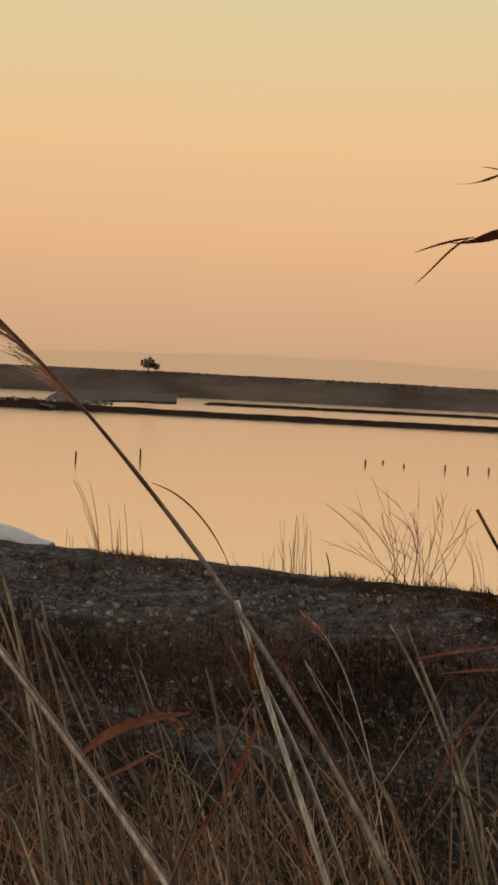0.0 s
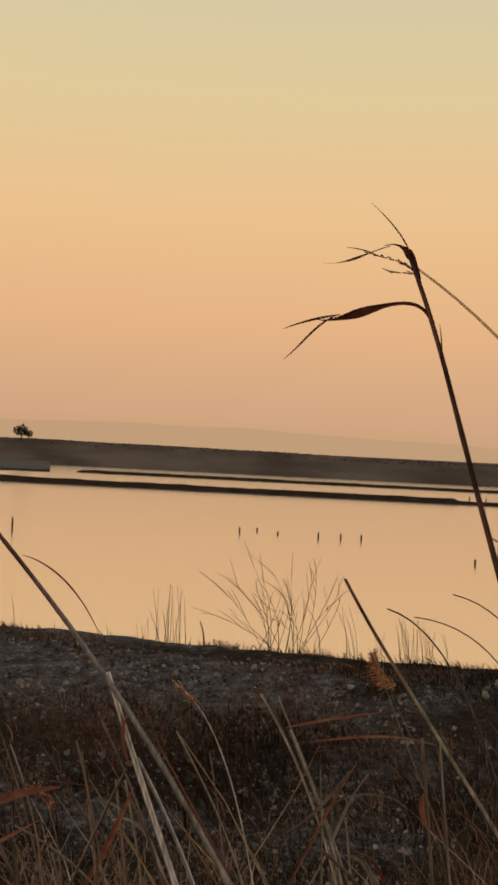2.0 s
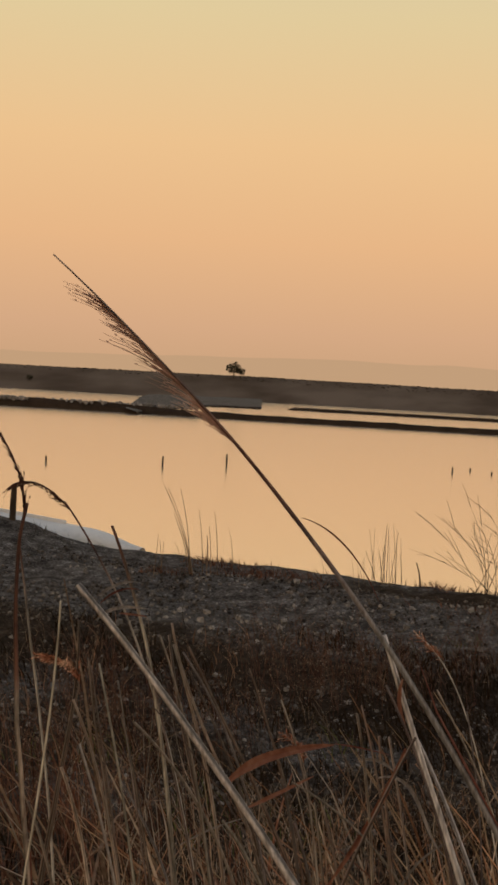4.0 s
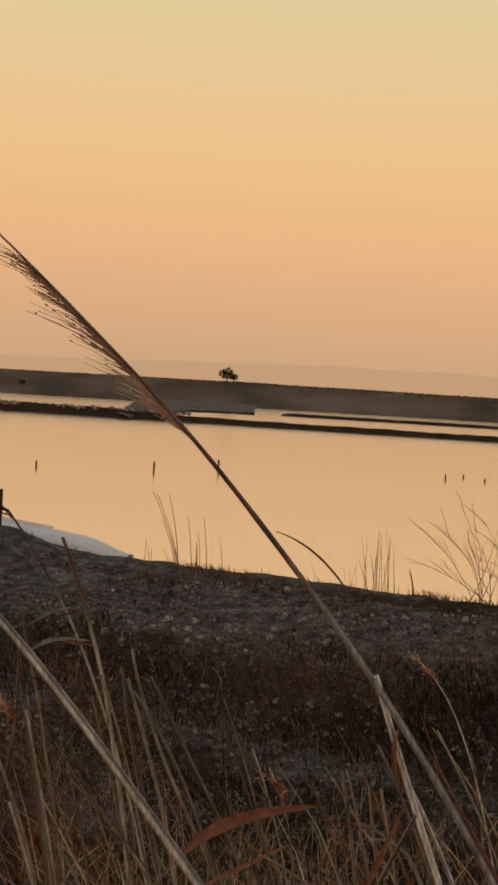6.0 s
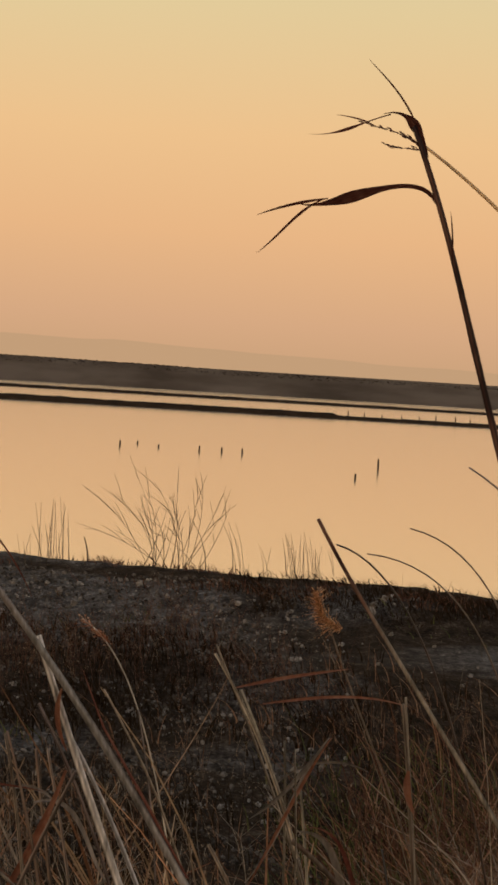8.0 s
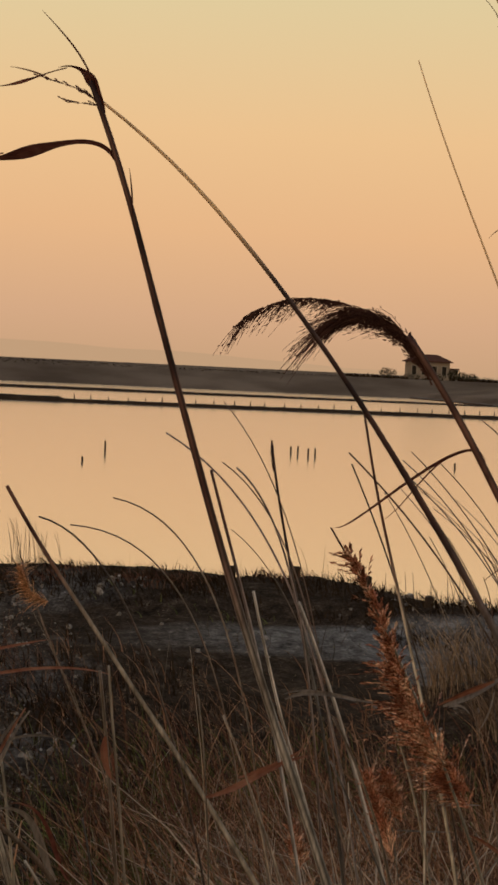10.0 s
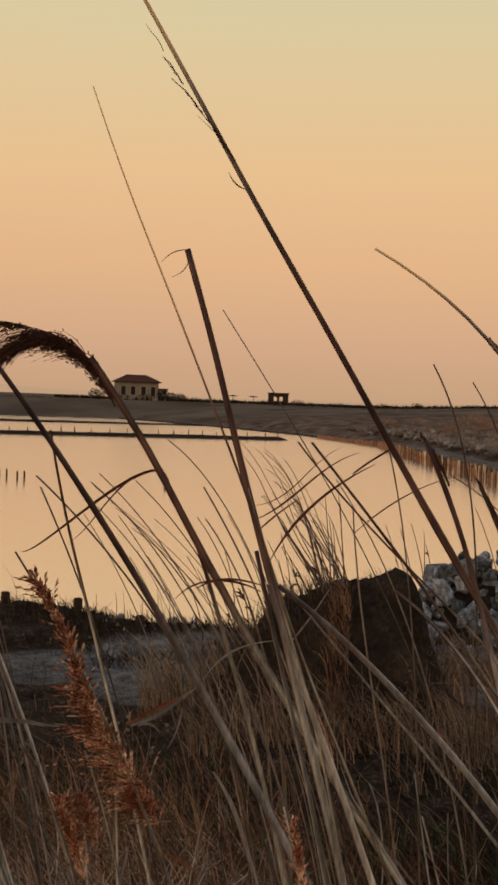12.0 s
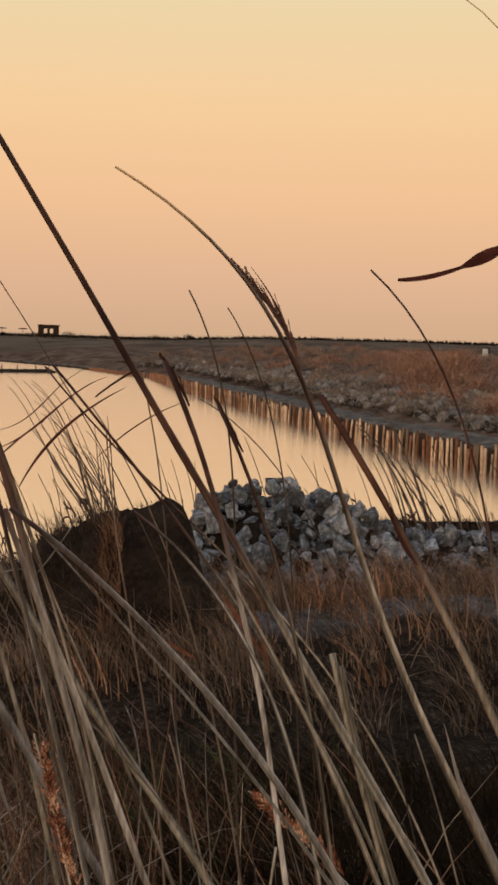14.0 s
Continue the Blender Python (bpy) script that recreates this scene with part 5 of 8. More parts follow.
def tuft(at, count, h, spread, lean, thick, mat, label, seed, name="grass_tuft", leaves=0.0):
    """A tuft of thin round stems."""
    r = random.Random(seed)
    bm = bmesh.new()
    for _ in range(count):
        a = Vector((r.gauss(0, spread), r.gauss(0, spread), -0.03))
        k = h * r.uniform(0.45, 1.0)
        t = a + Vector((lean[0] * k + r.gauss(0, 0.12) * k, lean[1] * k + r.gauss(0, 0.12) * k, k))
        m = a * 0.6 + t * 0.4 + Vector((-lean[0] * k * 0.3, -lean[1] * k * 0.3, k * 0.12))
        run = bezier(a, m, t, 7)
        tube(bm, run, [thick * (1 - 0.07 * i) for i in range(8)], 4)
        while leaves and r.random() < leaves:
            p = run[r.randint(2, 6)]
            g = Vector((lean[0] * r.uniform(0.2, 2.2), lean[1] * r.uniform(0.2, 2.2), r.uniform(0.1, 0.9))) + Vector((r.gauss(0, 0.2), r.gauss(0, 0.2), 0))
            g = g.normalized() * r.uniform(0.06, 0.17)
            ribbon(bm, bezier(p, p + g * 0.6 + Vector((0, 0, 0.04)), p + g + Vector((0, 0, r.uniform(-0.08, 0.02))), 5), [thick * k for k in (0.6, 1.3, 1.5, 1.2, 0.7, 0.15)], (0, 0, 1))
    ob = part(name, bm, mat)
    ob.location = (at[0], at[1], at[2] if len(at) > 2 else ground_z(at[0], at[1]))
    return tagged(ob, label, "grass tuft", "grass tufts", "stuff")


def lip(h, d=20.4):
    return polar(h, d).xy


tuft(lip(1.6), 18, 1.0, 0.14, (-0.02, 0), 0.006, GRASS, "upright tuft of thin dry stems on the bank", 1)
tuft(lip(0.6), 8, 0.6, 0.2, (0.0, 0), 0.005, GRASS, "sparse tuft of thin dry stems on the bank", 2)
tuft(lip(-6.9), 4, 1.5, 0.05, (-0.16, 0), 0.009, GRASS, "few tall bent stems on the bank", 3)
tuft(lip(-6.0), 4, 1.15, 0.07, (-0.1, 0), 0.008, GRASS, "few tall bent stems on the bank", 4)
tuft(lip(-8.2), 3, 0.75, 0.07, (-0.1, 0), 0.007, GRASS, "few short bent stems on the bank", 5)
tuft(lip(12.3), 30, 0.75, 0.22, (-0.1, 0), 0.005, GRASS, "bushy tuft of dry stems on the bank", 6)
tuft(lip(9.5), 6, 0.9, 0.2, (-0.25, 0), 0.005, GRASS, "bent dry stems on the bank", 7)
tuft(lip(27.0, 18.4), 10, 0.4, 0.3, (-0.05, 0), 0.005, GRASS_DIM, "short dry stems on the bank", 8)
tuft(lip(29.8, 17.2), 14, 0.5, 0.3, (-0.05, 0), 0.005, GRASS_DIM, "short dry stems on the bank", 9)
tuft(lip(3.2), 1, 0.5, 0.02, (-0.25, 0), 0.02, BROWN_REED, "single dark seed head stem on the bank", 10)


def bare_bush(at, h, label, seed):
    r = random.Random(seed)
    bm = bmesh.new()
    for _ in range(24):
        a = Vector((r.gauss(0.05, 0.26), r.gauss(0, 0.15), -0.05))
        k = h * r.uniform(0.55, 1.0)
        lean = r.choice((-1.25, -1.0, -0.75, -0.35, -0.1, 0.1, 0.35)) + r.uniform(-0.14, 0.14)
        t = a + Vector((lean * k, r.uniform(-0.3, 0.3) * k, k * (1 - 0.38 * abs(lean))))
        m = a * 0.5 + t * 0.5 + Vector((0.12 * k, 0, 0.10 * k))
        pts = bezier(a, m, t, 8)
        tube(bm, pts, [0.0075 * (1 - 0.09 * i) for i in range(9)], 4)
        for j in range(3, 8):
            if r.random() < 0.55:
                d = (pts[j] - pts[j - 1]).normalized()
                s = pts[j] + (d + Vector((r.uniform(-0.9, 0.5), 0, r.uniform(-0.3, 0.6)))) * 0.22 * k * r.uniform(0.5, 1.2)
                tube(bm, [pts[j], (pts[j] + s) / 2 + Vector((0, 0, 0.02)), s], [0.0055, 0.0045, 0.003], 4)
    ob = part("bare_bush", bm, GRASS)
    ob.location = (at[0], at[1], ground_z(at[0], at[1]))
    return tagged(ob, label, "bush")


bare_bush(lip(6.3, 20.6), 1.75, "leafless straw coloured bush leaning over the water", 4)

# thin reed clumps on the lip behind the rocks
for h, d, n, tall, spread, lean, seed in ((46.9, 18.6, 16, 1.9, 0.35, -0.18, 24), (50.9, 18.4, 20, 1.8, 0.4, -0.2, 25), (54.0, 18.2, 20, 1.9, 0.5, -0.18, 26), (41.5, 19.4, 10, 1.5, 0.3, -0.12, 27), (36.6, 17.0, 15, 1.75, 0.28, -0.2, 28), (33.4, 17.0, 8, 1.2, 0.3, -0.2, 29)):
    p = polar(h, d)
    k = lean * 1.5
    tuft(p.xy, n, tall, spread, (k * math.cos(radians(h)), -k * math.sin(radians(h))), 0.009, BROWN_REED, "clump of thin brown reed stems on the lip of the bank", seed, "reed_clump", 0.6)


# ---- reeds ----
GROUP = "reeds in the foreground"


def cubic(a, b, c, d, n):
    a, b, c, d = Vector(a), Vector(b), Vector(c), Vector(d)
    return [a * (1 - t) ** 3 + b * 3 * t * (1 - t) ** 2 + c * 3 * t * t * (1 - t) + d * t ** 3 for t in (i / n for i in range(n + 1))]


def curve(points, n):
    """Points along a Bezier curve of any degree."""
    pts = [Vector(p) for p in points]
    out = []
    for i in range(n + 1):
        t, row = i / n, pts
        while len(row) > 1:
            row = [a.lerp(b, t) for a, b in zip(row, row[1:])]
        out.append(row[0].copy())
    return out


def reed(*points, w=0.01, tip=0.3, dark=0.6, brown=0.0, mat=None, glow_from=0.93):
    """A reed on a curve from its root to its top; tip: thickness left at the top; dark: where the brown painted for a
    backlit upper stem begins; brown: least of it lower down; the last argument: where a thin top turns pale yellow,
    painted as light shining through.
    """
    root = points[0]
    e = thing("reed", root, "thin dry reed stem leaning with the wind" if w < 0.008 else "tall dry reed leaning with the wind, pale stalk, top browned for a backlit look", "reed", GROUP)
    o = Vector(root)
    n = 64
    r = random.Random(int(1000 * (root[0] + 7 * root[1] + w)))
    sides = 9 if w > 0.006 else 5
    kink = r.uniform(0, 50)
    pts = [p - o + Vector((noise.noise(Vector((i * 0.14, kink, 0))), noise.noise(Vector((i * 0.14, kink, 9))), 0)) * min(0.0035, (0.28 if w > 0.007 else 0.1) * w) * min(1, i / 10) for i, p in enumerate(curve(points, n))]
    flat = [r.uniform(0.72, 1.12) for _ in range(sides)]
    streak = [r.choice((0.0, 0.1, 0.35, 0.85, 1.0)) for _ in range(sides)]
    gap = r.randint(16, 22)
    verts, faces, tone, line, tip_glow = [], [], [], [], []
    u = Vector((1, 0, 0))
    for i, p in enumerate(pts):
        d = (pts[min(i + 1, n)] - pts[max(i - 1, 0)]).normalized()
        u = (u - d * u.dot(d)).normalized()
        v = d.cross(u)
        t = i / n
        k = 0.5 * w * (1 - (1 - tip) * t ** 1.5) * (1.1 if i % gap == 8 and w > 0.006 else 1.0)
        step = 1.0 - 0.06 * ((i + 3) % gap) / gap
        for j in range(sides):
            a = 2 * math.pi * j / sides
            verts.append(p + (u * math.cos(a) + v * math.sin(a)) * k * step * flat[j])
            # darker tone up the stem paints its backlit look against the sky
            tone.append(max(brown, smooth(dark - 0.10, dark + 0.04, t)) * (1 - (0.6 if tip <= 0.3 else 0) * smooth(0.82, 1.0, t)) * (0.62 if dark < 0 else 1))
            tip_glow.append(0.85 * (smooth(0.78, 0.90, t) if w < 0.009 else smooth(glow_from, glow_from + 0.05, t)) if tip <= 0.3 and dark < 1 and mat is None and points[-1][2] > 4.1 else 0.0)
            line.append(0.8 * streak[j] + 0.2 * streak[(j + i // gap) % sides])
    for i in range(n):
        for j in range(sides):
            a, b = i * sides + j, i * sides + (j + 1) % sides
            faces.append((a, b, b + sides, a + sides))
    faces += [tuple(range(sides))[::-1], tuple(range(n * sides, (n + 1) * sides))]
    ob = raw("stalk", verts, faces, mat or REED, e, smooth=True)
    ob.data.attributes.new("tone", "FLOAT", "POINT").data.foreach_set("value", tone)
    ob.data.attributes.new("tip_glow", "FLOAT", "POINT").data.foreach_set("value", tip_glow)
    ob.data.attributes.new("streak", "FLOAT", "POINT").data.foreach_set("value", line)
    # loose leaf sheath clasping the stalk above a joint
    if w > 0.009:
        for i in (13, 13 + gap):
            if i / n < dark - 0.1 and r.random() < 0.7:
                bm = bmesh.new()
                d = (pts[i + 1] - pts[i]).normalized()
                side = Vector((r.uniform(-1, 1), r.uniform(-1, 0.2), 0)).normalized() * w * 0.5
                run = [pts[i] + side, pts[i + 3] + side * 1.15, pts[i + 6] + side * 1.6, pts[i + 8] + side * 3.0 + Vector((0, 0, 0.01))]
                ribbon(bm, run, [w * 0.3, w * 0.36, w * 0.24, w * 0.03], d.cross(side), 0.4)
                part("leaf_sheath", bm, STRAW if r.random() < 0.6 else BLADE, e)
    return e


def blade(stem, a, b, c, d, w=0.006, mat=None, lift=0.0, twist=0.0):
    o = stem.location
    pts = [p - o for p in cubic(a, b, c, d, 18)]
    widths = []
    for i in range(19):
        t = i / 18
        k = min(1, 0.35 + 2.2 * t) if not lift else 0.3 + 0.7 * math.exp(-((t - lift) / 0.15) ** 2)
        if twist:
            k *= 0.25 + 0.75 * abs(math.sin(math.pi * twist * t + 0.5))
        widths.append(0.5 * w * k * (1 - t ** 3 * 0.85))
    bm = bmesh.new()
    along = (pts[-1] - pts[0]).normalized()
    out = Vector((o.x, o.y, 0)).normalized()
    ribbon(bm, pts, widths, along.cross(out) + out * 0.35, 0.35)
    bmesh.ops.solidify(bm, geom=bm.faces[:], thickness=0.0006)
    part("leaf_blade", bm, mat, stem)


def plume(stem, a, b, c, d, mat=None, n=100, length=0.06, spread=0.2, sag=0.3, reach=0.92, spikes=3):
    """Seed head: fine branchlets that follow the axis, spread from it and droop."""
    o = stem.location
    axis = [p - o for p in cubic(a, b, c, d, 40)]
    r = random.Random(n)
    grain = 1.45 if mat is RUST_PLUME else 1.0
    verts, faces = [], []
    out = Vector((o.x, o.y, 0)).normalized()
    for k in range(n):
        s = r.random() ** 0.9 * reach
        i = int(s * 39)
        p = axis[i]
        d0 = (axis[min(i + 1, 40)] - axis[max(i - 1, 0)]).normalized()
        q = Vector((r.gauss(0, 1), r.gauss(0, 1), r.gauss(0, 1)))
        q = (q - d0 * q.dot(d0)) * spread * 0.6 * (0.25 + 0.75 * smooth(0.0, 0.3, s) if n > 700 else 1.0)
        L = length * (0.25 + 1.1 * r.random() ** 1.6) * (1 - 0.35 * s) * (0.75 + 0.5 * noise.noise(Vector((s * 14, n, 0))))
        m = 4
        w = r.uniform(0.0005, 0.0011)
        side = d0.cross(out)
        side = (side.normalized() if side.length > 0.05 else Vector((0, 0, 1)))
        base = len(verts)
        for j in range(m + 1):
            t = j / m
            x = p + (d0 + q) * L * t + Vector((0, 0, -sag * L * t * t))
            x += side * 0.0006 * math.sin(9 * t + k)
            ww = w * (1.0 - 0.6 * t)
            verts += [x - side * ww, x + side * ww]
        for j in range(m):
            v = base + 2 * j
            faces.append((v, v + 1, v + 3, v + 2))
        # spikelets
        for j in range(spikes):
            t = r.uniform(0.35, 1.0)
            x = p + (d0 + q) * L * t + Vector((0, 0, -sag * L * t * t))
            g = (d0 + q * 2 + Vector((0, 0, -sag * 0.8))).normalized()
            l2, w2 = r.uniform(0.004, 0.008) * grain, r.uniform(0.0008, 0.0015) * grain
            g = (g + Vector((r.gauss(0, 1), r.gauss(0, 1), r.gauss(0, 1))) * 0.35 * (grain - 1)).normalized()
            v = len(verts)
            verts += [x, x + g * l2 * 0.5 + side * w2, x + g * l2, x + g * l2 * 0.5 - side * w2]
            faces.append((v, v + 1, v + 2, v + 3))
    ob = raw("plume", verts, faces, mat, stem)
    ob["kind"] = "stuff"
    return ob


stem = reed((0.691, 1.871, 2.093), (0.577, 1.880, 2.715), (0.372, 1.920, 3.316), (-0.043, 2.020, 3.829), (-0.501, 1.878, 4.227), w=0.0191, tip=0.12, dark=0.765, mat=REED_GREY)
plume(stem, (-0.192, 1.939, 3.931), (-0.283, 1.930, 4.022), (-0.375, 1.913, 4.112), (-0.462, 1.892, 4.192), mat=PLUME_PALE, n=180, length=0.20, spread=0.06, sag=0.24, reach=0.86, spikes=1)
blade(stem, (-0.096, 1.947, 3.834), (-0.035, 1.950, 3.820), (0.009, 1.948, 3.760), (0.034, 1.948, 3.705), w=0.0030, mat=BLADE)
stem = reed((0.535, 1.946, 2.089), (0.465, 1.952, 2.489), (0.351, 1.962, 2.883), (0.178, 1.980, 3.267), (0.045, 1.986, 3.648), w=0.0165, tip=0.50, dark=1.40, mat=REED_GREY)
blade(stem, (0.078, 1.965, 3.583), (0.069, 1.965, 3.553), (0.076, 1.965, 3.527), (0.089, 1.965, 3.501), w=0.0074, mat=RED_BLADE)
stem = reed((0.513, 1.948, 2.091), (0.366, 1.929, 2.543), (0.157, 1.915, 2.973), (-0.130, 1.913, 3.364), (-0.431, 1.839, 3.722), w=0.0200, tip=0.55, dark=1.40, mat=REED_GREY)
blade(stem, (-0.207, 2.067, 3.357), (-0.163, 2.072, 3.411), (-0.089, 2.078, 3.427), (-0.026, 2.078, 3.437), w=0.0185, mat=RED_BLADE)
blade(stem, (-0.174, 2.071, 3.316), (-0.133, 2.074, 3.337), (-0.096, 2.076, 3.359), (-0.057, 2.078, 3.381), w=0.0078, mat=RED_BLADE)
stem = reed((-0.201, 1.822, 2.083), (-0.225, 1.817, 2.440), (-0.217, 1.817, 2.878), (-0.280, 1.807, 3.209), (-0.352, 1.791, 3.589), w=0.0068, tip=0.30, dark=1.40, brown=0.62)
stem = reed((-0.152, 2.431, 2.014), (-0.217, 2.422, 2.385), (-0.111, 2.436, 2.811), (-0.307, 2.409, 3.160), (-0.359, 2.400, 3.542), w=0.0112, tip=0.50, dark=1.40, brown=0.62)
blade(stem, (-0.457, 2.382, 3.581), (-0.439, 2.386, 3.580), (-0.421, 2.389, 3.579), (-0.404, 2.393, 3.576), w=0.0047, mat=RED_BLADE)
stem = reed((-0.122, 2.433, 2.005), (-0.132, 2.433, 2.390), (-0.191, 2.421, 2.772), (-0.213, 2.422, 3.159), (-0.349, 2.402, 3.523), w=0.0112, tip=0.50, dark=1.40, brown=0.62)
blade(stem, (-0.494, 2.374, 3.599), (-0.474, 2.379, 3.622), (-0.451, 2.384, 3.634), (-0.421, 2.389, 3.629), w=0.0047, mat=BLADE)
stem = reed((0.028, 2.650, 1.880), (0.000, 2.648, 2.278), (-0.060, 2.638, 2.677), (-0.143, 2.631, 3.081), (-0.341, 2.605, 3.427), w=0.0102, tip=0.50, dark=1.40, brown=0.62)
stem = reed((0.252, 1.581, 2.103), (0.213, 1.580, 2.597), (0.116, 1.550, 2.785), (0.024, 1.555, 3.363), (-0.268, 1.502, 3.637), w=0.0044, tip=0.40, dark=1.40, brown=0.62)
stem = reed((0.168, 1.723, 2.140), (0.162, 1.724, 2.511), (0.115, 1.724, 2.859), (0.114, 1.726, 3.247), (0.011, 1.728, 3.593), w=0.0083, tip=0.40, dark=1.40, brown=0.62)
blade(stem, (-0.024, 1.728, 3.535), (0.002, 1.728, 3.534), (0.028, 1.728, 3.530), (0.054, 1.727, 3.525), w=0.0025, mat=BLADE)
stem = reed((-0.204, 1.639, 2.179), (-0.186, 1.639, 2.534), (-0.118, 1.634, 2.893), (-0.076, 1.634, 3.254), (0.084, 1.625, 3.580), w=0.0083, tip=0.50, dark=1.40, brown=0.62)
stem = reed((0.340, 1.707, 2.052), (0.333, 1.710, 2.460), (0.241, 1.710, 2.838), (0.240, 1.718, 3.273), (0.044, 1.727, 3.625), w=0.0083, tip=0.50, dark=1.40, brown=0.62)
stem = reed((0.418, 2.228, 2.029), (0.359, 2.230, 2.409), (0.322, 2.224, 2.792), (0.147, 2.231, 3.157), (-0.069, 2.227, 3.469), w=0.0051, tip=0.50, dark=1.40, brown=0.62)
stem = reed((0.079, 2.639, 1.960), (0.060, 2.639, 2.328), (-0.001, 2.633, 2.686), (-0.044, 2.632, 3.056), (-0.202, 2.621, 3.392), w=0.0081, tip=0.40, dark=1.40, brown=0.62)
stem = reed((-0.206, 2.855, 1.881), (-0.222, 2.852, 2.379), (-0.315, 2.826, 2.832), (-0.365, 2.819, 3.361), (-0.655, 2.747, 3.756), w=0.0088, tip=0.50, dark=0.91)
plume(stem, (-0.640, 2.751, 3.735), (-0.690, 2.740, 3.795), (-0.735, 2.728, 3.815), (-0.780, 2.715, 3.780), mat=PLUME, n=150, length=0.05, spread=0.14, sag=0.5, spikes=2)
stem = reed((-0.303, 2.822, 1.938), (-0.308, 2.821, 2.398), (-0.376, 2.806, 2.810), (-0.378, 2.807, 3.296), (-0.550, 2.771, 3.705), w=0.0154, tip=0.50, dark=0.94)
stem = reed((1.045, 1.723, 1.992), (0.982, 1.769, 2.294), (1.048, 1.680, 3.039), (0.928, 1.816, 3.059), (0.660, 1.897, 3.599), (0.651, 1.907, 3.960), (0.498, 1.948, 4.344), w=0.0156, tip=0.45, dark=0.73)
blade(stem, (0.516, 1.943, 4.304), (0.512, 1.944, 4.330), (0.492, 1.950, 4.372), (0.457, 1.958, 4.358), w=0.0178, mat=BLADE, lift=0.5)
blade(stem, (0.467, 1.956, 4.358), (0.432, 1.964, 4.348), (0.401, 1.970, 4.324), (0.362, 1.977, 4.327), w=0.0052, mat=BLADE, lift=0.55)
blade(stem, (0.533, 1.938, 4.245), (0.501, 1.948, 4.302), (0.401, 1.972, 4.224), (0.355, 1.978, 4.235), w=0.0201, mat=BLADE, lift=0.64)
blade(stem, (0.393, 1.971, 4.244), (0.362, 1.977, 4.239), (0.331, 1.982, 4.230), (0.302, 1.986, 4.217), w=0.0041, mat=BLADE)
blade(stem, (0.388, 1.972, 4.243), (0.353, 1.979, 4.228), (0.334, 1.982, 4.191), (0.304, 1.986, 4.167), w=0.0037, mat=BLADE)
blade(stem, (0.505, 1.946, 4.329), (0.494, 1.949, 4.371), (0.464, 1.957, 4.400), (0.434, 1.963, 4.428), w=0.0030, mat=BLADE)
plume(stem, (0.512, 1.944, 4.313), (0.492, 1.950, 4.333), (0.462, 1.957, 4.339), (0.435, 1.963, 4.344), mat=PLUME_LIGHT, n=26, length=0.03, spread=0.12, sag=0.0, spikes=2)
plume(stem, (0.513, 1.944, 4.311), (0.495, 1.949, 4.317), (0.476, 1.953, 4.313), (0.459, 1.957, 4.320), mat=PLUME_LIGHT, n=16, length=0.02, spread=0.1, sag=0.0, spikes=2)
blade(stem, (0.446, 1.960, 4.343), (0.431, 1.964, 4.350), (0.414, 1.967, 4.353), (0.397, 1.971, 4.354), w=0.0022, mat=BLADE)
blade(stem, (0.553, 1.922, 4.171), (0.553, 1.922, 4.192), (0.551, 1.923, 4.213), (0.547, 1.924, 4.234), w=0.0030, mat=BLADE)
stem = reed((1.509, 1.395, 2.027), (1.583, 1.355, 2.889), (1.137, 1.656, 3.127), (1.036, 1.825, 3.957), (0.516, 1.974, 4.326), w=0.0196, tip=0.22, dark=0.69, glow_from=0.87)
stem = reed((1.742, 1.525, 2.085), (1.616, 1.636, 2.455), (1.826, 1.436, 3.113), (1.302, 1.925, 3.218), (1.271, 1.927, 3.694), (1.036, 2.057, 4.045), w=0.0157, tip=0.75, dark=0.80, brown=0.1)
plume(stem, (1.071, 2.038, 3.971), (1.038, 2.057, 4.075), (0.935, 2.107, 4.127), (0.896, 2.123, 3.987), mat=PLUME, n=760, length=0.135, spread=0.24, sag=0.52, reach=0.72, spikes=2)
plume(stem, (1.033, 2.058, 4.028), (0.977, 2.088, 4.108), (0.854, 2.143, 4.121), (0.787, 2.165, 4.041), mat=PLUME, n=210, length=0.085, spread=0.2, sag=0.7, spikes=2)
blade(stem, (1.148, 1.994, 3.850), (1.142, 2.000, 3.948), (0.973, 2.092, 3.733), (0.950, 2.098, 3.745), w=0.0052, mat=BLADE)
blade(stem, (1.139, 2.000, 3.878), (1.074, 2.037, 3.873), (1.058, 2.045, 3.795), (1.012, 2.068, 3.757), w=0.0026, mat=BLADE)
stem = reed((1.449, 1.854, 1.951), (1.410, 1.884, 2.402), (1.443, 1.851, 2.903), (1.336, 1.935, 3.338), (1.205, 2.018, 3.781), w=0.0116, tip=0.60, dark=0.94)
stem = reed((1.231, 1.400, 2.088), (1.228, 1.400, 2.629), (1.203, 1.421, 3.150), (1.064, 1.544, 3.661), (0.939, 1.618, 4.170), w=0.0138, tip=0.55, dark=0.79, brown=0.2)
blade(stem, (0.940, 1.617, 4.169), (0.928, 1.625, 4.170), (0.919, 1.630, 4.163), (0.911, 1.634, 4.152), w=0.0014, mat=BLADE)
blade(stem, (0.941, 1.616, 4.161), (0.940, 1.617, 4.148), (0.934, 1.621, 4.139), (0.922, 1.628, 4.135), w=0.0011, mat=BLADE)
stem = reed((1.344, 1.270, 2.107), (1.284, 1.322, 2.547), (1.351, 1.261, 3.081), (1.110, 1.484, 3.437), (0.998, 1.555, 3.883), w=0.0088, tip=0.22, dark=0.92, brown=0.25)
stem = reed((1.367, 1.660, 2.001), (1.291, 1.714, 2.599), (1.457, 1.588, 3.315), (1.155, 1.835, 3.846), (0.959, 1.926, 4.424), w=0.0080, tip=0.20, dark=0.72, brown=0.3)
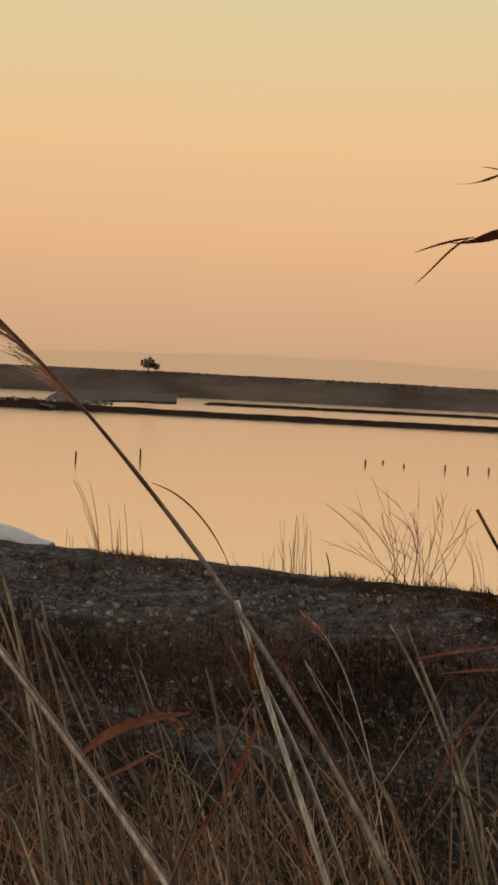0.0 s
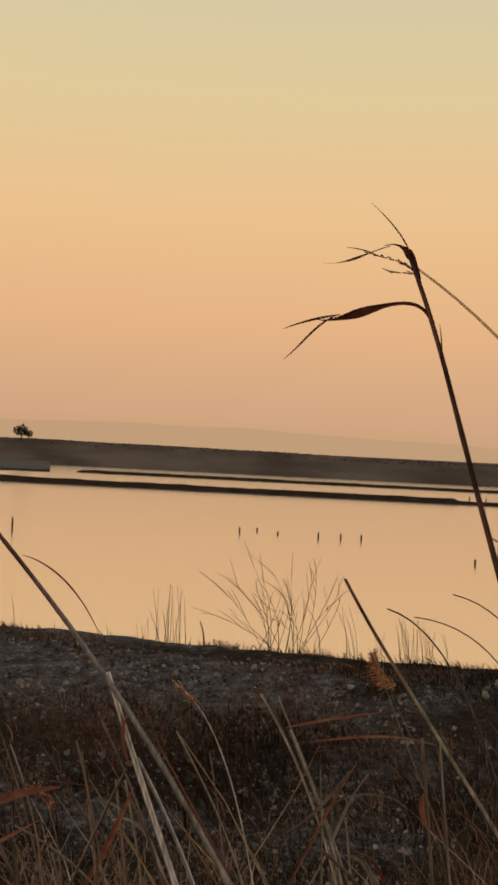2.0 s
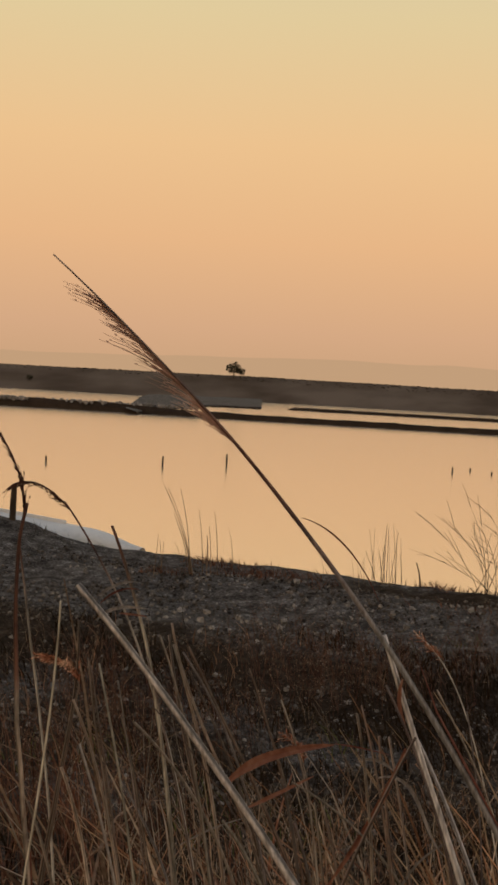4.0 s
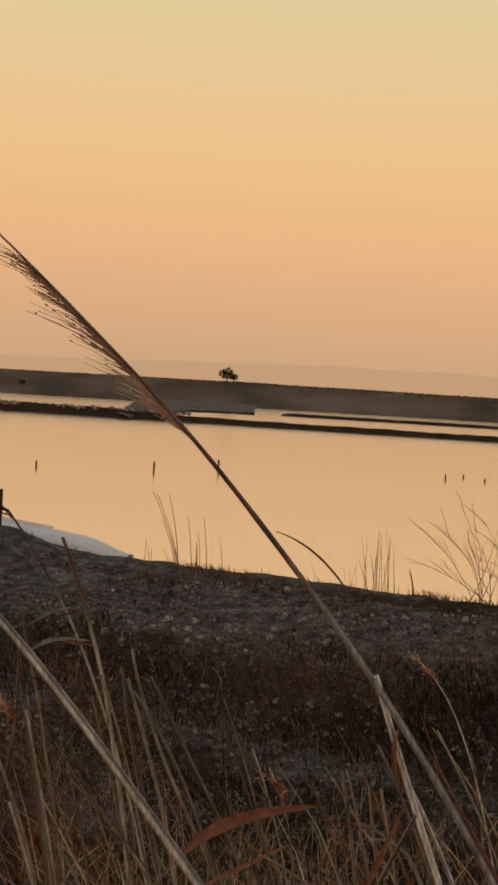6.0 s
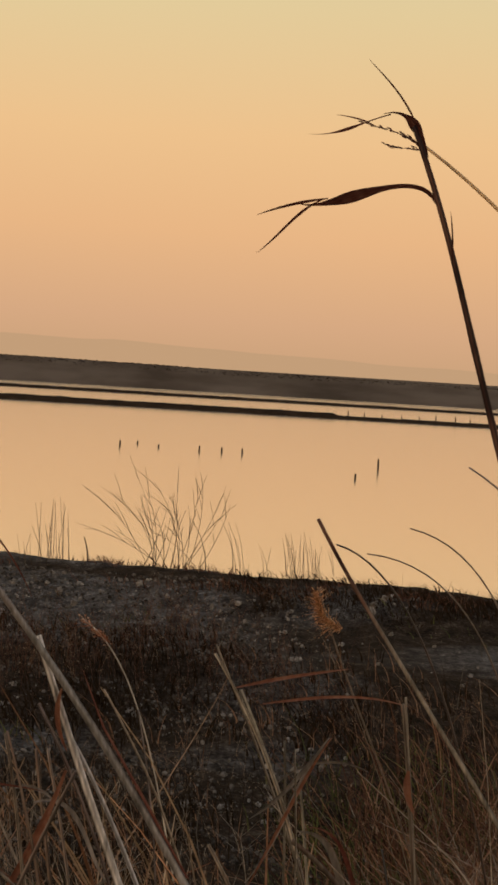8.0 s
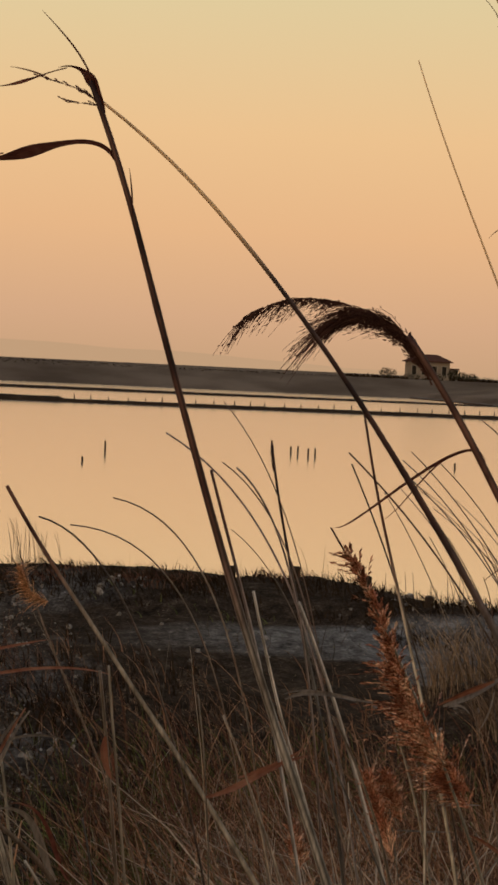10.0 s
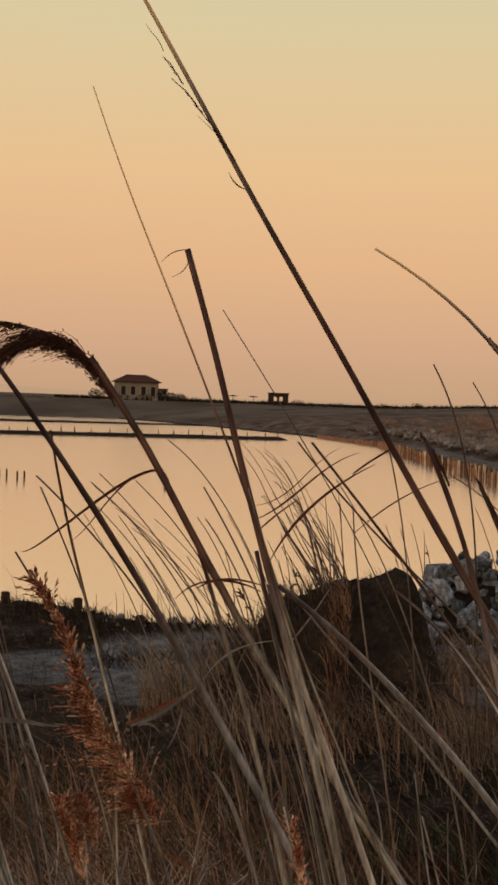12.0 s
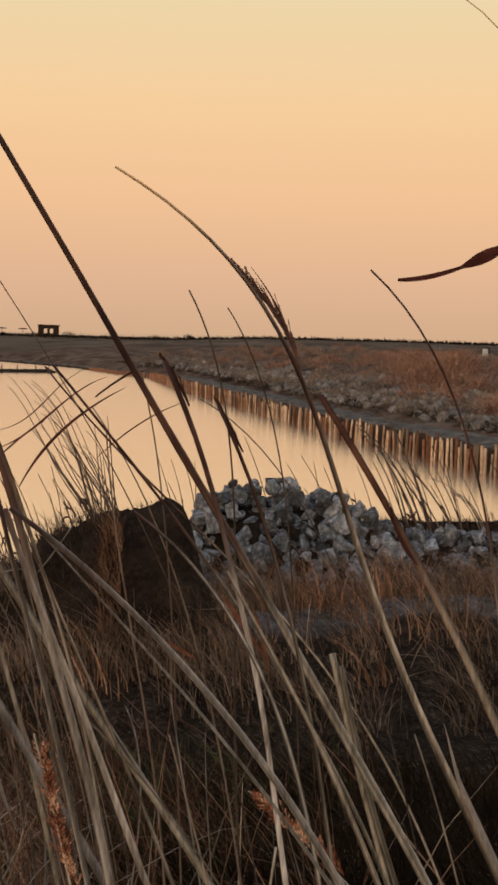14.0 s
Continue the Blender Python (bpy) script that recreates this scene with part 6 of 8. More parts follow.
stem = reed((1.541, 0.859, 2.159), (1.511, 0.764, 2.895), (1.385, 1.199, 3.353), (1.094, 1.401, 3.927), (0.806, 1.545, 4.461), w=0.0153, tip=0.28, dark=0.67)
plume(stem, (0.918, 1.481, 4.253), (0.890, 1.499, 4.299), (0.857, 1.518, 4.342), (0.835, 1.530, 4.393), mat=PLUME, n=12, length=0.07, spread=0.07, sag=0.2, spikes=0)
blade(stem, (0.927, 1.475, 4.225), (0.918, 1.481, 4.228), (0.913, 1.484, 4.235), (0.910, 1.486, 4.244), w=0.0022, mat=BLADE)
stem = reed((1.665, 0.911, 2.116), (1.725, 0.857, 2.549), (1.327, 1.313, 2.311), (2.033, 0.448, 3.672), (1.176, 1.621, 2.973), (1.445, 1.172, 3.741), (1.394, 1.328, 4.018), (1.149, 1.516, 4.183), w=0.0175, tip=0.20, dark=0.80)
plume(stem, (1.324, 1.359, 3.935), (1.315, 1.369, 3.987), (1.291, 1.393, 4.033), (1.262, 1.421, 4.068), mat=PLUME_LIGHT, n=300, length=0.075, spread=0.075, sag=0.06, spikes=1)
blade(stem, (1.314, 1.370, 3.980), (1.306, 1.378, 4.013), (1.293, 1.391, 4.041), (1.277, 1.406, 4.067), w=0.0028, mat=BLADE)
stem = reed((1.545, 0.822, 2.226), (1.526, 0.867, 2.664), (1.471, 0.884, 3.123), (1.409, 1.052, 3.551), (1.230, 1.240, 3.918), w=0.0159, tip=0.50, dark=0.89)
blade(stem, (1.300, 1.145, 3.732), (1.289, 1.159, 3.751), (1.282, 1.168, 3.774), (1.278, 1.171, 3.801), w=0.0044, mat=BLADE)
stem = reed((1.248, 1.117, 2.126), (1.271, 1.105, 2.625), (1.153, 1.188, 2.991), (1.200, 1.172, 3.538), (1.052, 1.299, 3.953), w=0.0078, tip=0.70, dark=0.89)
plume(stem, (1.073, 1.281, 3.905), (1.068, 1.286, 3.922), (1.060, 1.292, 3.938), (1.052, 1.299, 3.953), mat=PLUME, n=60, length=0.03, spread=0.06, sag=0.0)
stem = reed((1.244, 1.042, 2.132), (1.267, 1.027, 2.643), (1.147, 1.124, 2.946), (1.209, 1.086, 3.512), (1.063, 1.223, 3.909), w=0.0064, tip=0.70, dark=0.92)
plume(stem, (1.082, 1.205, 3.862), (1.076, 1.211, 3.878), (1.070, 1.216, 3.894), (1.063, 1.223, 3.909), mat=PLUME, n=50, length=0.03, spread=0.06, sag=0.0)
stem = reed((1.067, 1.202, 2.208), (1.044, 1.221, 2.627), (1.045, 1.213, 3.017), (0.955, 1.292, 3.444), (0.870, 1.347, 3.835), w=0.0097, tip=0.50, dark=0.96, brown=0.15)
stem = reed((1.127, 1.083, 2.229), (1.073, 1.130, 2.608), (1.125, 1.074, 3.078), (0.970, 1.223, 3.424), (0.854, 1.297, 3.808), w=0.0127, tip=0.50, dark=0.98, brown=0.15)
stem = reed((1.244, 0.704, 2.178), (1.206, 0.786, 2.744), (1.145, 0.719, 3.001), (1.076, 0.973, 3.578), (0.776, 1.169, 3.828), w=0.0117, tip=0.40, dark=0.98)
stem = reed((1.390, 0.717, 2.172), (1.343, 0.792, 2.601), (1.268, 0.779, 3.108), (1.105, 1.068, 3.466), (0.848, 1.241, 3.801), w=0.0085, tip=0.20, dark=0.99)
stem = reed((1.165, 0.780, 2.180), (1.125, 0.843, 2.529), (1.148, 0.768, 3.077), (1.075, 0.910, 3.409), (0.923, 1.052, 3.776), w=0.0127, tip=0.20, dark=1.40)
stem = reed((1.595, 1.200, 2.104), (1.557, 1.246, 2.432), (1.599, 1.192, 2.907), (1.488, 1.330, 3.191), (1.432, 1.390, 3.564), w=0.0104, tip=0.90, dark=1.40)
stem = reed((1.626, 1.162, 2.089), (1.581, 1.218, 2.449), (1.634, 1.147, 2.856), (1.488, 1.330, 3.183), (1.441, 1.381, 3.547), w=0.0089, tip=0.90, dark=1.40)
stem = reed((1.210, 0.969, 2.234), (1.273, 0.930, 2.736), (1.005, 1.129, 2.895), (1.221, 0.997, 3.560), (0.955, 1.223, 3.807), w=0.0088, tip=0.40, dark=0.98)
stem = reed((1.393, 0.970, 2.205), (1.368, 1.007, 2.603), (1.257, 1.060, 2.885), (1.192, 1.167, 3.314), (0.980, 1.331, 3.572), w=0.0048, tip=0.50, dark=1.40)
stem = reed((1.287, 1.195, 2.145), (1.272, 1.210, 2.500), (1.247, 1.228, 2.829), (1.190, 1.285, 3.191), (1.116, 1.350, 3.523), w=0.0051, tip=0.50, dark=1.40)
stem = reed((1.605, 1.089, 2.081), (1.591, 1.112, 2.458), (1.574, 1.125, 2.745), (1.544, 1.176, 3.152), (1.467, 1.273, 3.476), w=0.0058, tip=0.50, dark=1.40)
stem = reed((1.232, 1.382, 2.105), (1.236, 1.377, 2.417), (1.245, 1.368, 2.727), (1.256, 1.358, 3.049), (1.280, 1.333, 3.354), w=0.0054, tip=0.70, dark=1.40)
stem = reed((1.565, 1.073, 2.096), (1.512, 1.146, 2.518), (1.505, 1.076, 3.196), (1.332, 1.326, 3.551), (1.063, 1.517, 3.941), w=0.0061, tip=0.50, dark=0.87)
blade(stem, (1.010, 1.553, 3.828), (1.025, 1.544, 3.845), (1.039, 1.534, 3.861), (1.056, 1.522, 3.874), w=0.0027, mat=BLADE)
blade(stem, (1.010, 1.554, 3.862), (1.050, 1.527, 3.869), (1.062, 1.519, 3.921), (1.096, 1.494, 3.938), w=0.0017, mat=BLADE)
blade(stem, (1.106, 1.486, 3.830), (1.132, 1.466, 3.863), (1.165, 1.440, 3.894), (1.199, 1.409, 3.906), w=0.0020, mat=BLADE)
stem = reed((1.687, 1.197, 2.153), (1.705, 1.203, 2.878), (1.536, 1.308, 2.658), (1.621, 1.294, 3.695), (1.332, 1.559, 3.897), w=0.0038, tip=0.50, dark=-0.20)
stem = reed((1.138, 1.461, 3.935), (1.129, 1.468, 3.928), (1.121, 1.475, 3.921), (1.112, 1.481, 3.913), (1.104, 1.487, 3.904), w=0.0027, tip=0.80, dark=0.00)
stem = reed((1.528, 1.025, 2.106), (1.618, 0.934, 2.816), (1.314, 1.257, 2.785), (1.580, 0.984, 3.745), (1.341, 1.267, 4.065), w=0.0048, tip=0.50, dark=0.82)
stem = reed((2.250, 2.346, 1.854), (2.329, 2.279, 2.549), (2.073, 2.498, 2.761), (2.307, 2.299, 3.619), (2.106, 2.476, 4.084), w=0.0064, tip=0.60, dark=-0.20)
stem = reed((2.360, 2.234, 1.806), (2.419, 2.183, 2.519), (2.208, 2.371, 2.712), (2.395, 2.207, 3.596), (2.172, 2.417, 4.047), w=0.0051, tip=0.60, dark=-0.20)
stem = reed((0.947, 0.614, 2.202), (0.950, 0.613, 2.676), (0.924, 0.645, 3.117), (0.935, 0.639, 3.611), (0.887, 0.712, 4.065), w=0.0092, tip=0.50, dark=0.88)
blade(stem, (0.827, 0.791, 4.021), (0.850, 0.764, 4.021), (0.872, 0.734, 4.045), (0.888, 0.710, 4.064), w=0.0125, mat=RED_DARK, lift=0.5, twist=2.2)
stem = reed((1.333, 0.756, 2.241), (1.391, 0.700, 3.216), (1.180, 0.931, 2.569), (1.381, 0.717, 4.073), (1.163, 1.012, 4.309), w=0.0039, tip=0.30, dark=0.75)
stem = reed((1.167, 1.907, 2.025), (1.082, 1.934, 2.566), (1.073, 1.948, 3.005), (0.690, 2.124, 3.385), (0.450, 2.164, 3.797), w=0.0124, tip=0.50, dark=0.93)
stem = reed((1.208, 2.837, 1.781), (1.189, 2.853, 2.784), (1.087, 2.849, 1.958), (1.091, 2.884, 3.560), (0.684, 2.983, 3.652), w=0.0071, tip=0.60, dark=-0.20)
stem = reed((1.308, 2.784, 1.751), (1.400, 2.779, 2.571), (0.981, 2.846, 2.236), (1.311, 2.814, 3.614), (0.748, 2.968, 3.637), w=0.0059, tip=0.60, dark=-0.20)
stem = reed((1.307, 2.779, 1.790), (1.368, 2.775, 2.675), (1.057, 2.833, 2.166), (1.314, 2.799, 3.615), (0.832, 2.945, 3.697), w=0.0059, tip=0.60, dark=-0.20)
stem = reed((1.284, 2.335, 1.952), (1.306, 2.348, 2.559), (1.108, 2.367, 2.765), (1.241, 2.386, 3.610), (0.809, 2.534, 3.860), w=0.0061, tip=0.60, dark=-0.20)
stem = reed((1.248, 2.461, 1.921), (1.304, 2.445, 2.758), (1.069, 2.524, 2.313), (1.238, 2.475, 3.572), (0.968, 2.583, 3.795), w=0.0064, tip=0.60, dark=-0.20)
stem = reed((1.288, 2.552, 1.902), (1.214, 2.586, 2.370), (1.362, 2.517, 2.913), (1.132, 2.624, 3.349), (1.066, 2.651, 3.838), w=0.0088, tip=0.60, dark=0.88)
plume(stem, (1.073, 2.649, 3.780), (1.068, 2.651, 3.799), (1.065, 2.652, 3.818), (1.066, 2.651, 3.838), mat=PLUME, n=30, length=0.03, spread=0.05, sag=0.0)
stem = reed((1.362, 2.162, 1.919), (1.306, 2.195, 2.415), (1.399, 2.138, 2.968), (1.174, 2.270, 3.420), (1.092, 2.310, 3.925), w=0.0088, tip=0.50, dark=0.86)
stem = reed((0.965, 1.937, 2.047), (0.929, 1.954, 2.496), (0.954, 1.938, 2.964), (0.846, 1.988, 3.405), (0.719, 2.036, 3.836), w=0.0073, tip=0.60, dark=0.92)
stem = reed((1.411, 2.501, 1.814), (1.413, 2.506, 2.605), (1.276, 2.546, 2.290), (1.331, 2.544, 3.416), (1.000, 2.678, 3.665), w=0.0044, tip=0.60, dark=-0.20)
stem = reed((1.650, 1.984, 1.923), (1.631, 2.014, 2.400), (1.518, 2.027, 3.010), (1.430, 2.139, 3.484), (1.073, 2.319, 3.846), w=0.0059, tip=0.60, dark=-0.20)
stem = reed((1.443, 2.235, 1.877), (1.425, 2.249, 2.373), (1.387, 2.256, 2.872), (1.318, 2.308, 3.365), (1.122, 2.406, 3.820), w=0.0051, tip=0.60, dark=-0.20)
stem = reed((0.690, 2.369, 1.911), (0.660, 2.379, 2.322), (0.635, 2.372, 2.694), (0.571, 2.400, 3.114), (0.398, 2.427, 3.472), w=0.0121, tip=0.60, dark=1.40)
blade(stem, (0.561, 2.447, 3.386), (0.501, 2.460, 3.305), (0.496, 2.461, 3.200), (0.432, 2.472, 3.120), w=0.0076, mat=STRAW)
blade(stem, (0.616, 2.382, 3.347), (0.564, 2.396, 3.373), (0.490, 2.412, 3.356), (0.458, 2.417, 3.302), w=0.0056, mat=STRAW)
blade(stem, (0.604, 2.385, 3.112), (0.571, 2.393, 3.152), (0.581, 2.392, 3.246), (0.503, 2.408, 3.235), w=0.0159, mat=STRAW)
blade(stem, (0.621, 2.381, 3.112), (0.594, 2.387, 3.154), (0.595, 2.388, 3.248), (0.525, 2.404, 3.244), w=0.0093, mat=BLADE)
blade(stem, (0.389, 2.429, 3.475), (0.450, 2.420, 3.493), (0.511, 2.407, 3.507), (0.573, 2.393, 3.519), w=0.0065, mat=RED_BLADE)
blade(stem, (0.435, 2.421, 3.450), (0.514, 2.408, 3.465), (0.597, 2.389, 3.484), (0.675, 2.366, 3.463), w=0.0056, mat=RED_BLADE)
stem = reed((0.835, 2.526, 1.836), (0.814, 2.533, 2.239), (0.835, 2.526, 2.625), (0.768, 2.547, 3.038), (0.728, 2.559, 3.431), w=0.0102, tip=0.50, dark=1.40)
blade(stem, (0.740, 2.555, 3.270), (0.743, 2.554, 3.252), (0.747, 2.553, 3.235), (0.752, 2.552, 3.218), w=0.0071, mat=RED_BLADE)
stem = reed((0.533, 2.505, 1.872), (0.536, 2.504, 2.233), (0.512, 2.508, 2.631), (0.523, 2.506, 2.985), (0.497, 2.512, 3.360), w=0.0068, tip=0.60, dark=1.40)
stem = reed((0.624, 2.485, 1.872), (0.618, 2.486, 2.227), (0.597, 2.490, 2.574), (0.583, 2.494, 2.929), (0.528, 2.505, 3.281), w=0.0088, tip=0.60, dark=1.40)
stem = reed((1.268, 2.461, 1.873), (1.229, 2.478, 2.248), (1.216, 2.481, 2.616), (1.105, 2.529, 2.977), (0.965, 2.584, 3.321), w=0.0096, tip=0.40, dark=1.40)
stem = reed((1.344, 2.176, 1.909), (1.336, 2.184, 2.415), (1.238, 2.224, 2.736), (1.166, 2.279, 3.191), (1.006, 2.350, 3.581), w=0.0107, tip=0.50, dark=1.40)
stem = reed((1.173, 2.049, 1.976), (1.121, 2.074, 2.393), (1.160, 2.053, 2.843), (0.940, 2.165, 3.215), (0.858, 2.197, 3.630), w=0.0098, tip=0.50, dark=1.40)
stem = reed((1.301, 1.784, 2.072), (1.266, 1.812, 2.602), (1.236, 1.807, 2.907), (1.118, 1.914, 3.397), (0.901, 2.011, 3.756), w=0.0074, tip=0.40, dark=0.95)
plume(stem, (1.097, 1.908, 3.380), (0.998, 1.966, 3.481), (0.994, 1.966, 3.643), (0.901, 2.011, 3.754), mat=RUST_PLUME, n=340, length=0.055, spread=0.45, sag=0.25, spikes=9)
plume(stem, (1.108, 1.925, 3.348), (1.058, 1.955, 3.418), (1.012, 1.979, 3.495), (0.986, 1.992, 3.581), mat=RUST_PLUME, n=420, length=0.085, spread=0.9, sag=0.45, spikes=10)
blade(stem, (0.792, 2.057, 3.375), (0.824, 2.044, 3.387), (0.854, 2.032, 3.403), (0.881, 2.020, 3.425), w=0.0066, mat=RED_BLADE)
blade(stem, (0.847, 2.034, 3.504), (0.880, 2.021, 3.519), (0.913, 2.005, 3.509), (0.946, 1.990, 3.499), w=0.0033, mat=STRAW)
stem = reed((1.347, 2.068, 1.975), (1.318, 2.086, 2.316), (1.262, 2.106, 2.696), (1.182, 2.154, 3.023), (1.025, 2.229, 3.334), w=0.0084, tip=0.40, dark=1.40)
plume(stem, (1.029, 2.004, 3.250), (1.018, 2.010, 3.293), (1.003, 2.017, 3.335), (0.987, 2.025, 3.377), mat=RUST_PLUME, n=220, length=0.05, spread=0.4, sag=0.1)
blade(stem, (1.120, 1.835, 3.582), (1.139, 1.823, 3.623), (1.168, 1.803, 3.641), (1.205, 1.777, 3.644), w=0.0032, mat=STRAW)
blade(stem, (1.218, 1.767, 3.637), (1.237, 1.754, 3.664), (1.252, 1.742, 3.695), (1.266, 1.731, 3.725), w=0.0024, mat=STRAW)
stem = reed((1.291, 2.258, 2.245), (1.236, 2.288, 2.707), (1.15, 2.335, 3.275), w=0.0050, tip=0.50, dark=1.40, brown=0.4)
plume(stem, (1.182, 2.318, 3.169), (1.174, 2.323, 3.2), (1.164, 2.328, 3.235), (1.15, 2.335, 3.275), mat=RUST_PLUME, n=260, length=0.05, spread=0.55, sag=0.3, spikes=6)
stem = reed((1.317, 2.242, 2.267), (1.262, 2.274, 2.728), (1.179, 2.32, 3.271), w=0.0050, tip=0.50, dark=1.40, brown=0.4)
plume(stem, (1.208, 2.305, 3.19), (1.198, 2.31, 3.215), (1.19, 2.314, 3.246), (1.179, 2.32, 3.271), mat=RUST_PLUME, n=240, length=0.05, spread=0.55, sag=0.3, spikes=6)
stem = reed((1.16, 2.33, 2.159), (1.104, 2.357, 2.623), (1.034, 2.39, 3.158), w=0.0050, tip=0.50, dark=1.40, brown=0.4)
plume(stem, (1.049, 2.383, 3.087), (1.047, 2.384, 3.107), (1.042, 2.386, 3.132), (1.034, 2.39, 3.158), mat=RUST_PLUME, n=160, length=0.05, spread=0.55, sag=0.3, spikes=6)
stem = reed((1.263, 1.496, 2.060), (1.242, 1.513, 2.435), (1.239, 1.511, 2.727), (1.183, 1.555, 3.128), (1.108, 1.608, 3.463), w=0.0058, tip=0.50, dark=1.40)
plume(stem, (1.158, 1.572, 3.260), (1.137, 1.587, 3.321), (1.127, 1.595, 3.386), (1.117, 1.602, 3.451), mat=RUST_PLUME, n=260, length=0.04, spread=0.3, sag=0.05)
stem = reed((1.673, 0.761, 2.164), (1.628, 0.817, 2.528), (1.514, 0.917, 2.893), (1.390, 1.078, 3.224), (1.184, 1.287, 3.459), w=0.0051, tip=0.50, dark=1.40)
plume(stem, (1.263, 1.205, 3.364), (1.240, 1.230, 3.400), (1.213, 1.258, 3.431), (1.184, 1.287, 3.459), mat=RUST_PLUME, n=170, length=0.03, spread=0.3, sag=0.1)
stem = reed((1.094, 2.979, 1.792), (1.000, 3.005, 2.195), (1.124, 2.965, 2.771), (0.811, 3.060, 3.102), (0.675, 3.088, 3.540), w=0.0074, tip=0.50, dark=-0.20)
plume(stem, (0.732, 3.075, 3.455), (0.693, 3.084, 3.459), (0.665, 3.090, 3.502), (0.675, 3.088, 3.540), mat=BACKLIT_PLUME, n=320, length=0.042, spread=1.1, sag=0.4, spikes=5)
stem = reed((0.689, 4.283, 1.440), (0.694, 4.288, 2.250), (0.533, 4.285, 1.829), (0.575, 4.299, 3.022), (0.224, 4.322, 3.217), w=0.0070, tip=0.50, dark=1.40)
plume(stem, (0.324, 4.315, 3.138), (0.290, 4.318, 3.164), (0.256, 4.320, 3.192), (0.224, 4.322, 3.221), mat=RUST_PLUME, n=80, length=0.05, spread=0.5, sag=0.2)
stem = reed((0.018, 3.230, 1.770), (0.095, 3.235, 2.590), (-0.197, 3.219, 1.693), (0.061, 3.234, 3.043), (-0.161, 3.224, 3.141), w=0.0064, tip=0.50, dark=1.40, brown=0.62)
plume(stem, (-0.103, 3.227, 3.067), (-0.106, 3.227, 3.104), (-0.128, 3.226, 3.127), (-0.161, 3.224, 3.141), mat=RUST_PLUME, n=80, length=0.04, spread=0.5, sag=0.2)
stem = reed((1.920, 1.860, 2.009), (1.859, 1.921, 2.544), (1.908, 1.839, 3.187), (1.661, 2.079, 3.683), (1.397, 2.251, 4.150), w=0.0041, tip=0.50, dark=-0.20)
stem = reed((1.779, 1.986, 1.940), (1.774, 2.006, 2.828), (1.667, 2.031, 2.446), (1.615, 2.121, 3.683), (1.320, 2.299, 3.912), w=0.0041, tip=0.50, dark=-0.20)
stem = reed((1.595, 1.870, 1.933), (1.579, 1.886, 2.408), (1.526, 1.906, 2.928), (1.497, 1.947, 3.425), (1.272, 2.094, 3.842), w=0.0056, tip=0.50, dark=-0.20)
stem = reed((1.954, 1.270, 2.064), (1.916, 1.315, 2.266), (1.819, 1.360, 3.569), (1.564, 1.629, 3.486), (1.281, 1.845, 3.929), w=0.0059, tip=0.50, dark=0.83)
stem = reed((1.634, 1.994, 1.967), (1.640, 2.002, 2.531), (1.476, 2.065, 2.847), (1.501, 2.088, 3.529), (1.156, 2.276, 3.838), w=0.0049, tip=0.50, dark=-0.20)
stem = reed((1.670, 1.969, 1.968), (1.655, 1.990, 2.510), (1.547, 2.020, 2.890), (1.497, 2.089, 3.516), (1.168, 2.269, 3.853), w=0.0049, tip=0.50, dark=-0.20)
stem = reed((1.331, 2.540, 1.901), (1.362, 2.533, 2.573), (1.177, 2.592, 2.690), (1.288, 2.564, 3.552), (0.973, 2.683, 3.916), w=0.0044, tip=0.50, dark=-0.20)
stem = reed((1.341, 2.531, 1.879), (1.379, 2.525, 2.683), (1.164, 2.587, 2.365), (1.329, 2.548, 3.559), (0.976, 2.682, 3.797), w=0.0055, tip=0.50, dark=-0.20)
stem = reed((1.716, 2.009, 1.983), (1.649, 2.064, 2.438), (1.797, 1.942, 2.902), (1.621, 2.088, 3.353), (1.598, 2.106, 3.805), w=0.0061, tip=0.50, dark=-0.20)
stem = reed((1.747, 1.978, 1.974), (1.772, 1.958, 2.495), (1.677, 2.037, 2.898), (1.735, 1.990, 3.453), (1.644, 2.068, 3.914), w=0.0061, tip=0.50, dark=-0.20)
blade(stem, (1.109, 1.842, 3.716), (1.136, 1.825, 3.737), (1.164, 1.806, 3.732), (1.193, 1.786, 3.721), w=0.0040, mat=BLADE)
blade(stem, (1.253, 1.866, 3.749), (1.279, 1.847, 3.816), (1.324, 1.814, 3.866), (1.374, 1.773, 3.900), w=0.0051, mat=BLADE)
blade(stem, (1.230, 1.882, 3.808), (1.279, 1.847, 3.832), (1.306, 1.828, 3.896), (1.354, 1.789, 3.916), w=0.0034, mat=BLADE)
stem = reed((-0.299, 2.212, 2.048), (-0.315, 2.209, 2.428), (-0.332, 2.203, 2.776), (-0.403, 2.190, 3.164), (-0.469, 2.175, 3.522), w=0.0076, tip=0.50, dark=1.40, brown=0.62)
stem = reed((-0.134, 2.232, 2.050), (-0.157, 2.230, 2.428), (-0.182, 2.221, 2.812), (-0.266, 2.215, 3.173), (-0.371, 2.195, 3.541), w=0.0076, tip=0.50, dark=1.40, brown=0.62)
stem = reed((-0.252, 2.019, 2.125), (-0.240, 2.024, 2.517), (-0.356, 1.991, 2.759), (-0.313, 2.007, 3.197), (-0.456, 1.972, 3.510), w=0.0092, tip=0.50, dark=1.40, brown=0.62)
stem = reed((0.531, 2.578, 1.950), (0.486, 2.588, 2.290), (0.470, 2.577, 2.761), (0.388, 2.603, 3.086), (0.181, 2.621, 3.421), w=0.0081, tip=0.50, dark=1.40)
stem = reed((0.384, 2.800, 1.872), (0.393, 2.799, 2.250), (0.322, 2.806, 2.591), (0.349, 2.805, 2.977), (0.264, 2.814, 3.333), w=0.0077, tip=0.50, dark=1.40, brown=0.62)
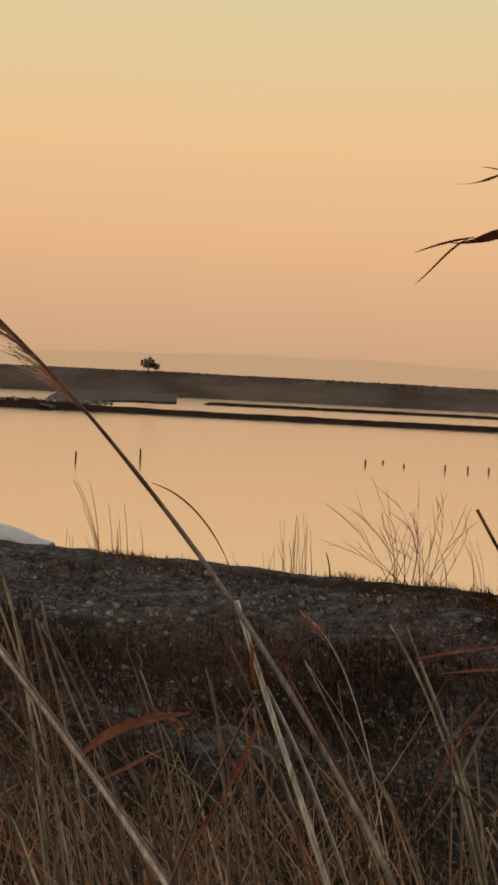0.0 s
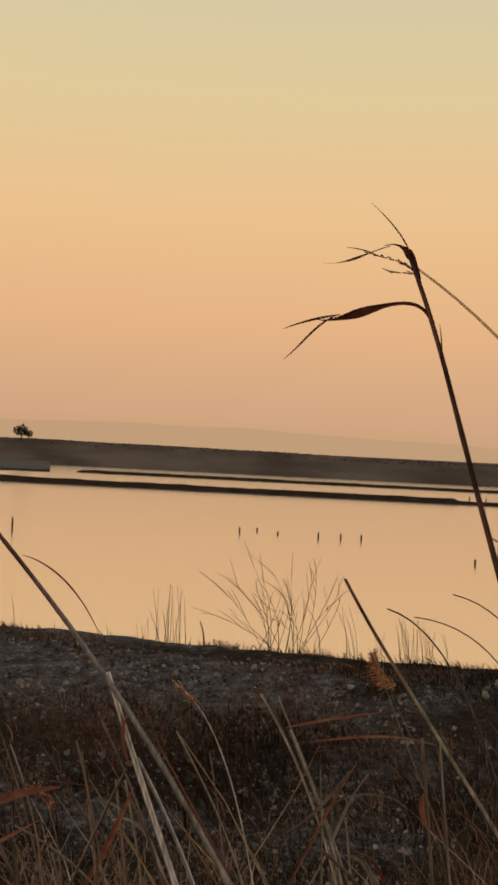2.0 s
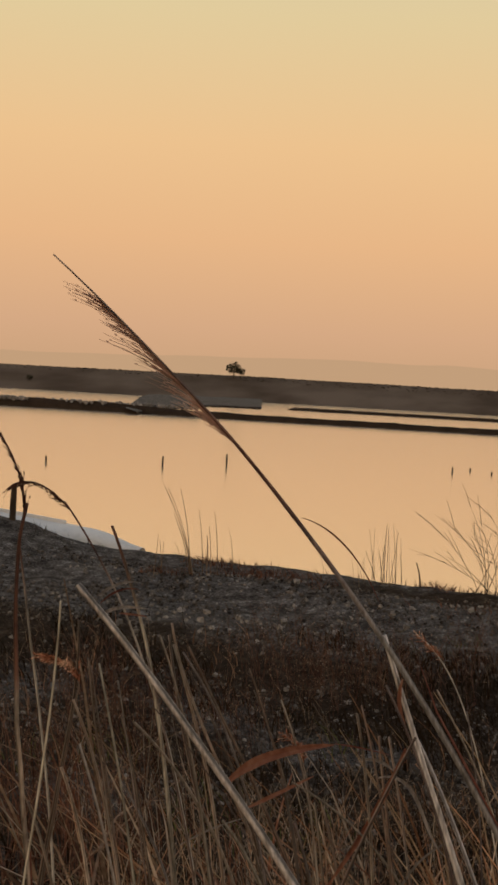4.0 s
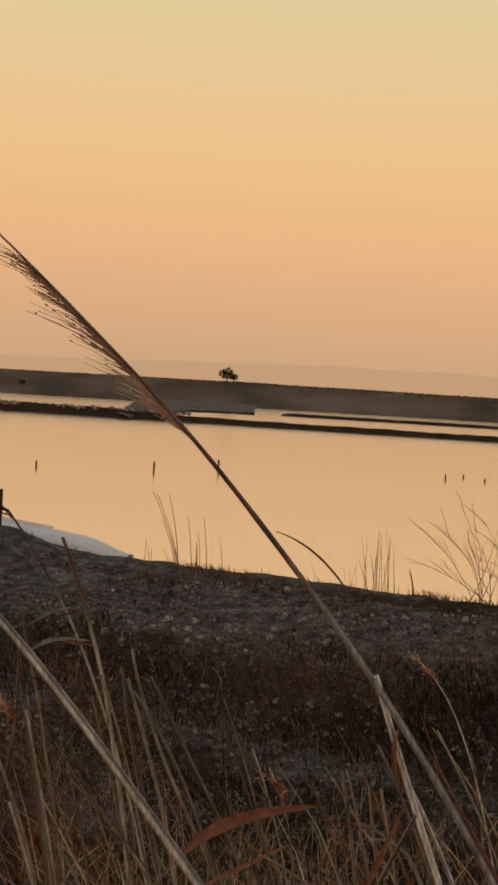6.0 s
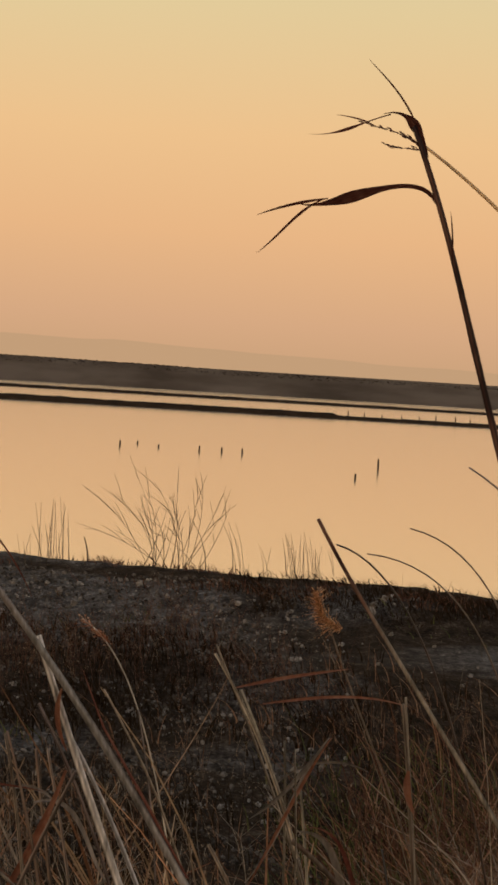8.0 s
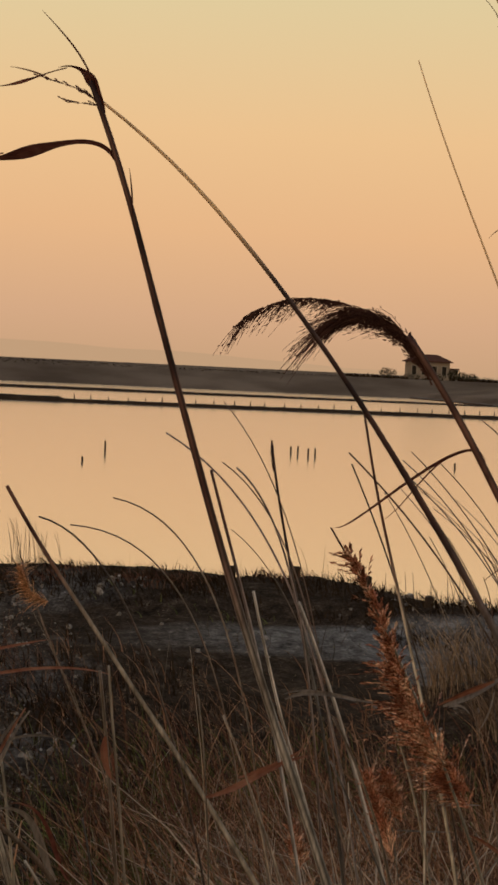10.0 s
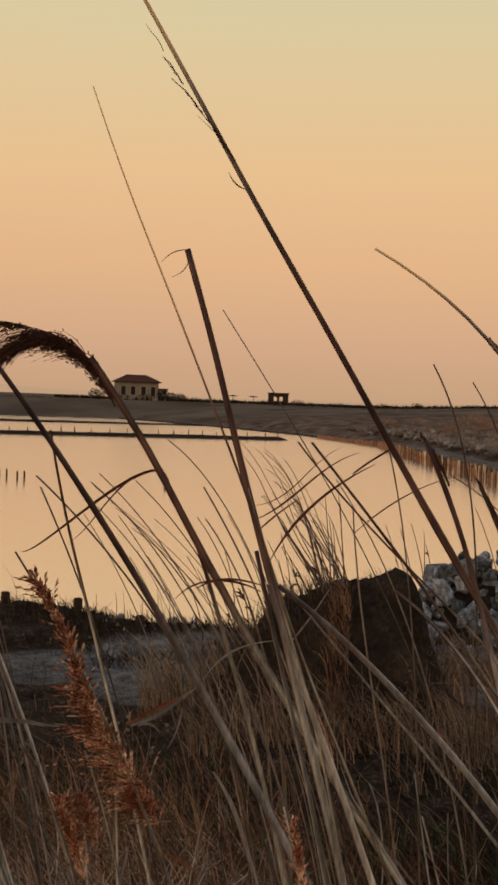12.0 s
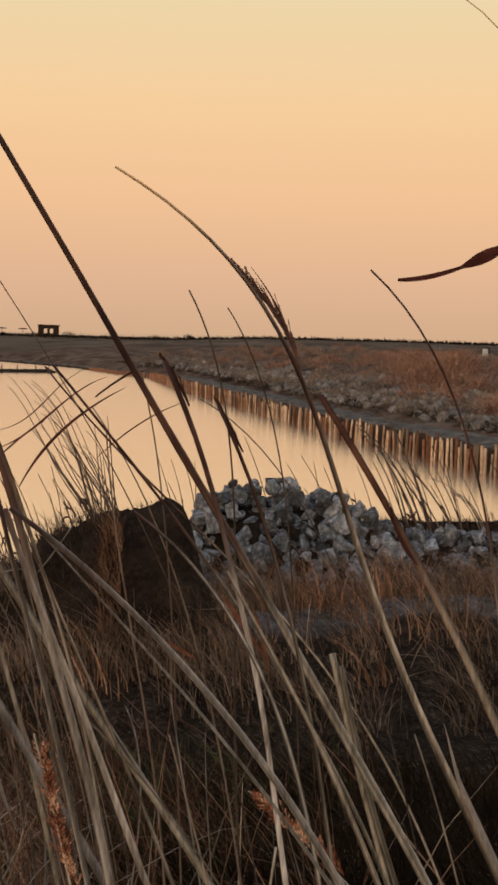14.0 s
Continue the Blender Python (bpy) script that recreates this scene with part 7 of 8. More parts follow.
stem = reed((0.816, 2.739, 1.801), (0.764, 2.753, 2.222), (0.772, 2.739, 2.682), (0.590, 2.788, 3.074), (0.412, 2.812, 3.467), w=0.0099, tip=0.50, dark=1.40)
stem = reed((0.242, 2.431, 2.020), (0.219, 2.433, 2.341), (0.215, 2.431, 2.699), (0.153, 2.436, 3.032), (0.080, 2.437, 3.362), w=0.0084, tip=0.60, dark=1.40, brown=0.62)
stem = reed((8.089, 10.695, 2.132), (8.066, 10.714, 2.442), (7.812, 10.902, 2.613), (7.846, 10.877, 2.960), (7.678, 10.995, 3.185), w=0.0154, tip=0.40, dark=-0.20)
stem = reed((8.359, 10.664, 2.055), (8.330, 10.689, 2.452), (7.996, 10.944, 2.669), (8.040, 10.909, 3.113), (7.819, 11.069, 3.399), w=0.0147, tip=0.40, dark=-0.20)
stem = reed((8.210, 10.891, 2.098), (8.166, 10.925, 2.402), (7.873, 11.141, 2.489), (7.888, 11.128, 2.854), (7.686, 11.269, 3.025), w=0.0186, tip=0.40, dark=-0.20)
stem = reed((8.363, 10.736, 2.101), (8.330, 10.764, 2.411), (8.037, 10.986, 2.542), (8.066, 10.963, 2.903), (7.871, 11.104, 3.100), w=0.0189, tip=0.40, dark=-0.20)
stem = reed((8.342, 10.666, 2.121), (8.297, 10.704, 2.508), (7.941, 10.973, 2.651), (7.972, 10.949, 3.101), (7.729, 11.121, 3.338), w=0.0139, tip=0.40, dark=-0.20)
stem = reed((8.241, 10.761, 2.115), (8.174, 10.816, 2.595), (7.721, 11.148, 2.734), (7.744, 11.128, 3.310), (7.429, 11.339, 3.580), w=0.0148, tip=0.40, dark=-0.20)
stem = reed((8.351, 10.660, 2.077), (8.287, 10.714, 2.544), (7.854, 11.039, 2.678), (7.876, 11.020, 3.239), (7.574, 11.229, 3.502), w=0.0156, tip=0.40, dark=-0.20)
stem = reed((8.324, 10.797, 2.074), (8.300, 10.817, 2.345), (8.076, 10.986, 2.468), (8.099, 10.968, 2.783), (7.950, 11.077, 2.964), w=0.0130, tip=0.40, dark=-0.20)
stem = reed((8.112, 10.830, 2.065), (8.081, 10.855, 2.366), (7.805, 11.057, 2.495), (7.832, 11.036, 2.845), (7.648, 11.164, 3.038), w=0.0151, tip=0.40, dark=-0.20)
stem = reed((8.397, 10.671, 2.107), (8.374, 10.691, 2.425), (8.110, 10.894, 2.599), (8.145, 10.867, 2.956), (7.970, 10.996, 3.186), w=0.0147, tip=0.40, dark=-0.20)
stem = reed((8.275, 10.869, 2.038), (8.243, 10.896, 2.352), (7.954, 11.111, 2.485), (7.982, 11.088, 2.851), (7.789, 11.225, 3.051), w=0.0135, tip=0.40, dark=-0.20)
stem = reed((8.073, 10.772, 2.111), (8.030, 10.807, 2.524), (7.635, 11.092, 2.700), (7.674, 11.062, 3.180), (7.410, 11.240, 3.442), w=0.0149, tip=0.40, dark=-0.20)
stem = reed((8.224, 10.905, 2.063), (8.194, 10.929, 2.317), (7.956, 11.105, 2.411), (7.977, 11.089, 2.706), (7.815, 11.203, 2.862), w=0.0197, tip=0.40, dark=-0.20)
stem = reed((8.422, 10.779, 1.935), (8.370, 10.820, 2.167), (8.328, 10.852, 2.379), (8.288, 10.885, 2.651), (8.128, 11.004, 2.794), w=0.0184, tip=0.40, dark=-0.20)
stem = reed((8.225, 10.677, 1.964), (8.117, 10.761, 2.334), (8.040, 10.816, 2.697), (7.931, 10.904, 3.113), (7.630, 11.112, 3.304), w=0.0140, tip=0.40, dark=-0.20)
stem = reed((8.238, 10.681, 2.036), (8.139, 10.758, 2.355), (8.072, 10.807, 2.668), (7.966, 10.891, 3.022), (7.701, 11.077, 3.179), w=0.0127, tip=0.40, dark=-0.20)
stem = reed((8.141, 10.740, 2.031), (8.049, 10.811, 2.426), (7.966, 10.870, 2.815), (7.901, 10.923, 3.257), (7.606, 11.127, 3.510), w=0.0133, tip=0.40, dark=-0.20)
stem = reed((8.306, 10.522, 2.027), (8.255, 10.563, 2.294), (8.207, 10.600, 2.540), (8.177, 10.625, 2.843), (8.006, 10.754, 3.026), w=0.0137, tip=0.40, dark=-0.20)
stem = reed((8.275, 10.621, 2.041), (8.216, 10.667, 2.274), (8.171, 10.701, 2.497), (8.120, 10.742, 2.767), (7.947, 10.870, 2.903), w=0.0197, tip=0.40, dark=-0.20)
stem = reed((8.286, 10.892, 1.968), (8.189, 10.967, 2.374), (8.108, 11.025, 2.759), (8.035, 11.085, 3.213), (7.733, 11.294, 3.461), w=0.0163, tip=0.40, dark=-0.20)
stem = reed((8.178, 10.696, 2.013), (8.121, 10.740, 2.248), (8.078, 10.772, 2.463), (8.030, 10.810, 2.736), (7.861, 10.933, 2.873), w=0.0190, tip=0.40, dark=-0.20)
stem = reed((8.308, 10.592, 2.011), (8.258, 10.632, 2.240), (8.214, 10.666, 2.459), (8.180, 10.694, 2.718), (8.021, 10.813, 2.867), w=0.0141, tip=0.40, dark=-0.20)
stem = reed((2.170, 2.191, 1.892), (2.162, 2.200, 2.418), (2.086, 2.252, 2.842), (2.065, 2.280, 3.427), (1.832, 2.461, 3.827), w=0.0067, tip=0.40, dark=-0.20)
stem = reed((8.390, 10.737, 2.109), (8.374, 10.750, 2.374), (8.353, 10.767, 2.638), (8.328, 10.786, 2.901), (8.304, 10.805, 3.165), w=0.0181, tip=0.40, dark=-0.20)
stem = reed((8.329, 10.827, 2.130), (8.318, 10.835, 2.299), (8.303, 10.846, 2.467), (8.286, 10.859, 2.636), (8.269, 10.872, 2.804), w=0.0195, tip=0.40, dark=-0.20)
stem = reed((8.289, 10.825, 2.080), (8.274, 10.837, 2.331), (8.253, 10.852, 2.582), (8.230, 10.870, 2.831), (8.207, 10.888, 3.081), w=0.0166, tip=0.40, dark=-0.20)
stem = reed((8.366, 10.819, 2.074), (8.355, 10.828, 2.251), (8.339, 10.840, 2.428), (8.321, 10.854, 2.605), (8.304, 10.867, 2.781), w=0.0133, tip=0.40, dark=-0.20)
stem = reed((8.408, 10.764, 2.053), (8.396, 10.774, 2.286), (8.381, 10.785, 2.519), (8.364, 10.799, 2.751), (8.347, 10.812, 2.983), w=0.0137, tip=0.40, dark=-0.20)
stem = reed((2.665, 3.747, 1.466), (2.650, 3.759, 2.001), (2.583, 3.790, 2.474), (2.515, 3.841, 3.043), (2.253, 3.991, 3.465), w=0.0077, tip=0.40, dark=-0.20)
stem = reed((2.652, 3.857, 1.441), (2.638, 3.869, 1.990), (2.578, 3.894, 2.458), (2.513, 3.944, 3.036), (2.263, 4.084, 3.474), w=0.0060, tip=0.40, dark=-0.20)
stem = reed((2.801, 3.755, 1.474), (2.777, 3.781, 2.052), (2.686, 3.797, 2.651), (2.510, 3.942, 3.202), (2.139, 4.136, 3.617), w=0.0078, tip=0.40, dark=-0.20)
stem = reed((2.722, 3.805, 1.470), (2.697, 3.828, 2.048), (2.646, 3.835, 2.552), (2.511, 3.939, 3.158), (2.203, 4.107, 3.588), w=0.0085, tip=0.40, dark=-0.20)
stem = reed((2.574, 3.793, 1.472), (2.561, 3.802, 1.998), (2.494, 3.834, 2.479), (2.443, 3.872, 3.029), (2.195, 4.009, 3.464), w=0.0074, tip=0.40, dark=-0.20)
stem = reed((2.707, 3.770, 1.461), (2.680, 3.790, 2.043), (2.635, 3.804, 2.424), (2.525, 3.884, 3.075), (2.239, 4.045, 3.476), w=0.0076, tip=0.40, dark=-0.20)
stem = reed((2.519, 3.814, 1.463), (2.494, 3.834, 2.055), (2.455, 3.836, 2.524), (2.335, 3.923, 3.153), (2.053, 4.067, 3.602), w=0.0070, tip=0.40, dark=-0.20)
stem = reed((2.926, 3.692, 1.437), (2.903, 3.715, 2.011), (2.816, 3.743, 2.583), (2.716, 3.835, 3.213), (2.317, 4.069, 3.580), w=0.0063, tip=0.40, dark=-0.20)
stem = reed((2.777, 3.611, 1.447), (2.733, 3.653, 2.004), (2.700, 3.624, 2.740), (2.501, 3.797, 3.306), (2.066, 4.024, 3.695), w=0.0085, tip=0.40, dark=-0.20)
stem = reed((2.757, 3.564, 1.474), (2.728, 3.595, 2.024), (2.677, 3.589, 2.731), (2.555, 3.707, 3.299), (2.162, 3.928, 3.719), w=0.0084, tip=0.40, dark=-0.20)
stem = reed((2.843, 3.472, 1.453), (2.828, 3.492, 2.000), (2.693, 3.543, 2.670), (2.576, 3.650, 3.232), (2.138, 3.898, 3.572), w=0.0061, tip=0.40, dark=-0.20)
stem = reed((2.942, 3.600, 1.447), (2.899, 3.643, 2.019), (2.834, 3.633, 2.729), (2.617, 3.821, 3.294), (2.153, 4.072, 3.639), w=0.0059, tip=0.40, dark=-0.20)
stem = reed((2.848, 3.581, 1.448), (2.809, 3.618, 2.036), (2.746, 3.615, 2.662), (2.571, 3.767, 3.274), (2.132, 4.006, 3.628), w=0.0060, tip=0.40, dark=-0.20)
stem = reed((2.750, 3.801, 1.468), (2.753, 3.804, 2.053), (2.661, 3.849, 2.477), (2.723, 3.826, 3.152), (2.442, 4.002, 3.592), w=0.0108, tip=0.40, dark=-0.20)
stem = reed((2.700, 3.645, 1.497), (2.706, 3.646, 2.057), (2.601, 3.701, 2.521), (2.670, 3.673, 3.171), (2.384, 3.855, 3.600), w=0.0116, tip=0.40, dark=-0.20)
stem = reed((14.402, 11.652, 0.487), (14.365, 11.695, 1.153), (14.233, 11.859, 1.746), (14.062, 12.068, 2.377), (13.786, 12.377, 2.872), w=0.0293, tip=0.40, dark=-0.20)
stem = reed((14.468, 11.394, 0.578), (14.444, 11.423, 1.187), (14.348, 11.545, 1.756), (14.231, 11.693, 2.354), (14.021, 11.942, 2.858), w=0.0292, tip=0.40, dark=-0.20)
stem = reed((14.617, 11.444, 0.462), (14.591, 11.474, 1.183), (14.471, 11.628, 1.803), (14.309, 11.835, 2.512), (14.042, 12.145, 3.061), w=0.0327, tip=0.40, dark=-0.20)
stem = reed((14.486, 11.421, 0.483), (14.453, 11.459, 1.091), (14.345, 11.593, 1.660), (14.178, 11.807, 2.234), (13.904, 12.124, 2.672), w=0.0372, tip=0.40, dark=-0.20)
stem = reed((14.494, 11.779, 0.538), (14.476, 11.801, 0.993), (14.417, 11.872, 1.461), (14.349, 11.958, 1.922), (14.193, 12.142, 2.325), w=0.0404, tip=0.40, dark=-0.20)
stem = reed((14.600, 11.470, 0.503), (14.573, 11.502, 1.181), (14.455, 11.652, 1.802), (14.317, 11.827, 2.475), (14.080, 12.104, 3.027), w=0.0349, tip=0.40, dark=-0.20)
stem = reed((14.449, 11.437, 0.499), (14.406, 11.486, 1.158), (14.255, 11.679, 1.773), (14.057, 11.924, 2.381), (13.754, 12.267, 2.850), w=0.0371, tip=0.40, dark=-0.20)
stem = reed((14.853, 11.001, 0.463), (14.820, 11.037, 1.006), (14.637, 11.284, 1.580), (14.433, 11.551, 2.001), (14.184, 11.851, 2.424), w=0.0373, tip=0.40, dark=-0.20)
stem = reed((14.733, 11.165, 0.471), (14.695, 11.206, 1.097), (14.494, 11.474, 1.651), (14.277, 11.748, 2.147), (14.011, 12.059, 2.610), w=0.0276, tip=0.40, dark=-0.20)
stem = reed((14.738, 11.205, 0.461), (14.689, 11.258, 1.130), (14.466, 11.557, 1.666), (14.211, 11.872, 2.203), (13.918, 12.208, 2.662), w=0.0300, tip=0.40, dark=-0.20)
stem = reed((14.813, 10.989, 0.530), (14.788, 11.022, 1.023), (14.707, 11.130, 1.507), (14.574, 11.308, 1.945), (14.414, 11.510, 2.370), w=0.0319, tip=0.40, dark=-0.20)
stem = reed((14.946, 11.037, 0.466), (14.901, 11.091, 0.987), (14.762, 11.277, 1.485), (14.551, 11.556, 1.901), (14.321, 11.835, 2.274), w=0.0267, tip=0.40, dark=-0.20)
stem = reed((15.123, 10.780, 0.532), (15.092, 10.825, 1.056), (14.906, 11.063, 1.400), (14.855, 11.156, 2.053), (14.506, 11.597, 2.140), w=0.0257, tip=0.40, dark=-0.20)
stem = reed((15.210, 10.807, 0.468), (15.204, 10.818, 0.969), (15.018, 11.057, 1.165), (15.036, 11.050, 1.853), (14.741, 11.436, 1.947), w=0.0316, tip=0.40, dark=-0.20)
stem = reed((15.050, 10.655, 0.500), (15.042, 10.669, 1.005), (14.856, 10.908, 1.222), (14.868, 10.911, 1.905), (14.565, 11.306, 1.999), w=0.0314, tip=0.40, dark=-0.20)
blade(stem, (1.523, 2.280, 3.629), (1.482, 2.308, 3.655), (1.419, 2.347, 3.658), (1.387, 2.366, 3.609), w=0.0053, mat=BLADE)
stem = reed((1.097, 1.956, 2.025), (1.090, 1.960, 2.375), (1.096, 1.957, 2.699), (1.076, 1.968, 3.063), (1.061, 1.976, 3.400), w=0.0068, tip=0.60, dark=1.40)
blade(stem, (1.090, 1.845, 3.559), (1.067, 1.858, 3.547), (1.045, 1.871, 3.533), (1.023, 1.883, 3.518), w=0.0089, mat=RED_BLADE)
blade(stem, (1.087, 1.962, 3.491), (1.099, 1.955, 3.499), (1.108, 1.950, 3.495), (1.115, 1.946, 3.483), w=0.0042, mat=STRAW)
blade(stem, (1.144, 1.929, 3.520), (1.142, 1.930, 3.497), (1.136, 1.933, 3.476), (1.126, 1.939, 3.457), w=0.0034, mat=STRAW)
blade(stem, (1.051, 1.692, 3.495), (1.085, 1.671, 3.444), (1.092, 1.665, 3.377), (1.114, 1.650, 3.319), w=0.0067, mat=STRAW)
blade(stem, (1.081, 1.965, 3.342), (1.099, 1.955, 3.344), (1.118, 1.945, 3.346), (1.136, 1.934, 3.347), w=0.0042, mat=STRAW)
blade(stem, (1.026, 1.994, 3.298), (1.051, 1.982, 3.298), (1.076, 1.968, 3.300), (1.100, 1.954, 3.302), w=0.0034, mat=STRAW)
blade(stem, (1.166, 1.915, 3.273), (1.154, 1.923, 3.286), (1.139, 1.932, 3.296), (1.122, 1.942, 3.300), w=0.0076, mat=RED_BLADE)
blade(stem, (1.068, 1.972, 3.225), (1.071, 1.970, 3.253), (1.075, 1.968, 3.281), (1.081, 1.965, 3.309), w=0.0042, mat=STRAW)
blade(stem, (1.260, 1.471, 3.567), (1.250, 1.479, 3.575), (1.240, 1.488, 3.583), (1.229, 1.498, 3.590), w=0.0058, mat=RED_BLADE)
blade(stem, (1.325, 1.408, 3.561), (1.320, 1.413, 3.566), (1.315, 1.418, 3.568), (1.309, 1.423, 3.564), w=0.0036, mat=STRAW)
blade(stem, (1.242, 1.349, 3.657), (1.250, 1.341, 3.629), (1.255, 1.337, 3.599), (1.259, 1.333, 3.569), w=0.0061, mat=RED_BLADE)
blade(stem, (1.215, 1.375, 3.669), (1.229, 1.363, 3.645), (1.241, 1.350, 3.621), (1.253, 1.338, 3.596), w=0.0081, mat=RED_BLADE)
stem = reed((1.494, 1.928, 1.980), (1.600, 1.841, 2.493), (1.311, 2.080, 2.391), (1.611, 1.832, 3.097), (1.506, 1.918, 3.361), w=0.0056, tip=0.50, dark=1.40)
stem = reed((1.680, 1.765, 1.958), (1.653, 1.790, 2.283), (1.681, 1.763, 2.723), (1.603, 1.835, 3.022), (1.563, 1.870, 3.383), w=0.0056, tip=0.50, dark=1.40)
stem = reed((1.794, 1.930, 1.955), (1.775, 1.947, 2.279), (1.807, 1.918, 2.611), (1.747, 1.974, 2.935), (1.742, 1.978, 3.259), w=0.0051, tip=0.50, dark=1.40)
stem = reed((-0.570, 2.625, 2.012), (-0.601, 2.616, 2.382), (-0.563, 2.626, 2.951), (-0.658, 2.600, 3.263), (-0.713, 2.584, 3.699), w=0.0081, tip=0.50, dark=0.95)
stem = reed((-0.662, 2.495, 2.067), (-0.564, 2.519, 2.422), (-0.751, 2.473, 2.822), (-0.543, 2.526, 3.164), (-0.564, 2.520, 3.536), w=0.0107, tip=0.50, dark=1.40, brown=0.62)
stem = reed((-0.259, 2.475, 1.990), (-0.275, 2.474, 2.343), (-0.309, 2.465, 2.667), (-0.369, 2.459, 3.032), (-0.452, 2.443, 3.362), w=0.0103, tip=0.50, dark=1.40, brown=0.62)
stem = reed((0.064, 2.904, 1.827), (-0.040, 2.895, 2.220), (0.084, 2.901, 2.762), (-0.327, 2.872, 3.048), (-0.415, 2.855, 3.479), w=0.0110, tip=0.50, dark=1.40, brown=0.62)
stem = reed((0.128, 2.902, 1.871), (0.069, 2.902, 2.271), (0.044, 2.885, 2.713), (-0.184, 2.888, 3.057), (-0.373, 2.861, 3.425), w=0.0132, tip=0.50, dark=1.40, brown=0.62)
stem = reed((-0.350, 2.462, 1.990), (-0.388, 2.455, 2.363), (-0.352, 2.462, 2.738), (-0.475, 2.439, 3.112), (-0.522, 2.427, 3.477), w=0.0084, tip=0.50, dark=1.40, brown=0.62)
stem = reed((0.022, 3.291, 1.841), (-0.008, 3.291, 2.216), (-0.035, 3.284, 2.572), (-0.119, 3.285, 2.953), (-0.260, 3.275, 3.293), w=0.0102, tip=0.50, dark=1.40, brown=0.62)
stem = reed((0.222, 2.473, 1.900), (0.184, 2.475, 2.263), (0.228, 2.472, 2.637), (0.104, 2.481, 2.985), (0.062, 2.482, 3.350), w=0.0112, tip=0.50, dark=1.40, brown=0.62)
blade(stem, (0.099, 2.280, 3.073), (0.111, 2.280, 3.153), (0.155, 2.276, 3.207), (0.229, 2.268, 3.237), w=0.0051, mat=STRAW)
blade(stem, (0.059, 2.282, 3.326), (0.142, 2.278, 3.353), (0.140, 2.277, 3.218), (0.191, 2.272, 3.190), w=0.0076, mat=STRAW)
blade(stem, (-0.302, 2.265, 3.176), (-0.264, 2.270, 3.201), (-0.223, 2.275, 3.221), (-0.179, 2.278, 3.234), w=0.0042, mat=STRAW)
stem = reed((-0.304, 2.265, 2.088), (-0.300, 2.265, 2.379), (-0.292, 2.266, 2.671), (-0.283, 2.268, 2.963), (-0.264, 2.270, 3.253), w=0.0076, tip=0.60, dark=1.40, brown=0.62)
stem = reed((-0.017, 2.288, 1.974), (-0.032, 2.287, 2.279), (-0.054, 2.286, 2.587), (-0.090, 2.284, 2.890), (-0.156, 2.280, 3.192), w=0.0085, tip=0.60, dark=1.40, brown=0.62)
stem = reed((-0.523, 2.201, 2.722), (-0.597, 2.228, 3.301), (-0.657, 2.241, 3.617), (-0.616, 2.254, 3.799), w=0.0110, tip=0.60, dark=0.55, brown=0.5)
plume(stem, (-0.623, 2.251, 3.762), (-0.616, 2.256, 3.831), (-0.646, 2.257, 3.893), (-0.697, 2.257, 3.954), mat=PLUME, n=160, length=0.06, spread=0.12, sag=0.3, spikes=2)
stem = reed((-0.598, 2.293, 2.665), (-0.578, 2.319, 3.108), (-0.535, 2.334, 3.331), (-0.522, 2.342, 3.453), w=0.0080, tip=0.40, dark=1.40, brown=0.62)
plume(stem, (-0.520, 2.342, 3.447), (-0.533, 2.343, 3.480), (-0.561, 2.341, 3.493), (-0.600, 2.339, 3.495), mat=RUST_PLUME, n=150, length=0.04, spread=0.3, sag=0.2, spikes=4)
stem = reed((0.012, 2.176, 2.055), (0.008, 2.186, 2.417), (-0.059, 2.190, 2.759), (0.029, 2.198, 3.144), (-0.127, 2.227, 3.472), w=0.0072, tip=0.55, dark=1.40, brown=0.50)
stem = reed((0.125, 2.073, 2.072), (0.077, 2.080, 2.389), (-0.055, 2.097, 2.667), (0.008, 2.092, 3.036), (-0.213, 2.119, 3.279), w=0.0108, tip=0.55, dark=1.40, brown=0.10)
stem = reed((0.530, 2.157, 2.005), (0.436, 2.170, 2.372), (0.393, 2.176, 2.761), (0.295, 2.186, 3.124), (0.100, 2.219, 3.456), w=0.0123, tip=0.55, dark=1.40, brown=0.00, mat=REED_GREY)
stem = reed((0.071, 2.114, 2.085), (0.052, 2.120, 2.386), (-0.018, 2.135, 2.675), (0.024, 2.130, 2.991), (-0.089, 2.154, 3.272), w=0.0090, tip=0.55, dark=1.40, brown=0.60)
stem = reed((0.123, 2.108, 2.039), (0.099, 2.114, 2.359), (0.040, 2.129, 2.671), (0.065, 2.123, 3.001), (-0.040, 2.150, 3.305), w=0.0100, tip=0.55, dark=1.40, brown=0.65)
stem = reed((-0.017, 2.000, 2.076), (-0.025, 2.005, 2.383), (-0.113, 2.021, 2.669), (-0.033, 2.014, 3.000), (-0.158, 2.037, 3.277), w=0.0085, tip=0.55, dark=1.40, brown=0.50)
stem = reed((0.640, 2.153, 1.989), (0.588, 2.167, 2.397), (0.557, 2.165, 2.797), (0.548, 2.184, 3.231), (0.317, 2.217, 3.579), w=0.0082, tip=0.55, dark=1.40, brown=0.15)
stem = reed((0.415, 1.934, 2.065), (0.416, 1.941, 2.425), (0.403, 1.951, 2.785), (0.421, 1.949, 3.146), (0.396, 1.976, 3.504), w=0.0056, tip=0.55, dark=1.40, brown=0.00)
blade(stem, (0.475, 2.091, 3.487), (0.426, 2.089, 3.414), (0.395, 2.085, 3.328), (0.352, 2.083, 3.250), w=0.0060, mat=RED_BLADE)
blade(stem, (0.464, 2.091, 3.475), (0.434, 2.090, 3.435), (0.404, 2.089, 3.394), (0.361, 2.089, 3.368), w=0.0078, mat=STRAW)
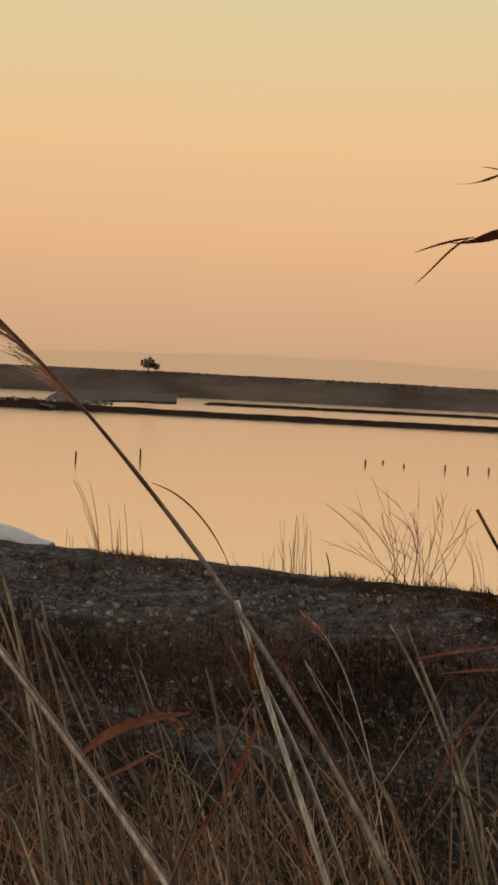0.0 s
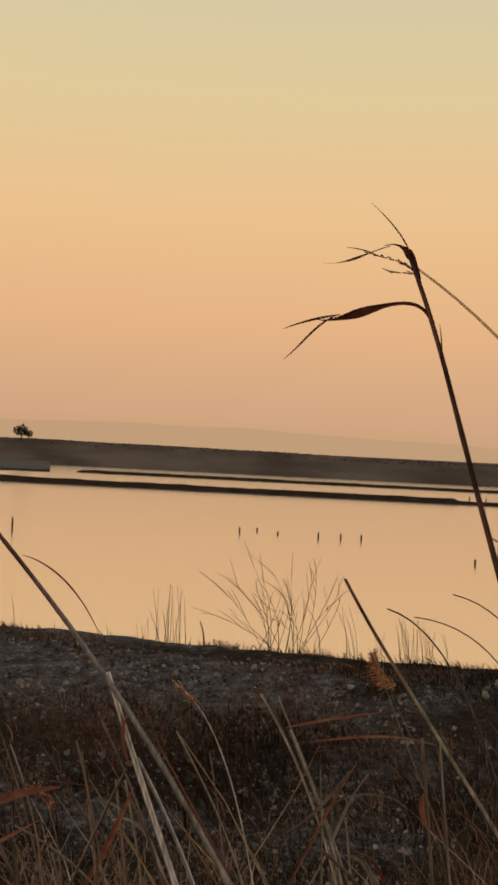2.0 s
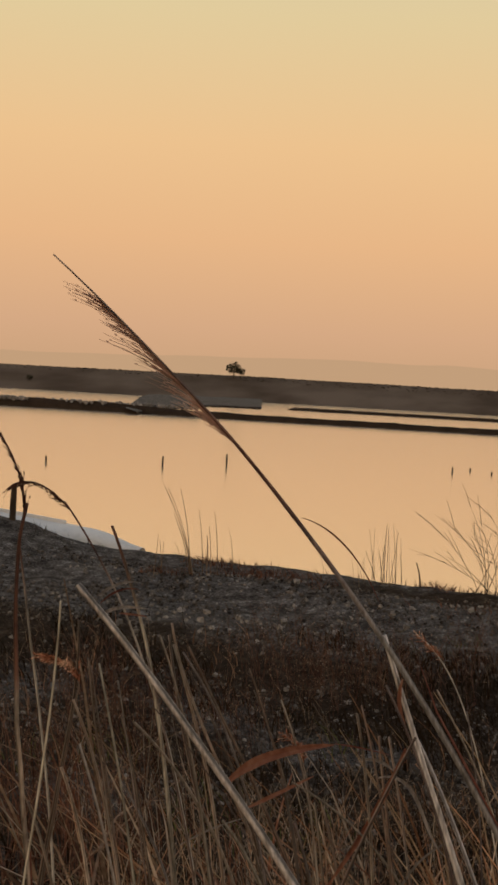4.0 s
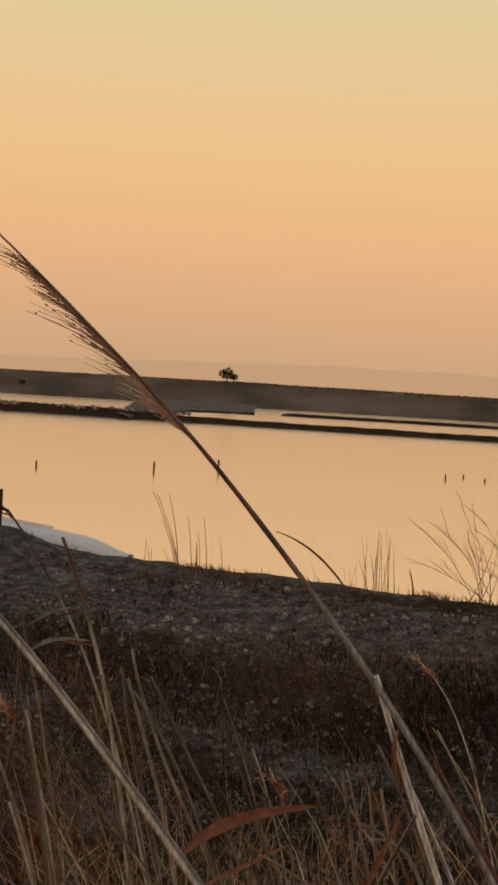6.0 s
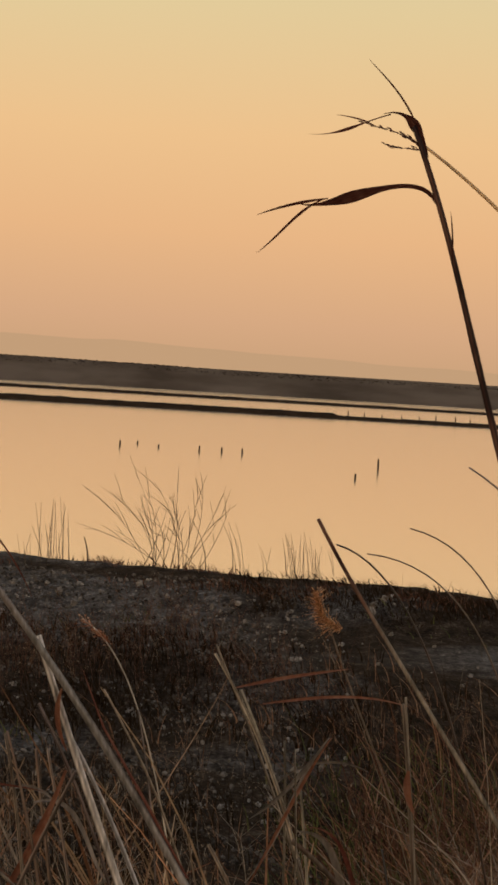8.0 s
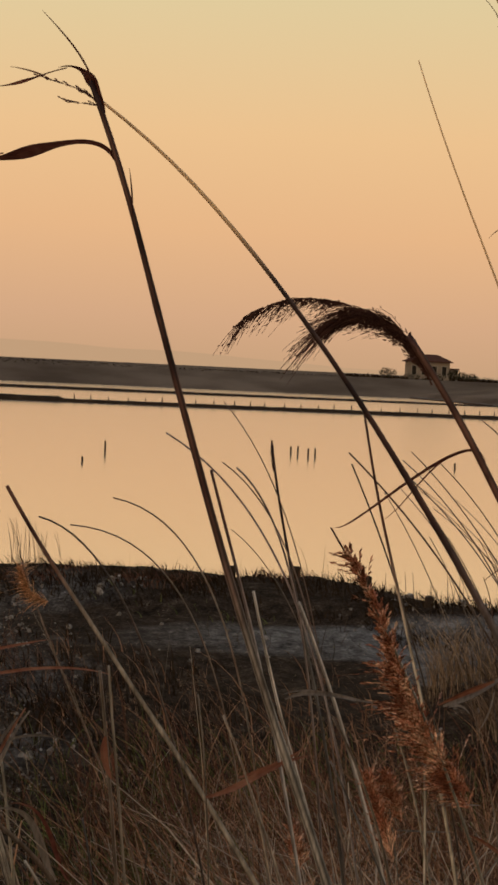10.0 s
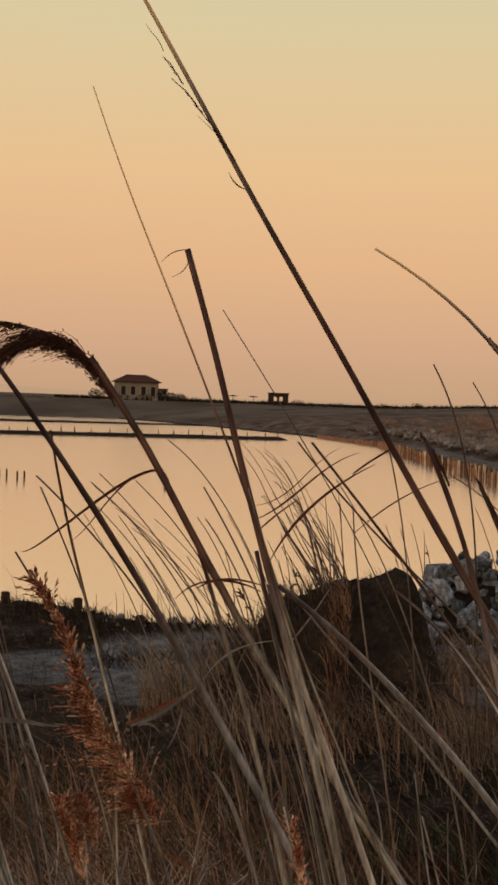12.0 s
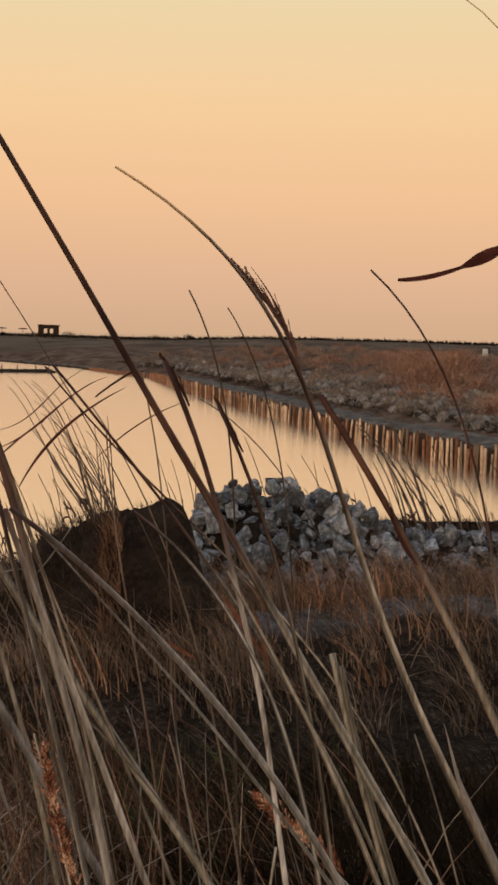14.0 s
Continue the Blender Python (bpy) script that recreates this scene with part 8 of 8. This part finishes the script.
stem = reed((0.761, 1.978, 2.023), (0.728, 1.987, 2.399), (0.558, 2.001, 2.650), (0.699, 1.998, 3.164), (0.412, 2.027, 3.358), w=0.0143, tip=0.55, dark=1.40, brown=0.50)
stem = reed((0.527, 2.030, 2.030), (0.529, 2.035, 2.358), (0.451, 2.051, 2.666), (0.541, 2.042, 3.015), (0.430, 2.068, 3.317), w=0.0078, tip=0.55, dark=1.40, brown=0.30)
stem = reed((0.800, 2.101, 2.033), (0.751, 2.108, 2.346), (0.629, 2.125, 2.631), (0.668, 2.119, 2.979), (0.494, 2.144, 3.245), w=0.0080, tip=0.55, dark=1.40, brown=0.10)
stem = reed((0.566, 1.973, 2.066), (0.527, 1.980, 2.398), (0.421, 1.996, 2.707), (0.473, 1.990, 3.070), (0.293, 2.018, 3.356), w=0.0113, tip=0.55, dark=1.40, brown=0.30)
stem = reed((0.693, 2.124, 1.997), (0.675, 2.134, 2.377), (0.670, 2.139, 2.759), (0.655, 2.145, 3.140), (0.606, 2.174, 3.517), w=0.0091, tip=0.55, dark=1.40, brown=0.55)
blade(stem, (0.592, 2.083, 3.442), (0.586, 2.082, 3.420), (0.593, 2.081, 3.398), (0.603, 2.079, 3.379), w=0.0117, mat=RED_BLADE)
stem = reed((0.679, 2.153, 1.985), (0.673, 2.158, 2.312), (0.624, 2.174, 2.633), (0.666, 2.166, 2.967), (0.592, 2.191, 3.284), w=0.0062, tip=0.55, dark=1.40, brown=0.00)
stem = reed((0.403, 1.971, 2.052), (0.381, 1.977, 2.380), (0.313, 1.993, 2.698), (0.349, 1.986, 3.037), (0.241, 2.012, 3.347), w=0.0094, tip=0.55, dark=1.40, brown=0.65)
stem = reed((-0.615, 2.020, 2.116), (-0.574, 2.033, 2.500), (-0.615, 2.030, 2.890), (-0.504, 2.051, 3.269), (-0.507, 2.076, 3.653), w=0.0069, tip=0.55, dark=1.40, brown=0.10)
stem = reed((-0.219, 1.908, 2.114), (-0.258, 1.913, 2.481), (-0.283, 1.918, 2.852), (-0.310, 1.918, 3.222), (-0.409, 1.937, 3.580), w=0.0074, tip=0.55, dark=1.40, brown=0.00)
stem = reed((0.105, 2.023, 2.063), (0.032, 2.024, 2.435), (-0.117, 2.023, 2.765), (-0.057, 2.026, 3.208), (-0.362, 2.025, 3.465), w=0.0087, tip=0.55, dark=1.40, brown=0.15)
stem = reed((-0.105, 1.928, 2.129), (-0.137, 1.933, 2.509), (-0.191, 1.937, 2.882), (-0.169, 1.939, 3.274), (-0.316, 1.955, 3.629), w=0.0065, tip=0.55, dark=1.40, brown=0.35)
stem = reed((0.033, 2.158, 2.050), (-0.010, 2.161, 2.442), (-0.136, 2.163, 2.801), (-0.051, 2.165, 3.240), (-0.303, 2.172, 3.558), w=0.0072, tip=0.55, dark=1.40, brown=0.40)
stem = reed((-0.315, 2.002, 2.119), (-0.334, 2.006, 2.439), (-0.408, 2.012, 2.746), (-0.357, 2.012, 3.082), (-0.481, 2.024, 3.380), w=0.0087, tip=0.55, dark=1.40, brown=0.30)
stem = reed((-0.218, 2.130, 2.085), (-0.271, 2.132, 2.413), (-0.326, 2.139, 2.741), (-0.354, 2.134, 3.075), (-0.477, 2.148, 3.386), w=0.0082, tip=0.55, dark=1.40, brown=0.20)
stem = reed((-0.406, 2.078, 2.131), (-0.415, 2.082, 2.429), (-0.504, 2.088, 2.704), (-0.423, 2.090, 3.026), (-0.554, 2.098, 3.292), w=0.0101, tip=0.55, dark=1.40, brown=0.55)
stem = reed((-0.079, 2.123, 2.098), (-0.126, 2.124, 2.420), (-0.257, 2.127, 2.708), (-0.200, 2.127, 3.073), (-0.399, 2.131, 3.334), w=0.0091, tip=0.55, dark=1.40, brown=0.40)
stem = reed((0.105, 1.970, 2.113), (0.095, 1.976, 2.464), (0.056, 1.984, 2.812), (0.088, 1.983, 3.169), (0.009, 2.002, 3.513), w=0.0085, tip=0.55, dark=1.40, brown=0.20)
stem = reed((0.577, 1.984, 2.061), (0.463, 1.981, 2.435), (0.235, 1.975, 2.723), (0.283, 1.976, 3.223), (-0.090, 1.966, 3.402), w=0.0075, tip=0.55, dark=1.40, brown=0.15)
blade(stem, (0.095, 2.083, 3.439), (0.064, 2.076, 3.345), (0.015, 2.067, 3.259), (-0.039, 2.059, 3.176), w=0.0107, mat=RED_BLADE)
blade(stem, (-0.439, 2.056, 3.627), (-0.419, 2.059, 3.655), (-0.384, 2.061, 3.653), (-0.353, 2.063, 3.651), w=0.0068, mat=STRAW)
blade(stem, (-0.441, 2.058, 3.668), (-0.421, 2.060, 3.682), (-0.399, 2.063, 3.698), (-0.373, 2.064, 3.695), w=0.0059, mat=STRAW)
blade(stem, (0.021, 2.076, 3.414), (0.043, 2.078, 3.422), (0.066, 2.079, 3.412), (0.081, 2.080, 3.395), w=0.0059, mat=STRAW)
stem = reed((0.028, 2.065, 2.071), (0.010, 2.069, 2.398), (-0.053, 2.078, 2.717), (-0.014, 2.074, 3.055), (-0.114, 2.089, 3.368), w=0.0099, tip=0.55, dark=1.40, brown=0.55)
stem = reed((0.035, 1.964, 2.110), (0.026, 1.968, 2.425), (-0.019, 1.978, 2.735), (0.011, 1.974, 3.056), (-0.052, 1.989, 3.364), w=0.0085, tip=0.55, dark=1.40, brown=0.30)
stem = reed((0.765, 2.007, 2.024), (0.766, 2.013, 2.395), (0.736, 2.039, 2.762), (0.772, 2.018, 3.137), (0.725, 2.065, 3.502), w=0.0050, tip=0.55, dark=1.40, brown=0.10)
stem = reed((0.951, 1.855, 2.030), (0.923, 1.871, 2.403), (0.821, 1.928, 2.754), (0.880, 1.895, 3.155), (0.733, 1.977, 3.491), w=0.0056, tip=0.55, dark=1.40, brown=0.30)
stem = reed((1.086, 1.830, 2.065), (1.071, 1.841, 2.433), (0.967, 1.897, 2.769), (1.066, 1.852, 3.176), (0.889, 1.947, 3.491), w=0.0073, tip=0.55, dark=1.40, brown=0.35)
stem = reed((1.189, 1.893, 2.030), (1.164, 1.908, 2.390), (1.101, 1.948, 2.741), (1.130, 1.929, 3.114), (1.019, 1.999, 3.453), w=0.0068, tip=0.55, dark=1.40, brown=0.30)
stem = reed((1.062, 1.838, 2.067), (1.044, 1.850, 2.414), (0.937, 1.907, 2.727), (1.017, 1.869, 3.110), (0.868, 1.948, 3.410), w=0.0065, tip=0.55, dark=1.40, brown=0.62)
blade(stem, (0.822, 1.967, 3.515), (0.860, 1.954, 3.537), (0.899, 1.937, 3.519), (0.939, 1.921, 3.516), w=0.0073, mat=STRAW)
blade(stem, (1.032, 1.884, 3.516), (1.065, 1.872, 3.527), (1.094, 1.862, 3.548), (1.121, 1.853, 3.569), w=0.0097, mat=STRAW)
blade(stem, (0.720, 1.998, 3.370), (0.769, 1.980, 3.382), (0.805, 1.969, 3.425), (0.854, 1.950, 3.435), w=0.0097, mat=RED_BLADE)
